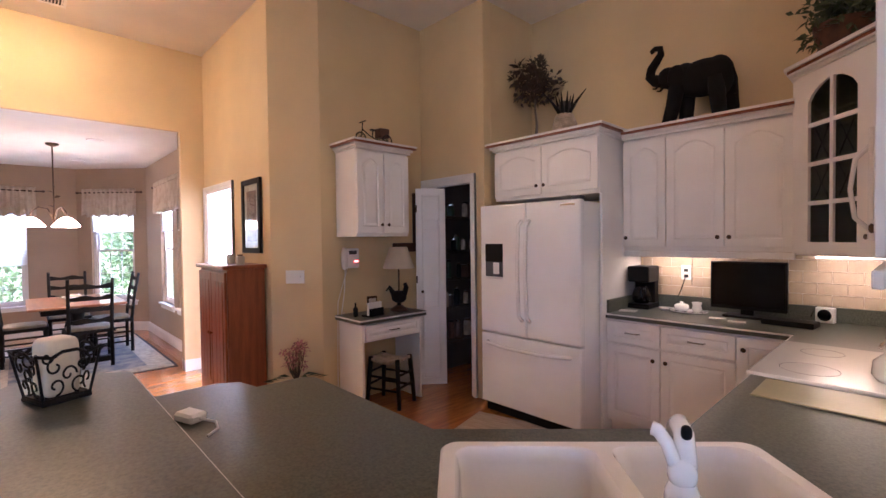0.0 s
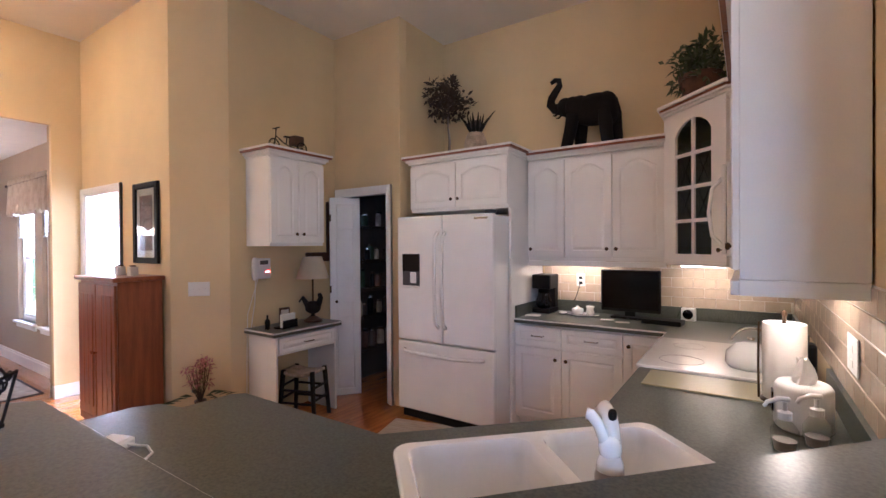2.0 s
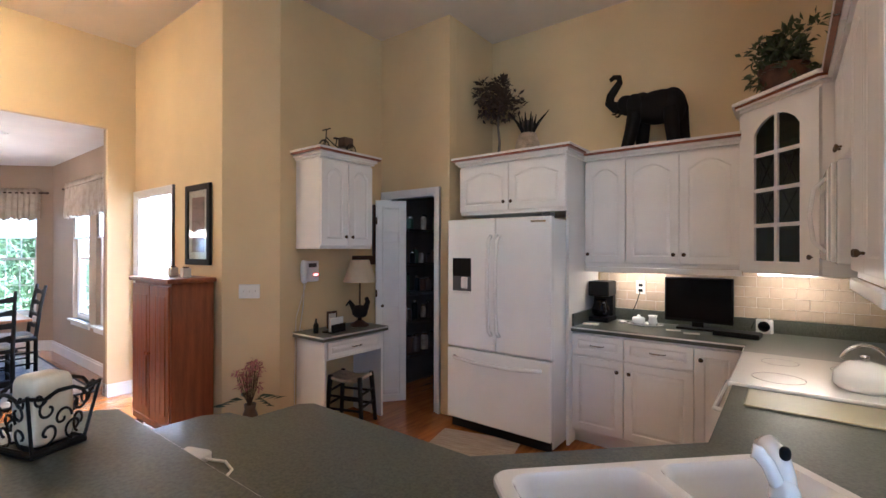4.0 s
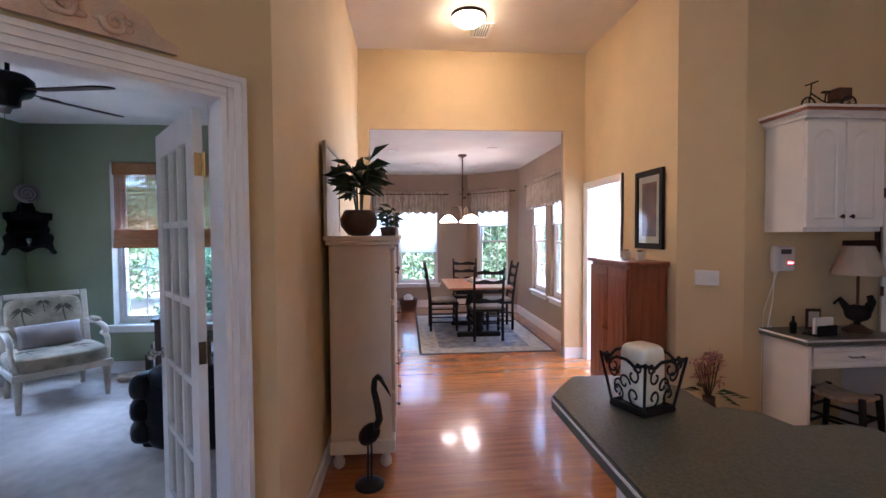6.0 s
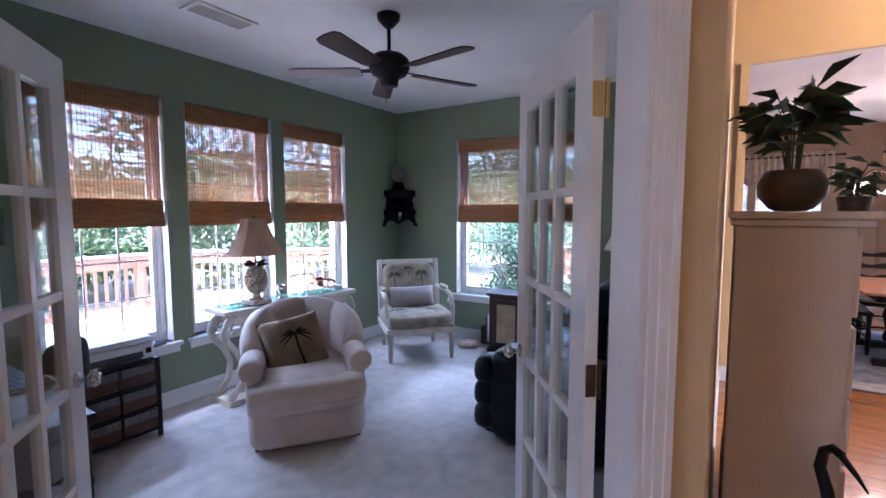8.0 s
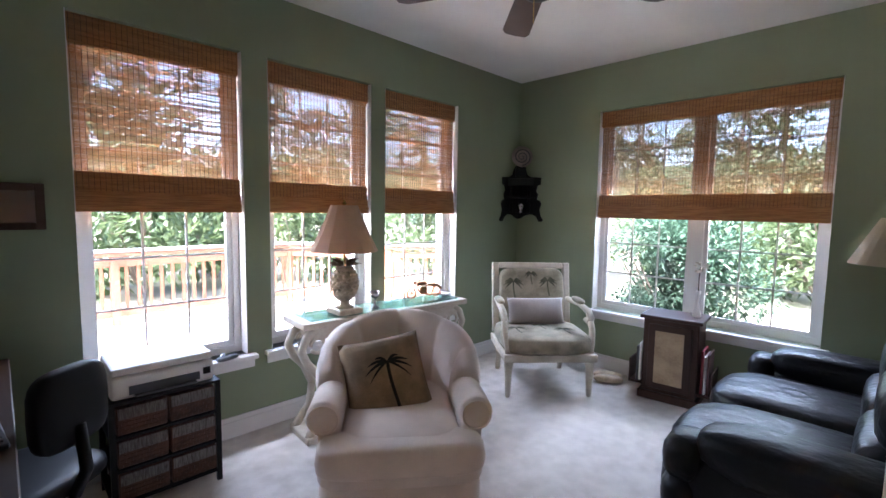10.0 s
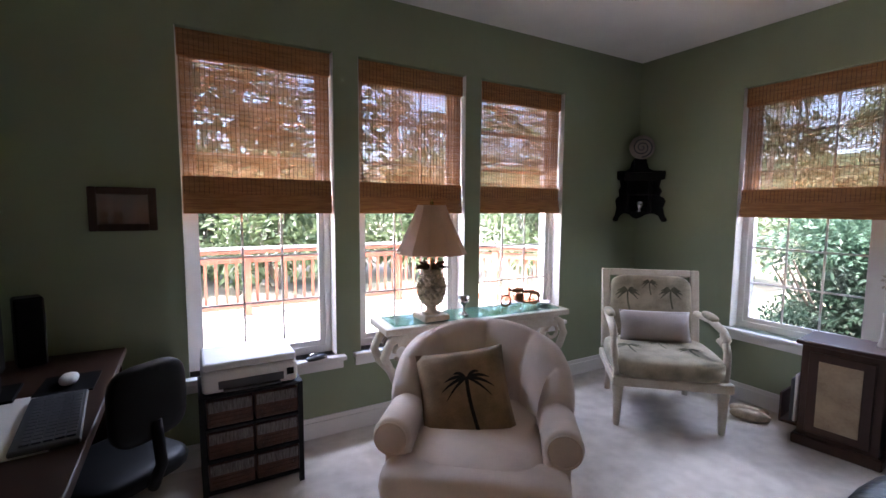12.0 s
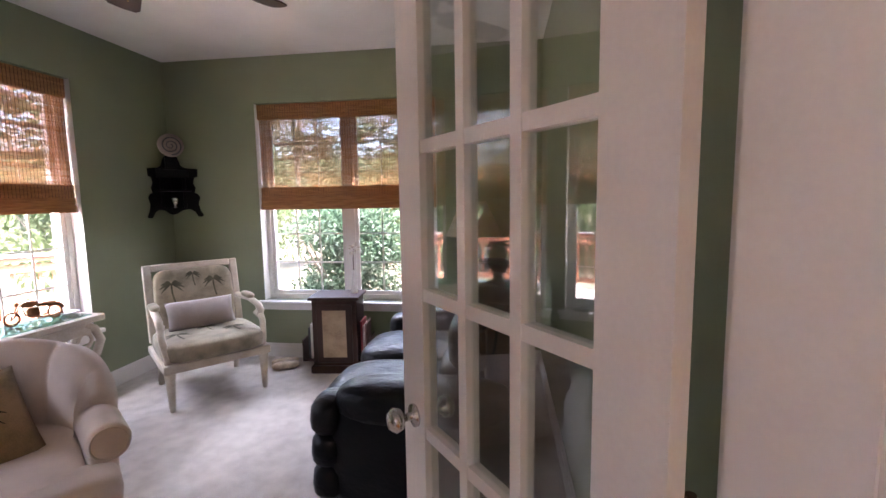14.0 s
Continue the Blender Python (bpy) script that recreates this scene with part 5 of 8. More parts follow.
vent((-4.70, 0.98, KI_H), 0.35, 0.2, "white ceiling air vent in the hall")
vent((-2.34, -3.10, ST_H), 0.40, 0.2, "white ceiling air vent in the study")
for x, y in ((-6.38, 1.42), (-6.6, 0.0), (-7.9, 0.35), (-8.2, 1.4)):
    cn = thing("recessed_light", "white recessed ceiling light", "ceiling light", (x, y, NK_H), 0, "recessed lights of the nook")
    part("ring", lathe(B(), [(0.085, -0.0005), (0.088, -0.008), (0.065, -0.010), (0.06, -0.001)], 24, cap=False), TRIM, cn, smooth=True)
    part("lens", lathe(B(), [(0.06, -0.003), (0, -0.003)], 24, cap=False), WHITEPLASTIC, cn)

# ---------------------------------------------------------------- breakfast nook
rug = thing("area_rug", "blue grey bordered rug under the dining table", "rug", (-6.93, 1.175, 0.0005), 0)
part("edge", bx(-1.35, -0.85, 0, 1.35, 0.90, 0.008), RUGDARK, rug)
part("border", bx(-1.32, -0.82, 0.0, 1.32, 0.87, 0.010), RUGCREAM, rug)
part("field", bx(-1.08, -0.58, 0.0, 1.08, 0.63, 0.012), RUGBLUE, rug)

tb = thing("dining_table", "rectangular pine topped table on a black trestle", "table", (-6.90, 1.22, 0.0125), 0)
part("tabletop", bx(-0.68, -0.46, 0.715, 0.68, 0.46, 0.745, 0.008, 2), TABLEWOOD, tb)
part("apron", bx(-0.55, -0.34, 0.64, 0.55, 0.34, 0.714), BLACKWOOD, tb)
for x in (-0.42, 0.42):
    part("leg", lathe(B(), [(0.055, 0.06), (0.075, 0.12), (0.05, 0.2), (0.085, 0.36), (0.055, 0.5), (0.065, 0.639)], 16, pose(x, 0, 0)), BLACKWOOD, tb, smooth=True)
    part("foot", bx(x - 0.045, -0.32, 0, x + 0.045, 0.32, 0.07, 0.015, 2), BLACKWOOD, tb)
part("stretcher", bx(-0.40, -0.03, 0.20, 0.40, 0.03, 0.27, 0.006), BLACKWOOD, tb)
bw = thing("table_bowl", "white dish with bread on the dining table", "bowl", (-7.0, 1.22, 0.758), 0)
part("bowl", lathe(B(), [(0.05, 0), (0.06, 0.004), (0.15, 0.04), (0.145, 0.045), (0.05, 0.012), (0, 0.012)], 24), PORCELAIN, bw, smooth=True)
part("filling", blob(B(), (0, 0, 0.04), (0.10, 0.08, 0.035), 8, 0.9), PINEAPPLE, bw, smooth=True)


def dining_chair(at, rz):
    """Seat faces local -y (the back is at +y)."""
    c = thing("dining_chair", "black ladder back chair with a padded seat", "chair", at, rz, "chairs round the dining table")
    for x in (-0.20, 0.20):
        part("post", tube(B(), [(x, 0.20, 0), (x, 0.20, 0.45), (x * 1.02, 0.24, 0.80), (x * 1.03, 0.29, 1.06)], 0.021, 10, 0.017), BLACKWOOD, c, smooth=True)
        part("leg", lathe(B(), [(0.015, 0), (0.02, 0.05), (0.024, 0.2), (0.018, 0.3), (0.025, 0.42)], 10, pose(x * 1.1, -0.20, 0)), BLACKWOOD, c, smooth=True)
    for k in range(4):
        z, y = 0.56 + 0.135 * k, 0.21 + 0.02 * k + (0.012 if k > 1 else 0)
        bm, n_ = B(), 16
        up = [(-0.19 + 0.38 * i / n_, 0.028 + 0.012 * math.sin(2 * math.pi * (i / n_) * 1.5 + 1.57)) for i in range(n_ + 1)]
        for (xa, ha), (xb, hb) in zip(up, up[1:]):
            vs = [bm.verts.new((x, y + dy + 0.02 * (1 - (x / 0.19) ** 2), z + h)) for dy in (-0.007, 0.007) for x, h in ((xa, -0.022), (xb, -0.022), (xb, hb), (xa, ha))]
            for f in ((0, 1, 2, 3), (7, 6, 5, 4), (0, 4, 5, 1), (3, 2, 6, 7)):
                bm.faces.new([vs[i] for i in f])
        part("slat", bm, BLACKWOOD, c)
    part("seat_frame", bx(-0.24, -0.23, 0.41, 0.24, 0.21, 0.45, 0.008), BLACKWOOD, c)
    part("seat", blob(B(), (0, -0.01, 0.462), (0.22, 0.205, 0.026), 8, 0.45), FLORAL, c, "padded woven seat", smooth=True)
    for z in (0.14, 0.27):
        for x in (-0.21, 0.21):
            part("stretcher", tube(B(), [(x, -0.20, z), (x, 0.20, z)], 0.011, 8), BLACKWOOD, c)
        part("stretcher", tube(B(), [(-0.21, -0.20, z + 0.03), (0.21, -0.20, z + 0.03)], 0.011, 8), BLACKWOOD, c)
    return c


ch = dining_chair((-6.36, 1.31, 0.0125), -90)
for x, y, a in ((-7.08, 0.74, 180), (-7.75, 1.22, 90), (-7.07, 1.62, 0)):
    copy_thing(ch, pose(x, y, 0.0125, 0, 0, a))

cl = thing("chandelier", "bronze chandelier with lit frosted glass shades", "chandelier", (-6.95, 1.05, NK_H), 0)
part("canopy", lathe(B(), [(0.07, -0.001), (0.065, -0.02), (0.02, -0.04)], 20), BRONZE, cl, smooth=True)
part("stem", tube(B(), [(0, 0, -0.03), (0.004, 0.0, -0.4), (-0.004, 0, -0.7), (0, 0, -1.02)], 0.008, 8), BRONZE, cl)
lb = B()
for z, a in ((-0.55, 0), (-0.68, 2), (-0.8, 4), (-0.62, 4.2)):
    leaf(lb, (0, 0, z), (math.cos(a), math.sin(a), 0.4), 0.09, 0.04, random.Random(2))
part("metal_leaf", lb, BRONZE, cl)
for k in range(3):
    a = 2 * math.pi * k / 3 + 0.5
    ca, sa = math.cos(a), math.sin(a)
    ar = part("arm", tube(B(), [(0, 0, -0.98), (0.06 * ca, 0.06 * sa, -0.82), (0.15 * ca, 0.15 * sa, -0.80), (0.22 * ca, 0.22 * sa, -0.87), (0.22 * ca, 0.22 * sa, -0.93)], 0.008, 8), BRONZE, cl, smooth=True)
    part("shade", lathe(B(), [(0.03, -0.93), (0.05, -0.94), (0.10, -0.985), (0.135, -1.03), (0.14, -1.045), (0.10, -1.03), (0.0, -1.02)], 20, pose(0.22 * ca, 0.22 * sa, 0)), LIGHTGLASS, ar, "lit frosted glass shade", smooth=True)


def valance(p, q, s0, s1, z0=1.94, z1=2.38):
    t = thing("valance", "cream printed scalloped valance on a dark rod", "curtain", group="valances of the nook")
    t.matrix_world = wframe(p, q)
    bm, n_ = B(), int((s1 - s0) * 90)
    cols = []
    for i in range(n_ + 1):
        s = s0 + (s1 - s0) * i / n_
        y = -0.055 - 0.018 * math.sin(i * 0.9) - 0.008 * math.sin(i * 2.3 + 1)
        low = z0 + 0.025 * math.sin(i * 0.42) + 0.008 * math.sin(i * 1.9)
        cols.append([bm.verts.new((s, y * k, z)) for z, k in ((low, 1.1), (z0 + 0.15, 1.0), (z1 - 0.06, 0.8), (z1 - 0.03, 0.9), (z1 + 0.02 + 0.006 * math.sin(i * 1.3), 0.75))])
    for a, b in zip(cols, cols[1:]):
        for j in range(4):
            bm.faces.new((a[j], b[j], b[j + 1], a[j + 1]))
    cloth = part("cloth", bm, VALANCE, t, smooth=True)
    so = cloth.modifiers.new("thick", "SOLIDIFY")
    so.thickness = 0.004
    part("rod", tube(B(), [(s0 - 0.07, -0.045, z1 - 0.045), (s1 + 0.07, -0.045, z1 - 0.045)], 0.011, 8), DARKWOOD, t)
    for s in (s0 - 0.09, s1 + 0.09):
        part("finial", blob(B(), (s, -0.045, z1 - 0.045), (0.025, 0.018, 0.018), 6, 1), DARKWOOD, t, smooth=True)


def cell_shade(p, q, s0, s1, z0, z1):
    t = thing("cellular_shade", "white pleated shade half lowered in the window", "blind", group="shades of the nook")
    t.matrix_world = wframe(p, q)
    bm, n_ = B(), int((z1 - z0) / 0.02)
    rows = [[bm.verts.new((s, 0.02 + (0.008 if i % 2 else 0), z0 + (z1 - z0) * i / n_)) for s in (s0 + 0.01, s1 - 0.01)] for i in range(n_ + 1)]
    for a, b in zip(rows, rows[1:]):
        bm.faces.new((a[0], a[1], b[1], b[0]))
    part("pleats", bm, CELLSHADE, t)
    part("bottom_rail", bx(s0 + 0.008, 0.012, z0 - 0.018, s1 - 0.008, 0.036, z0, 0.003), TRIM, t)


NN, NS, NW = ((-8.45, 2.30), (-5.375, 2.30)), ((-9.3, 1.45), (-8.45, 2.30)), ((-9.3, -1.0), (-9.3, 1.45))
valance(*NN, 0.85, 2.82), valance(*NS, 0.14, 1.06), valance(*NW, 0.1, 1.94)
cell_shade(*NN, 1.02, 1.72, 1.66, 2.19), cell_shade(*NN, 1.98, 2.68, 1.66, 2.19), cell_shade(*NS, 0.24, 0.98, 1.68, 2.19)
cell_shade(*NW, 0.22, 0.90, 1.15, 2.19), cell_shade(*NW, 1.00, 1.82, 1.15, 2.19)
bk = thing("wicker_basket", "brown wicker basket with white tissue on the nook floor", "basket", (-8.9, 0.20, -0.004), 0)
part("basket", lathe(B(), [(0.13, 0), (0.15, 0.02), (0.18, 0.22), (0.19, 0.24), (0.17, 0.235), (0.14, 0.03), (0, 0.03)], 18), WICKER, bk, smooth=True)
part("tissue", blob(B(), (0, 0, 0.25), (0.11, 0.10, 0.09), 7, 1.1), PAPER, bk)


# ---------------------------------------------------------------- study
def bamboo(p, q, s0, s1, z0, z1, group="bamboo blinds of the study", mullion=None):
    t = thing("bamboo_blind", "woven brown bamboo roman blind half lowered", "blind", group=group)
    t.matrix_world = wframe(p, q) @ pose(0, 0.096, 0)
    g = random.Random(int(s0 * 100))
    # upper valance, slatted middle, folded hem
    hb = B()
    for i in range(16):
        z = z1 - 0.13 + 0.13 * i / 16
        box(hb, s0, -0.062 + g.uniform(-.002, .002), z, s1, -0.052, z + 0.0078)
    tagged(part("valance", hb, REEDBAND, t, "dense bamboo valance"), kind="stuff")
    part("lining", bx(s0, -0.0505, z1 - 0.135, s1, -0.0485, z1 - 0.004), REEDBAND, t)
    part("lining", bx(s0, -0.0505, z0 + 0.004, s1, -0.0485, z0 + 0.195), REEDBAND, t)
    rb = B()
    z = z0 + 0.19
    while z < z1 - 0.135:
        h = g.uniform(0.0036, 0.0050)
        y = -0.045 + g.uniform(-0.002, 0.002)
        box(rb, s0 + 0.005, y, z, s1 - 0.005, y + 0.003, z + h)
        z += h + g.choice((0.0005, 0.0009, 0.0013, 0.0022))
    tagged(part("reeds", rb, REED, t, "thin see-through bamboo reeds"), kind="stuff")
    tb_ = B()
    n_ = int((s1 - s0) / 0.024)
    for i in range(n_ + 1):
        x = s0 + 0.01 + (s1 - s0 - 0.02) * i / n_
        box(tb_, x - 0.001, -0.0475, z0 + 0.18, x + 0.001, -0.046, z1 - 0.13)
    tagged(part("weft_threads", tb_, DARKWOOD, t), kind="stuff")
    fb = B()
    for k, (a, b, y) in enumerate(((0.0, 0.045, -0.075), (0.03, 0.10, -0.068), (0.075, 0.195, -0.060))):
        zz = z0 + a
        while zz < z0 + b:
            box(fb, s0, y + g.uniform(-.002, .002), zz, s1, y + 0.008, zz + 0.0072)
            zz += 0.0085
    tagged(part("folded_hem", fb, REEDBAND, t, "folded bamboo hem"), kind="stuff")
    tv_ = B()
    for i in range(n_ + 1):
        x = s0 + 0.01 + (s1 - s0 - 0.02) * i / n_
        box(tv_, x - 0.0007, -0.0655, z1 - 0.13, x + 0.0007, -0.0635, z1 - 0.004)
        box(tv_, x - 0.0007, -0.0645, z0 + 0.10, x + 0.0007, -0.0625, z0 + 0.195)
    tagged(part("binding_threads", tv_, DARKWOOD, t), kind="stuff")
    part("head_rail", bx(s0, -0.05, z1 - 0.03, s1, -0.001, z1 - 0.002), REEDBAND, t)
    return t


for a, b in S_WIN:
    bamboo(A, Z, a + 0.006, b - 0.010, 1.40, 2.356)
bamboo((-5.2, -3.94), (-5.2, -0.52), 0.882, 2.516, 1.385, 2.331)

# cream swivel armchair
ac = thing("armchair", "cream upholstered armchair with a channelled barrel back", "armchair", (-2.745, -2.875, 0.0), 142)
# local frame: the chair faces -y
bm = blob(B(), (0, -0.03, 0.17), (0.37, 0.42, 0.155), 12, 0.25)
part("base", bm, WHITEFAB, ac, "straight skirted base", smooth=True)
part("seat_rail", blob(B(), (0, -0.05, 0.30), (0.38, 0.43, 0.06), 12, 0.3), WHITEFAB, ac, smooth=True)
bm = blob(B(), (0, -0.07, 0.385), (0.275, 0.37, 0.075), 12, 0.4)
blob(bm, (0, -0.39, 0.37), (0.37, 0.11, 0.078), 12, 0.45)
part("seat_cushion", bm, WHITEFAB, ac, "plump cream seat cushion", smooth=True)
bm, n_ = B(), 84
rings = []
for i in range(n_ + 1):
    d_ = -100 + 200 * i / n_
    th = radians(d_)
    hgt = 0.55 + 0.275 * max(0.0, math.cos(radians(d_ * 0.86))) ** 0.65
    groove = 0.036 * abs(math.sin(radians(d_ * 180 / 40.0))) ** 0.5 if abs(d_) < 82 else 0.02
    ring = []
    for rr_, z in ((0.27, 0.36), (0.27, 0.46), (0.262, hgt - 0.16), (0.275, hgt - 0.06), (0.305, hgt - 0.012), (0.335, hgt), (0.37, hgt - 0.02), (0.395, hgt - 0.08), (0.395, 0.40), (0.38, 0.10)):
        inner = groove if rr_ < 0.34 else groove * 0.3
        r = rr_ - inner + 0.075 * max(0, z - 0.42) / 0.44 * math.cos(th * 0.5)
        ring.append(bm.verts.new((r * 1.06 * math.sin(th), 0.03 + r * math.cos(th), z + (groove * 0.5 if 0.3 < rr_ < 0.38 else 0))))
    rings.append(ring)
for a, b in zip(rings, rings[1:]):
    for k in range(len(a) - 1):
        bm.faces.new((a[k], b[k], b[k + 1], a[k + 1]))
    bm.faces.new((a[-1], b[-1], b[0], a[0]))
bm.faces.new(rings[0]), bm.faces.new(rings[-1])
part("backrest", bm, WHITEFAB, ac, "barrel back with soft vertical channels", smooth=True)
for sx in (-1, 1):
    ar = blob(B(), (sx * 0.325, -0.08, 0.36), (0.055, 0.255, 0.17), 10, 0.3)
    part("arm", ar, WHITEFAB, ac, smooth=True)
    rl = lathe(B(), [(0, 0), (0.055, 0.0), (0.072, 0.008), (0.080, 0.03), (0.082, 0.2), (0.085, 0.36), (0.06, 0.46), (0, 0.48)], 24, pose(sx * 0.345, -0.335, 0.505, -90, 0, 0) @ pose(0, 0, 0, -4, 0, 0))
    rl = part("arm_roll", rl, WHITEFAB, ac, "rolled arm top", smooth=True)
    ring = [(sx * 0.345 + 0.066 * math.cos(a), -0.337, 0.505 + 0.066 * math.sin(a)) for a in [2 * math.pi * k / 24 for k in range(24)]]
    part("piping", tube(B(), ring, 0.005, 6, closed=True), WHITEFAB, rl, smooth=True)
part("base_band", bx(-0.33, -0.36, 0.0, 0.33, 0.36, 0.03), DARKWOOD, ac)

pl = thing("palm_pillow", "olive tan cushion with a dark palm tree", "pillow", (0, 0, 0), 0)
pl.matrix_world = pose(-2.69, -2.925, 0.565, 0, 0, 152) @ pose(0, 0, 0, -34, -8, 0)
def cushion(w, h, t, n=12):
    bm = B()
    rows = {}
    for sgn in (-1, 1):
        for i in range(n + 1):
            for j in range(n + 1):
                a, b = -1 + 2 * i / n, -1 + 2 * j / n
                k = (1 - a * a) ** 0.45 * (1 - b * b) ** 0.45
                pin = 1 - 0.07 * (1 - abs(a) ** 1.5 if abs(b) > 0.99 else 0) - 0.0
                x, z = a * w / 2 * (1 - 0.05 * (1 - b * b) * abs(a) ** 6), b * h / 2 * (1 - 0.05 * (1 - a * a) * abs(b) ** 6)
                rows[sgn, i, j] = bm.verts.new((x, sgn * t / 2 * k, z))
        for i in range(n):
            for j in range(n):
                bm.faces.new([rows[sgn, p_, q_] for p_, q_ in ((i, j), (i + 1, j), (i + 1, j + 1), (i, j + 1))])
    bmesh.ops.remove_doubles(bm, verts=bm.verts[:], dist=1e-4)
    return bm


part("cover", cushion(0.43, 0.43, 0.15), PILLOWFAB, pl, smooth=True)
pm = B()
def on_pillow(x, z):
    a, b = x / 0.215, z / 0.215
    return -0.15 / 2 * (max(0, 1 - a * a) ** 0.45) * (max(0, 1 - b * b) ** 0.45) - 0.003
trunk = [(0.035 - 0.02 * math.sin(s * 2), -0.17 + 0.23 * s) for s in [i / 8 for i in range(9)]]
for (xa, za), (xb, zb) in zip(trunk, trunk[1:]):
    vs = [pm.verts.new((x + dx, on_pillow(x + dx, z), z)) for x, z, dx in ((xa, za, -0.009), (xa, za, 0.009), (xb, zb, 0.008), (xb, zb, -0.008))]
    pm.faces.new(vs)
tx, tz = trunk[-1]
for k in range(9):
    a = radians(-30 + 240 * k / 8)
    pts = [(tx + 0.105 * s * math.cos(a) * 1.15, tz + 0.085 * s * math.sin(a) - 0.05 * s * s) for s in (0, 0.25, 0.5, 0.75, 1)]
    for i, ((xa, za), (xb, zb)) in enumerate(zip(pts, pts[1:])):
        wd, wd2 = (0.003, 0.008, 0.008, 0.006, 0.0015)[i:i + 2]
        vs = [pm.verts.new((x, on_pillow(x, z), z)) for x, z in ((xa, za - wd), (xb, zb - wd2), (xb, zb + wd2), (xa, za + wd))]
        pm.faces.new(vs)
part("palm_print", pm, BLACKWOOD, pl, "dark palm tree print")

# accent chair with wooden frame
fc2 = thing("accent_chair", "distressed cream wood armchair with sage floral upholstery", "armchair", (-4.452, -3.127, 0), 138.5)
fc2.scale = (1.1, 1.0, 1.0)
for sx in (-1, 1):
    part("front_leg", lathe(B(), [(0.016, 0), (0.02, 0.03), (0.028, 0.22), (0.034, 0.26), (0.03, 0.31)], 12, pose(sx * 0.29, -0.27, 0)), CREAMWOOD, fc2, smooth=True)
    part("back_leg", tube(B(), [(sx * 0.26, 0.36, 0), (sx * 0.26, 0.31, 0.3)], 0.02, 8, 0.025), CREAMWOOD, fc2, smooth=True)
    part("arm", tube(B(), [(sx * 0.29, 0.30, 0.66), (sx * 0.31, 0.05, 0.665), (sx * 0.315, -0.14, 0.64), (sx * 0.315, -0.20, 0.60), (sx * 0.31, -0.17, 0.56), (sx * 0.30, -0.13, 0.585)], 0.024, 10), CREAMWOOD, fc2, "carved scroll arm", smooth=True)
    part("arm_support", tube(B(), [(sx * 0.31, -0.15, 0.63), (sx * 0.315, -0.22, 0.52), (sx * 0.30, -0.26, 0.40), (sx * 0.29, -0.26, 0.31)], 0.022, 10), CREAMWOOD, fc2, smooth=True)
    part("arm_pad", blob(B(), (sx * 0.305, 0.08, 0.692), (0.03, 0.12, 0.022), 8, 0.7), FLORAL, fc2, smooth=True)
fb = B()
box(fb, -0.33, -0.32, 0.285, 0.33, -0.27, 0.345, 0.008, 2), box(fb, -0.33, 0.28, 0.285, 0.33, 0.33, 0.345, 0.008, 2)
box(fb, -0.33, -0.27, 0.285, -0.28, 0.28, 0.345, 0.008, 2), box(fb, 0.28, -0.27, 0.285, 0.33, 0.28, 0.345, 0.008, 2)
part("seat_rail", fb, CREAMWOOD, fc2)
part("seat_cushion", blob(B(), (0, -0.01, 0.405), (0.325, 0.325, 0.075), 12, 0.4), FLORAL, fc2, "sage floral seat cushion", smooth=True)
bk_m = pose(0, 0.30, 0.36, -10, 0, 0)
bb = B()
for c in ((-0.32, -0.02, 0.0, -0.265, 0.03, 0.62), (0.265, -0.02, 0.0, 0.32, 0.03, 0.62), (-0.265, -0.02, 0.565, 0.265, 0.03, 0.62), (-0.265, -0.02, 0.02, 0.265, 0.03, 0.075)):
    box(bb, *c, bev=0.01, seg=2, m=bk_m)
part("back_frame", bb, CREAMWOOD, fc2)
part("back_pad", blob(B(), (0, 0, 0.32), (0.27, 0.05, 0.255), 10, 0.35, bk_m), FLORAL, fc2, "sage floral back pad", smooth=True)
def palm(bm, x0, z0, k, put):
    """A small palm print: curved trunk and drooping fronds."""
    tr = [(x0 - 0.02 * k * math.sin(s * 2), z0 + 0.2 * k * s) for s in (0, 0.25, 0.5, 0.75, 1)]
    for (xa, za), (xb, zb) in zip(tr, tr[1:]):
        bm.faces.new([bm.verts.new(put(x, z)) for x, z in ((xa - 0.008 * k, za), (xa + 0.008 * k, za), (xb + 0.007 * k, zb), (xb - 0.007 * k, zb))])
    tx, tz = tr[-1]
    for i in range(9):
        a = radians(-30 + 30 * i)
        pts = [(tx + 0.11 * k * s * math.cos(a), tz + 0.085 * k * s * math.sin(a) - 0.05 * k * s * s) for s in (0, 0.33, 0.66, 1)]
        for n, ((xa, za), (xb, zb)) in enumerate(zip(pts, pts[1:])):
            wa, wb = (0.004 * k, 0.014 * k, 0.012 * k, 0.002 * k)[n:n + 2]
            bm.faces.new([bm.verts.new(put(x, z)) for x, z in ((xa, za - wa), (xb, zb - wb), (xb, zb + wb), (xa, za + wa))])


for x0, z0, k in ((-0.14, 0.30, 0.75), (0.14, 0.32, 0.7), (0.0, 0.42, 0.5)):
    pb = B()
    palm(pb, x0, z0, k, lambda x, z: bk_m @ Vector((x, -0.0515, z)))
    part("palm_print", pb, PALMPRINT, fc2, "faded olive palm print")
for x0, z0, k in ((-0.18, -0.18, 0.8), (0.02, -0.06, 0.7), (0.17, -0.2, 0.75)):
    pb = B()
    palm(pb, x0, z0, k, lambda x, z: Vector((x, z, 0.4815)))
    part("palm_print", pb, PALMPRINT, fc2, "faded olive palm print")
lp = thing("lumbar_pillow", "grey taupe satin lumbar pillow", "pillow", (0, 0, 0), 0)
lp.matrix_world = fc2.matrix_world @ pose(0, 0.17, 0.575, -22, 0, 2)
part("cover", cushion(0.50, 0.24, 0.15), SATIN, lp, smooth=True)

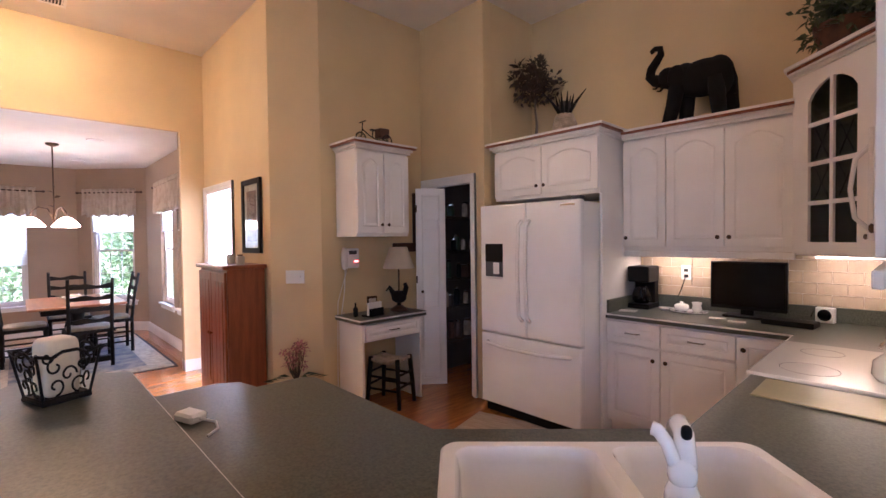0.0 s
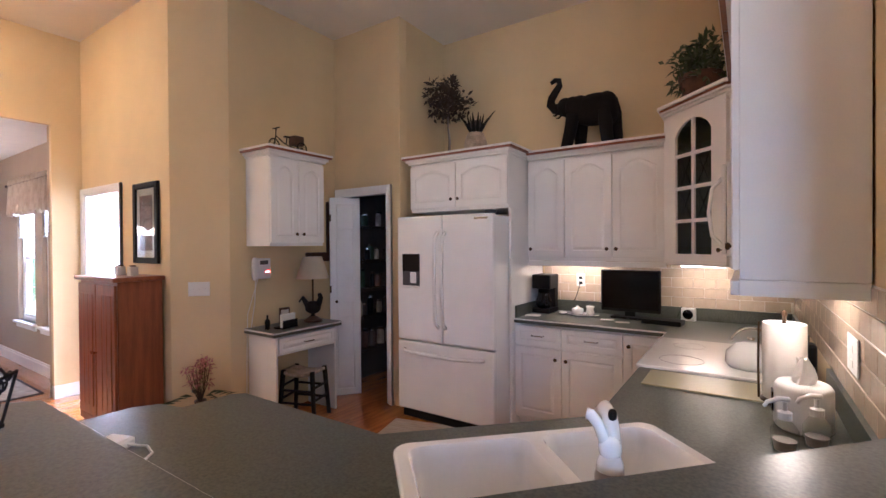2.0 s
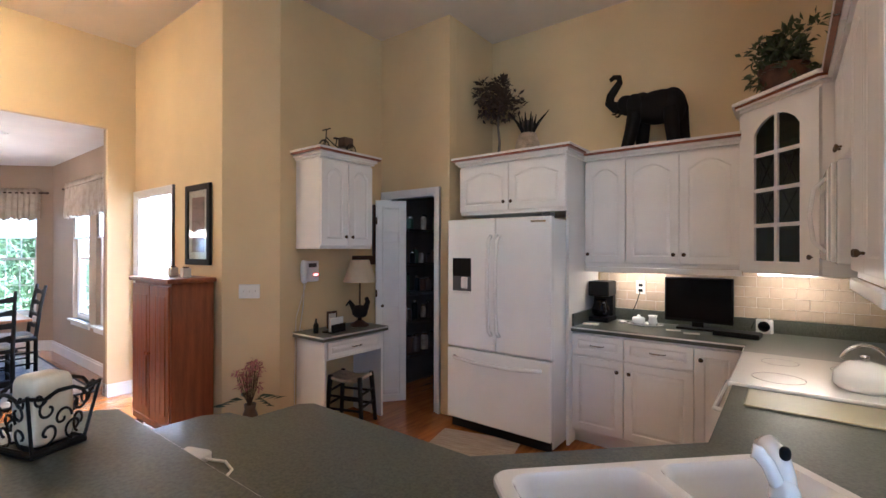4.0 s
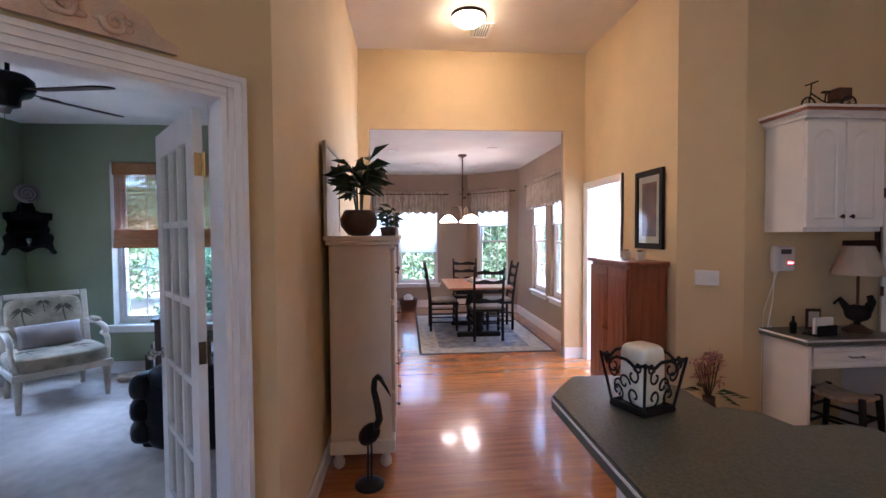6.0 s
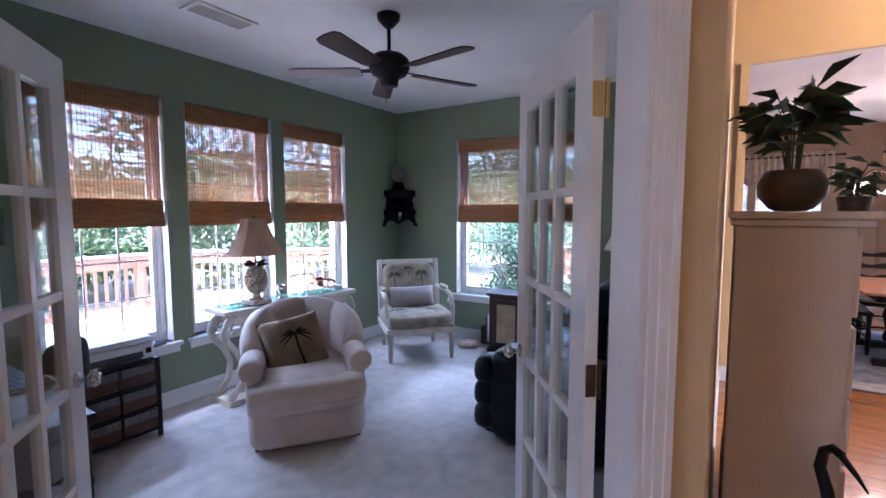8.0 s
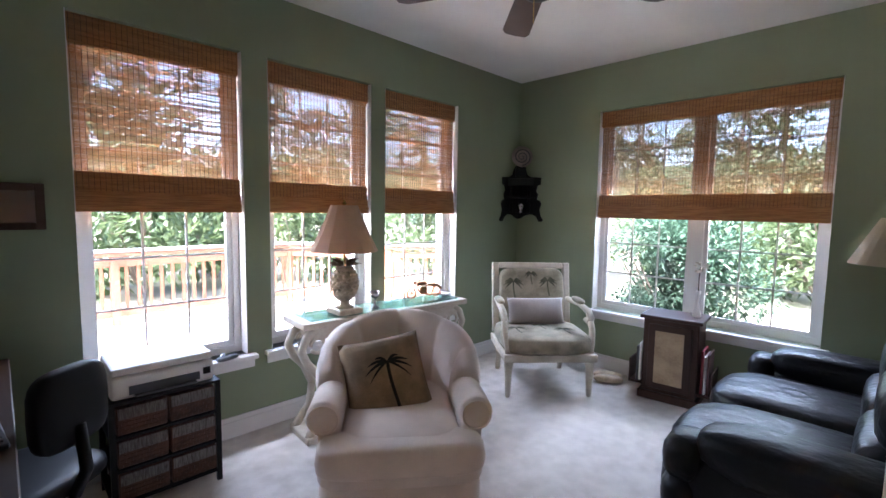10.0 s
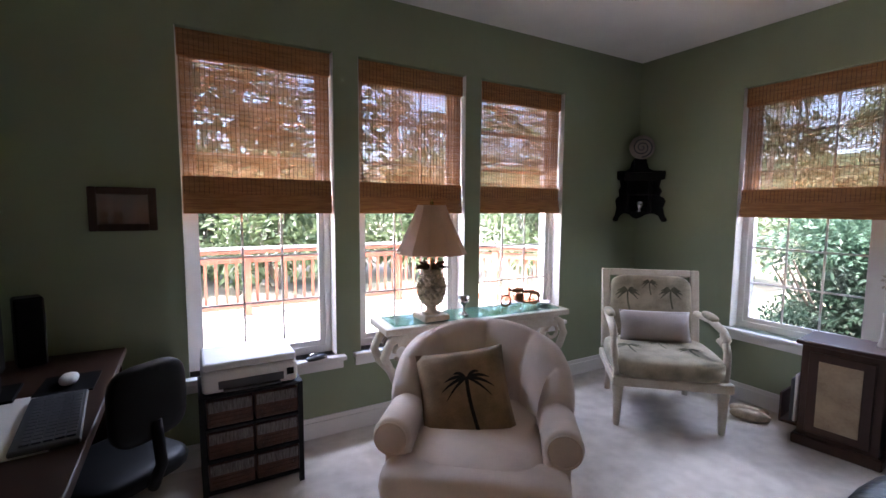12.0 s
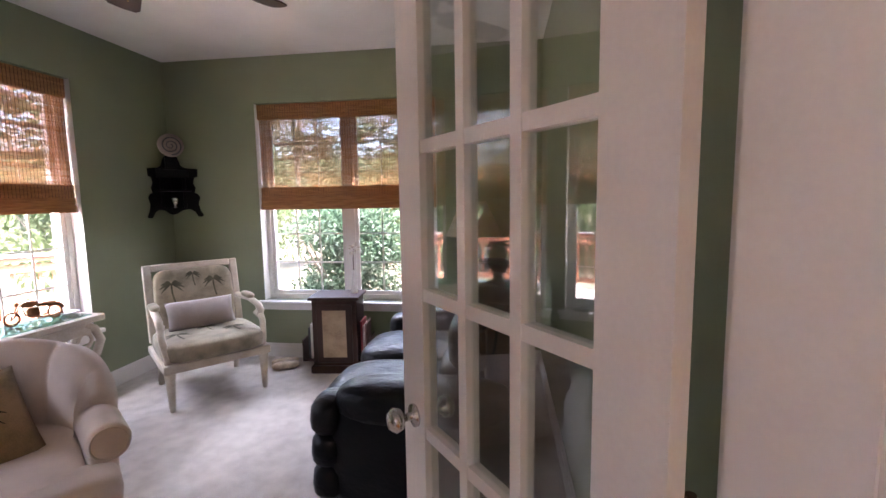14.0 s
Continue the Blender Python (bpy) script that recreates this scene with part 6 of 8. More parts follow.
# console table with glass top
cs = thing("console_table", "cream scroll legged console table with a glass top", "console table", (-3.20, -3.62, 0), -4)
part("top_frame", bx(-0.66, -0.15, 0.715, 0.66, 0.17, 0.755, 0.008, 2), CREAMWOOD, cs)
part("apron", bx(-0.58, -0.12, 0.64, 0.58, 0.14, 0.714), CREAMWOOD, cs)
g = part("glass_top", bx(-0.60, -0.115, 0.757, 0.60, 0.135, 0.765, 0.002), TEALGLASS, cs)
for sx in (-1, 1):
    for y in (-0.08, 0.12):
        pts = [(sx * 0.55, y, 0.70), (sx * 0.62, y, 0.66), (sx * 0.655, y, 0.58), (sx * 0.62, y, 0.50), (sx * 0.55, y, 0.42), (sx * 0.50, y, 0.30), (sx * 0.52, y, 0.16), (sx * 0.60, y, 0.06), (sx * 0.62, y, 0.02)]
        part("leg", tube(B(), pts, 0.026, 10), CREAMWOOD, cs, "carved scroll leg", smooth=True)
        part("scroll", tube(B(), arc(sx * 0.55, 0.60, 0.045, 0, 330, 14, y), 0.012, 8), CREAMWOOD, cs, smooth=True)
    part("foot_bar", bx(sx * 0.55 - 0.09, -0.12, 0, sx * 0.55 + 0.09, 0.16, 0.045, 0.01, 2), CREAMWOOD, cs)
part("stretcher", bx(-0.5, 0.0, 0.045, 0.5, 0.05, 0.085, 0.01), CREAMWOOD, cs)

pla = thing("pineapple_lamp", "table lamp with a carved pineapple base and linen shade", "lamp", (-2.86, -3.58, 0.7655), 0)
part("plinth", bx(-0.085, -0.085, 0, 0.085, 0.085, 0.035, 0.006), PINEAPPLE, pla)
part("foot", lathe(B(), [(0.06, 0.035), (0.035, 0.05), (0.03, 0.075), (0.05, 0.09)], 16), PINEAPPLE, pla, smooth=True)
fb_ = B()
for i in range(9):
    z = 0.11 + 0.022 * i
    r = 0.078 * math.sin(math.pi * (0.16 + 0.72 * i / 8)) ** 0.6
    for k in range(12):
        a = 2 * math.pi * (k + 0.5 * (i % 2)) / 12
        blob(fb_, (r * math.cos(a), r * math.sin(a), z), (0.019, 0.019, 0.016), 3, 1.0)
lathe(fb_, [(0.045, 0.085), (0.07, 0.12), (0.078, 0.19), (0.06, 0.27), (0.03, 0.30)], 16)
part("pineapple", fb_, PINEAPPLE, pla, "carved pineapple body", smooth=True)
lb = B()
g_ = random.Random(3)
for k in range(14):
    a = 2 * math.pi * k / 14
    leaf(lb, (0.02 * math.cos(a), 0.02 * math.sin(a), 0.30), (math.cos(a), math.sin(a), 1.0 if k % 2 else 0.35), 0.09, 0.03, g_, 0.6)
part("crown_leaf", lb, BRONZE, pla, "curled bronze leaves")
part("stem", tube(B(), [(0, 0, 0.28), (0, 0, 0.60)], 0.007, 8), BRASS, pla)
part("shade", lathe(B(), [(0.215, 0.40), (0.165, 0.50), (0.115, 0.61), (0.085, 0.69), (0.082, 0.688), (0.112, 0.608), (0.162, 0.498), (0.211, 0.402)], 12, cap=False), SHADEFAB, pla, "bell shaped linen shade")
part("finial", lathe(B(), [(0.006, 0.68), (0.014, 0.70), (0.006, 0.72), (0, 0.73)], 10), BRASS, pla, smooth=True)
gb = thing("goblet", "small silver goblet on the console table", "goblet", (-3.09, -3.57, 0.7655), 0)
part("goblet", lathe(B(), [(0.035, 0), (0.03, 0.006), (0.007, 0.02), (0.007, 0.06), (0.03, 0.08), (0.036, 0.115), (0.033, 0.115), (0.026, 0.085), (0, 0.075)], 16), STEEL, gb, smooth=True)
mc = thing("model_motorcycle", "small copper toned model motorcycle on the console", "model", (-3.58, -3.60, 0.7657), 170)
for x in (-0.12, 0.10):
    wh = part("wheel", tube(B(), [(x + 0.037 * math.cos(a), 0, 0.044 + 0.037 * math.sin(a)) for a in [2 * math.pi * i / 18 for i in range(18)]], 0.0065, 6, closed=True), COPPER, mc)
    sb = B()
    for k in range(5):
        a = math.pi * k / 5
        tube(sb, [(x - 0.034 * math.cos(a), 0, 0.044 - 0.034 * math.sin(a)), (x + 0.034 * math.cos(a), 0, 0.044 + 0.034 * math.sin(a))], 0.0014, 4)
    part("spokes", sb, STEEL, wh)
bm = B()
for y in (-0.011, 0.011):
    tube(bm, [(-0.12, y, 0.044), (-0.075, y, 0.125)], 0.0035, 6)
tube(bm, [(-0.05, -0.042, 0.150), (-0.068, -0.02, 0.142), (-0.073, 0, 0.128), (-0.068, 0.02, 0.142), (-0.05, 0.042, 0.150)], 0.0035, 6)
part("fork", bm, COPPER, mc, "raked fork with high handlebars", smooth=True)
part("headlight", blob(B(), (-0.092, 0, 0.122), (0.013, 0.013, 0.013), 6, 1), COPPER, mc, smooth=True)
part("fuel_tank", blob(B(), (-0.028, 0, 0.112), (0.045, 0.018, 0.019), 8, 0.9), COPPER, mc, smooth=True)
part("seat", blob(B(), (0.055, 0, 0.098), (0.055, 0.017, 0.012), 8, 0.8), COPPER, mc, smooth=True)
bm = blob(B(), (-0.015, 0, 0.062), (0.032, 0.02, 0.03), 7, 0.6)
tube(bm, [(-0.07, 0, 0.118), (-0.055, 0, 0.05), (-0.02, 0, 0.03), (0.10, 0, 0.044)], 0.004, 6)
part("engine", bm, COPPER, mc, smooth=True)
part("rear_fender", tube(B(), [(0.10 + 0.049 * math.cos(a), 0, 0.044 + 0.049 * math.sin(a)) for a in [0.25 + 2.1 * k / 8 for k in range(9)]], 0.008, 6), COPPER, mc, smooth=True)
part("exhaust_pipe", tube(B(), [(-0.03, -0.02, 0.045), (0.02, -0.024, 0.026), (0.13, -0.024, 0.03)], 0.005, 6, 0.008), COPPER, mc, smooth=True)
dish = thing("glass_dish", "small glass dish on the console table", "dish", (-3.76, -3.58, 0.7655), 0)
part("dish", lathe(B(), [(0.03, 0), (0.06, 0.015), (0.058, 0.02), (0.028, 0.006), (0, 0.006)], 16), PORCELAIN, dish, smooth=True)

# leather recliner sofa along the north wall
so = thing("leather_sofa", "black leather reclining loveseat with puffy arms", "sofa", (-3.93, -1.20, 0), 180)
so.scale = (0.86, 1.0, 0.94)
# local frame: faces +y in the world's -y, width along x
for i, x in enumerate((-0.36, 0.36)):
    part("seat_cushion", blob(B(), (x, 0.17, 0.43), (0.355, 0.42, 0.12), 12, 0.55), LEATHER, so, "puffy seat cushion", smooth=True)
    part("footrest", blob(B(), (x, 0.50, 0.26), (0.35, 0.10, 0.19), 10, 0.6), LEATHER, so, smooth=True)
    for k in range(3):
        part("back_cushion", blob(B(), (x, -0.18 - 0.05 * k, 0.58 + 0.205 * k), (0.35, 0.15, 0.13), 10, 0.55), LEATHER, so, "puffy back roll", smooth=True)
part("frame", bx(-0.84, -0.44, 0.04, 0.84, 0.48, 0.30, 0.03, 2), LEATHER, so)
part("back_shell", blob(B(), (0, -0.36, 0.55), (0.76, 0.10, 0.49), 12, 0.35), LEATHER, so, smooth=True)
for sx in (-1, 1):
    part("arm", blob(B(), (sx * 0.84, 0.0, 0.33), (0.14, 0.43, 0.29), 12, 0.45), LEATHER, so, smooth=True)
    part("arm_pad", blob(B(), (sx * 0.83, 0.0, 0.59), (0.165, 0.40, 0.10), 12, 0.6), LEATHER, so, "padded arm top", smooth=True)
    for k in range(3):
        part("front_roll", blob(B(), (sx * 0.84, 0.43, 0.20 + 0.16 * k), (0.145, 0.08, 0.095), 8, 0.7), LEATHER, so, smooth=True)

# end cabinet with books, vase
ec = thing("magazine_cabinet", "dark wood end cabinet with a cream painted door and side racks", "cabinet", (-4.985, -2.265, 0), 96)
ec.scale = (1.0, 1.0, 0.94)
part("body", bx(-0.19, -0.14, 0.06, 0.19, 0.15, 0.67, 0.005), DARKWOOD, ec)
part("top", bx(-0.215, -0.17, 0.67, 0.215, 0.17, 0.70, 0.008, 2), DARKWOOD, ec)
part("base", bx(-0.21, -0.165, 0, 0.21, 0.165, 0.07, 0.008), DARKWOOD, ec)
dd = part("door", bx(-0.15, -0.155, 0.10, 0.15, -0.141, 0.63, 0.004), DARKWOOD, ec)
part("door_panel", bx(-0.10, -0.160, 0.15, 0.10, -0.1555, 0.58, 0.002), AGEDPANEL, dd, "tan painted panel with a faint picture")
for sx in (-1, 1):
    part("rack", bx(sx * 0.20 - 0.008 * sx, -0.12, 0.10, sx * 0.29, 0.12, 0.12), DARKWOOD, ec)
    part("rack_front", bx(sx * 0.28, -0.12, 0.12, sx * 0.29, 0.12, 0.30), DARKWOOD, ec)
for i, (mt_, hh_, sx) in enumerate(((REDBOOK, 0.32, 1), (PAPER, 0.28, 1), (PICTUREDARK, 0.30, 1), (PAPER, 0.3, -1), (GREYPLASTIC, 0.27, -1))):
    mg = thing("magazine", "magazine standing in the side rack", "magazine", (0, 0, 0), 0, "magazines")
    mg.matrix_world = pose(-4.985, -2.265, 0, 0, 0, 96) @ pose(sx * (0.215 + 0.02 * (i % 3)), 0, 0.1135)
    part("cover", bx(-0.007, -0.10, 0, 0.007, 0.10, hh_), mt_, mg)
vs_ = thing("bud_vase", "slim white vase with a pale flower on the cabinet", "vase", (-5.03, -2.13, 0.6585), 0)
part("vase", lathe(B(), [(0.03, 0), (0.032, 0.01), (0.018, 0.06), (0.014, 0.16), (0.018, 0.2)], 14), PORCELAIN, vs_, smooth=True)
part("flower_stem", tube(B(), [(0, 0, 0.15), (0.005, 0.0, 0.30), (0.0, 0.005, 0.38)], 0.004, 6), DRYLEAF, vs_)
fb = B()
clump(fb, (0, 0.005, 0.38), 0.035, 24, 0.04, random.Random(2))
part("flower", fb, PICTUREPALE, vs_)

def floor_lamp(at):
    t = thing("floor_lamp", "dark floor lamp with a cream pleated shade", "lamp", at)
    part("base", lathe(B(), [(0.14, 0), (0.14, 0.015), (0.05, 0.04), (0.02, 0.07)], 24), BLACKMETAL, t, smooth=True)
    part("pole", lathe(B(), [(0.014, 0.05), (0.014, 0.5), (0.02, 0.52), (0.014, 0.56), (0.014, 1.0), (0.03, 1.04), (0.036, 1.10), (0.018, 1.16), (0.008, 1.2), (0.008, 1.30)], 12), BLACKMETAL, t, smooth=True)
    part("shade", lathe(B(), [(0.23, 1.16), (0.10, 1.43), (0.097, 1.43), (0.226, 1.162)], 28, cap=False), CREAMSHADE, t, "cream coolie shade")
    return t


floor_lamp((-4.95, -1.08, 0))

# corner shelf with its clock face
ck = thing("corner_shelf", "black carved corner wall shelf with a small plate", "shelf", (-5.197, -3.937, 1.33), 45)
for z, r in ((0.07, 0.20), (0.235, 0.22), (0.43, 0.20)):
    pts = [(0, 0)] + [(r * math.cos(radians(-45 + 90 * i / 10)), r * math.sin(radians(-45 + 90 * i / 10))) for i in range(11)]
    part("shelf", prism(B(), pts, z, z + 0.016), BLACKWOOD, ck)
for a, rot in ((-45, 1), (45, -1)):
    outer = [(0.30, 0.0), (0.315, 0.015), (0.285, 0.06), (0.27, 0.12), (0.29, 0.18), (0.27, 0.21), (0.235, 0.225), (0.25, 0.27), (0.225, 0.31), (0.24, 0.36), (0.275, 0.37), (0.28, 0.44), (0.24, 0.445), (0.16, 0.45), (0.11, 0.475), (0.09, 0.53), (0.05, 0.57)]
    inner = [(0.27, 0.0), (0.235, 0.05), (0.18, 0.075), (0.10, 0.06), (0.045, 0.03), (0.0, 0.02)]
    poly = [(0.0, 0.60)] + inner[::-1] + outer
    bm = prism(B(), poly, 0.0, 0.014)
    bmesh.ops.transform(bm, matrix=pose(0, 0, 0, 0, 0, a) @ pose(0, 0, 0, 90, 0, 0) @ Matrix.Translation((0, 0, -0.014 if a < 0 else 0.0)), verts=bm.verts[:])
    bmesh.ops.recalc_face_normals(bm, faces=bm.faces[:])
    part("side_panel", bm, BLACKWOOD, ck, "fretwork side panel")
for k, (z0_, z1_, r) in enumerate(((0.086, 0.235, 0.16), (0.251, 0.43, 0.16))):
    for a in (-34, 34):
        part("fret_post", lathe(B(), [(0.012, z0_), (0.02, z0_ + 0.03), (0.009, z0_ + 0.06), (0.018, (z0_ + z1_) / 2), (0.009, z1_ - 0.05), (0.014, z1_)], 10, pose(r * math.cos(radians(a)), r * math.sin(radians(a)), 0)), BLACKWOOD, ck, smooth=True)
part("apron", bx(0.15, -0.13, 0.36, 0.165, 0.13, 0.43, 0.004), BLACKWOOD, ck)
part("plate_stand", bx(0.08, -0.05, 0.446, 0.15, 0.05, 0.55, 0.006), BLACKWOOD, ck)
plt = thing("wall_plate", "pale round plate with a dark swirl on the corner shelf", "plate", (0, 0, 0), 0)
plt.matrix_world = pose(-5.08, -3.82, 1.975, 0, 82, 45)
pp_ = part("plate", lathe(B(), [(0.03, 0), (0.06, 0.004), (0.105, 0.014), (0.105, 0.018), (0.055, 0.009), (0, 0.006)], 30), SATIN, plt, smooth=True)
part("painted_spiral", tube(B(), [(0.088 * (1 - k / 52) * math.cos(k * 0.33), 0.088 * (1 - k / 52) * math.sin(k * 0.33), 0.018 - 0.010 * min(1.0, k / 26)) for k in range(48)], 0.0065, 6, 0.003), GREYPLASTIC, pp_, "dark swirl on the plate")
cup = thing("silver_cup", "small silver cup on the corner shelf", "cup", (-5.07, -3.81, 1.6705 - 0.175), 0)
cup.location.z = 1.33 + 0.0865
part("cup", lathe(B(), [(0.025, 0), (0.012, 0.02), (0.035, 0.05), (0.038, 0.09), (0.034, 0.09), (0, 0.04)], 14), STEEL, cup, smooth=True)
picture("small_picture", "small brown framed print on the green wall", (-1.175, -3.94, 1.315), 180, 0.28, 0.215, 0.035, 0.0, DARKWOOD)

# ceiling fan
fn = thing("ceiling_fan", "black ceiling fan with five dark wooden blades", "fan", (-2.90, -2.20, ST_H - 0.0), 0)
part("canopy", lathe(B(), [(0.075, -0.001), (0.07, -0.03), (0.03, -0.075), (0.014, -0.08)], 20), BLACKMETAL, fn, smooth=True)
part("downrod", tube(B(), [(0, 0, -0.07), (0, 0, -0.25)], 0.012, 10), BLACKMETAL, fn)
part("motor", lathe(B(), [(0.02, -0.235), (0.09, -0.245), (0.125, -0.275), (0.13, -0.325), (0.11, -0.365), (0.06, -0.39), (0.055, -0.435), (0.03, -0.445), (0, -0.445)], 28), BLACKMETAL, fn, smooth=True)
part("pull_chain", tube(B(), [(0.03, 0.0, -0.44), (0.03, 0, -0.55)], 0.002, 5), BRASS, fn)
for k in range(5):
    a = 72 * k + 9
    m_ = pose(0, 0, -0.345, 0, 0, a) @ pose(0, 0, 0, 11, 0, 0)
    bl = part("blade", prism(B(), [(0.18, -0.05), (0.22, -0.06), (0.60, -0.072), (0.64, -0.055), (0.65, 0), (0.64, 0.055), (0.60, 0.072), (0.22, 0.06), (0.18, 0.05)], -0.004, 0.004), DARKWOOD, fn, "dark wood blade")
    bl.matrix_local = m_
    part("blade_iron", bx(0.08, -0.02, 0.005, 0.26, 0.02, 0.011, 0.002), BLACKMETAL, bl)

# computer desk along the east side
ds_ = thing("computer_desk", "dark reddish wood computer desk", "desk", (-1.30, -3.60, 0), 0)
part("top", bx(0.0, -0.26, 0.715, 0.70, 1.25, 0.745, 0.004), DARKWOOD, ds_)
part("side_panel", bx(0.02, -0.25, 0, 0.66, -0.23, 0.714), DARKWOOD, ds_)
part("side_panel", bx(0.02, 1.21, 0, 0.66, 1.23, 0.714), DARKWOOD, ds_)
part("back_panel", bx(0.62, -0.22, 0.2, 0.64, 1.20, 0.714), DARKWOOD, ds_)
part("keyboard_tray", bx(0.02, 0.1, 0.655, 0.40, 1.0, 0.67), DARKWOOD, ds_)
part("drawer_pedestal", bx(0.03, -0.225, 0.0, 0.55, 0.12, 0.65), DARKWOOD, ds_)
kb = thing("keyboard", "grey computer keyboard on white papers", "keyboard", (-1.185, -3.03, 0.7485), 6)
part("body", bx(-0.08, -0.22, 0, 0.08, 0.22, 0.016, 0.004), GREYPLASTIC, kb)
kk = B()
for i in range(5):
    for j in range(15):
        box(kk, -0.068 + 0.026 * i, -0.205 + 0.0272 * j, 0.0165, -0.047 + 0.026 * i, -0.183 + 0.0272 * j, 0.022)
part("key_field", kk, GREYPLASTIC, kb)
pp = thing("papers", "white papers spread on the desk", "paper", (-1.10, -3.04, 0.7455), 4)
part("sheet", bx(-0.10, -0.27, 0, 0.20, 0.24, 0.0025), PAPER, pp)
ms = thing("mouse", "white computer mouse on a dark pad", "mouse", (-1.16, -3.40, 0.7455), 0)
part("pad", bx(-0.09, -0.11, 0, 0.09, 0.11, 0.004), BLACKPLASTIC, ms)
part("mouse", blob(B(), (0, 0, 0.021), (0.03, 0.055, 0.018), 8, 0.8), WHITEPLASTIC, ms, smooth=True)
mn = thing("monitor", "black flat computer monitor on the desk", "monitor", (-0.93, -3.36, 0.7455), 95)
part("panel", bx(-0.26, -0.02, 0.03, 0.26, 0.015, 0.37, 0.006), BLACKPLASTIC, mn)
part("screen", bx(-0.245, -0.0225, 0.05, 0.245, -0.0205, 0.355), SCREEN, mn, "dark screen")
part("stand", bx(-0.10, -0.06, 0, 0.10, 0.09, 0.012, 0.004), BLACKPLASTIC, mn)
part("neck", bx(-0.03, 0.016, 0.012, 0.03, 0.04, 0.14), BLACKPLASTIC, mn)
pc = thing("speaker", "small black desktop speaker", "speaker", (-0.97, -3.76, 0.7455), 20)
part("cabinet", bx(-0.05, -0.05, 0, 0.05, 0.05, 0.30, 0.008), BLACKPLASTIC, pc)
part("cone", lathe(B(), [(0.035, 0), (0.03, 0.004), (0.01, 0.001), (0, 0.003)], 16, pose(-0.0505, 0, 0.2, 0, -90, 0)), GREYPLASTIC, pc)

# black desk chair
oc = thing("desk_chair", "black mesh backed desk chair", "chair", (-1.33, -3.20, 0), 40)
part("backrest", blob(B(), (0, 0.17, 0.745), (0.14, 0.035, 0.14), 12, 0.5), BLACKPLASTIC, oc, smooth=True)
part("spine", tube(B(), [(0, 0.20, 0.68), (0, 0.22, 0.52), (0, 0.17, 0.42)], 0.02, 8), BLACKPLASTIC, oc, smooth=True)
part("seat", blob(B(), (0, -0.04, 0.45), (0.21, 0.21, 0.04), 10, 0.5), BLACKPLASTIC, oc, smooth=True)
part("column", tube(B(), [(0, -0.04, 0.10), (0, -0.04, 0.42)], 0.025, 10), BLACKPLASTIC, oc)
for k in range(5):
    a = 2 * math.pi * k / 5
    lg = part("leg", tube(B(), [(0, -0.04, 0.11), (0.25 * math.cos(a), -0.04 + 0.25 * math.sin(a), 0.07)], 0.018, 8), BLACKPLASTIC, oc)
    part("castor", blob(B(), (0.25 * math.cos(a), -0.04 + 0.25 * math.sin(a), 0.03), (0.025, 0.025, 0.03), 6, 0.9), BLACKPLASTIC, lg, smooth=True)

# wicker drawer unit and printer
wk = thing("basket_chest", "black framed chest with six woven basket drawers", "drawer unit", (-1.612, -3.835, 0), 0)
wk.scale = (1.0, 1.0, 0.875)
# front faces +y
for x in (0.0, -0.45):
    for y in (0.0, 0.30):
        part("post", bx(x - 0.012, y - 0.012, 0, x + 0.012, y + 0.012, 0.6045), BLACKMETAL, wk)
for z in (0.06, 0.24, 0.42, 0.605):
    part("shelf", bx(-0.462, -0.012, z, 0.012, 0.312, z + 0.014), BLACKMETAL, wk)
for i in range(3):
    for j in range(2):
        x1 = -0.018 - 0.215 * j
        dr = part("basket_drawer", bx(x1 - 0.205, 0.01, 0.078 + 0.18 * i, x1, 0.305, 0.225 + 0.18 * i, 0.006), WICKER, wk, "woven basket drawer")
        wv = B()
        for r_ in range(6):
            for c_ in range(7):
                off = 0.5 * (r_ % 2)
                xx = x1 - 0.195 + 0.026 * (c_ + off)
                if xx + 0.02 < x1 - 0.005:
                    box(wv, xx, 0.3055, 0.086 + 0.18 * i + 0.0225 * r_, xx + 0.021, 0.3095, 0.104 + 0.18 * i + 0.0225 * r_)
        part("weave", wv, WICKER, dr)
        part("cloth_lining", bx(x1 - 0.20, 0.3055, 0.165 + 0.18 * i, x1 - 0.005, 0.312, 0.226 + 0.18 * i, 0.002), FRINGE, dr, "grey fringed cloth lining fold")
pr = thing("printer", "white flatbed printer on the drawer unit", "printer", (-1.835, -3.715, 0.5425), 0)
part("body", bx(-0.22, -0.15, 0, 0.22, 0.17, 0.11, 0.02, 3), WHITEPLASTIC, pr)
part("lid", bx(-0.215, -0.145, 0.112, 0.215, 0.165, 0.15, 0.012, 2), WHITEPLASTIC, pr)
part("paper_slot", bx(-0.15, 0.1705, 0.02, 0.15, 0.1735, 0.06), GREYPLASTIC, pr)
part("paper_tray", bx(-0.13, 0.172, 0.012, 0.13, 0.20, 0.02), GREYPLASTIC, pr)
part("button_panel", bx(-0.20, 0.1705, 0.04, -0.165, 0.173, 0.075), SCREEN, pr)
ws = thing("sill_gadget", "small grey gadget lying on the window sill", "gadget", (-2.24, -3.90, 0.5105), 15)
part("body", blob(B(), (0, 0, 0.015), (0.07, 0.03, 0.015), 6, 0.7), GREYPLASTIC, ws, smooth=True)
part("clip", tube(B(), arc(0.02, 0.02, 0.025, 0, 180, 8), 0.005, 6), STEEL, ws)
sl_ = thing("house_slippers", "pair of tan slippers on the carpet", "shoe", (-4.98, -2.78, 0.0), 30)
for k in (0, 1):
    part("slipper", blob(B(), (0.10 * k, 0, 0.035), (0.045, 0.12, 0.035), 8, 0.8), PINEAPPLE, sl_, smooth=True)
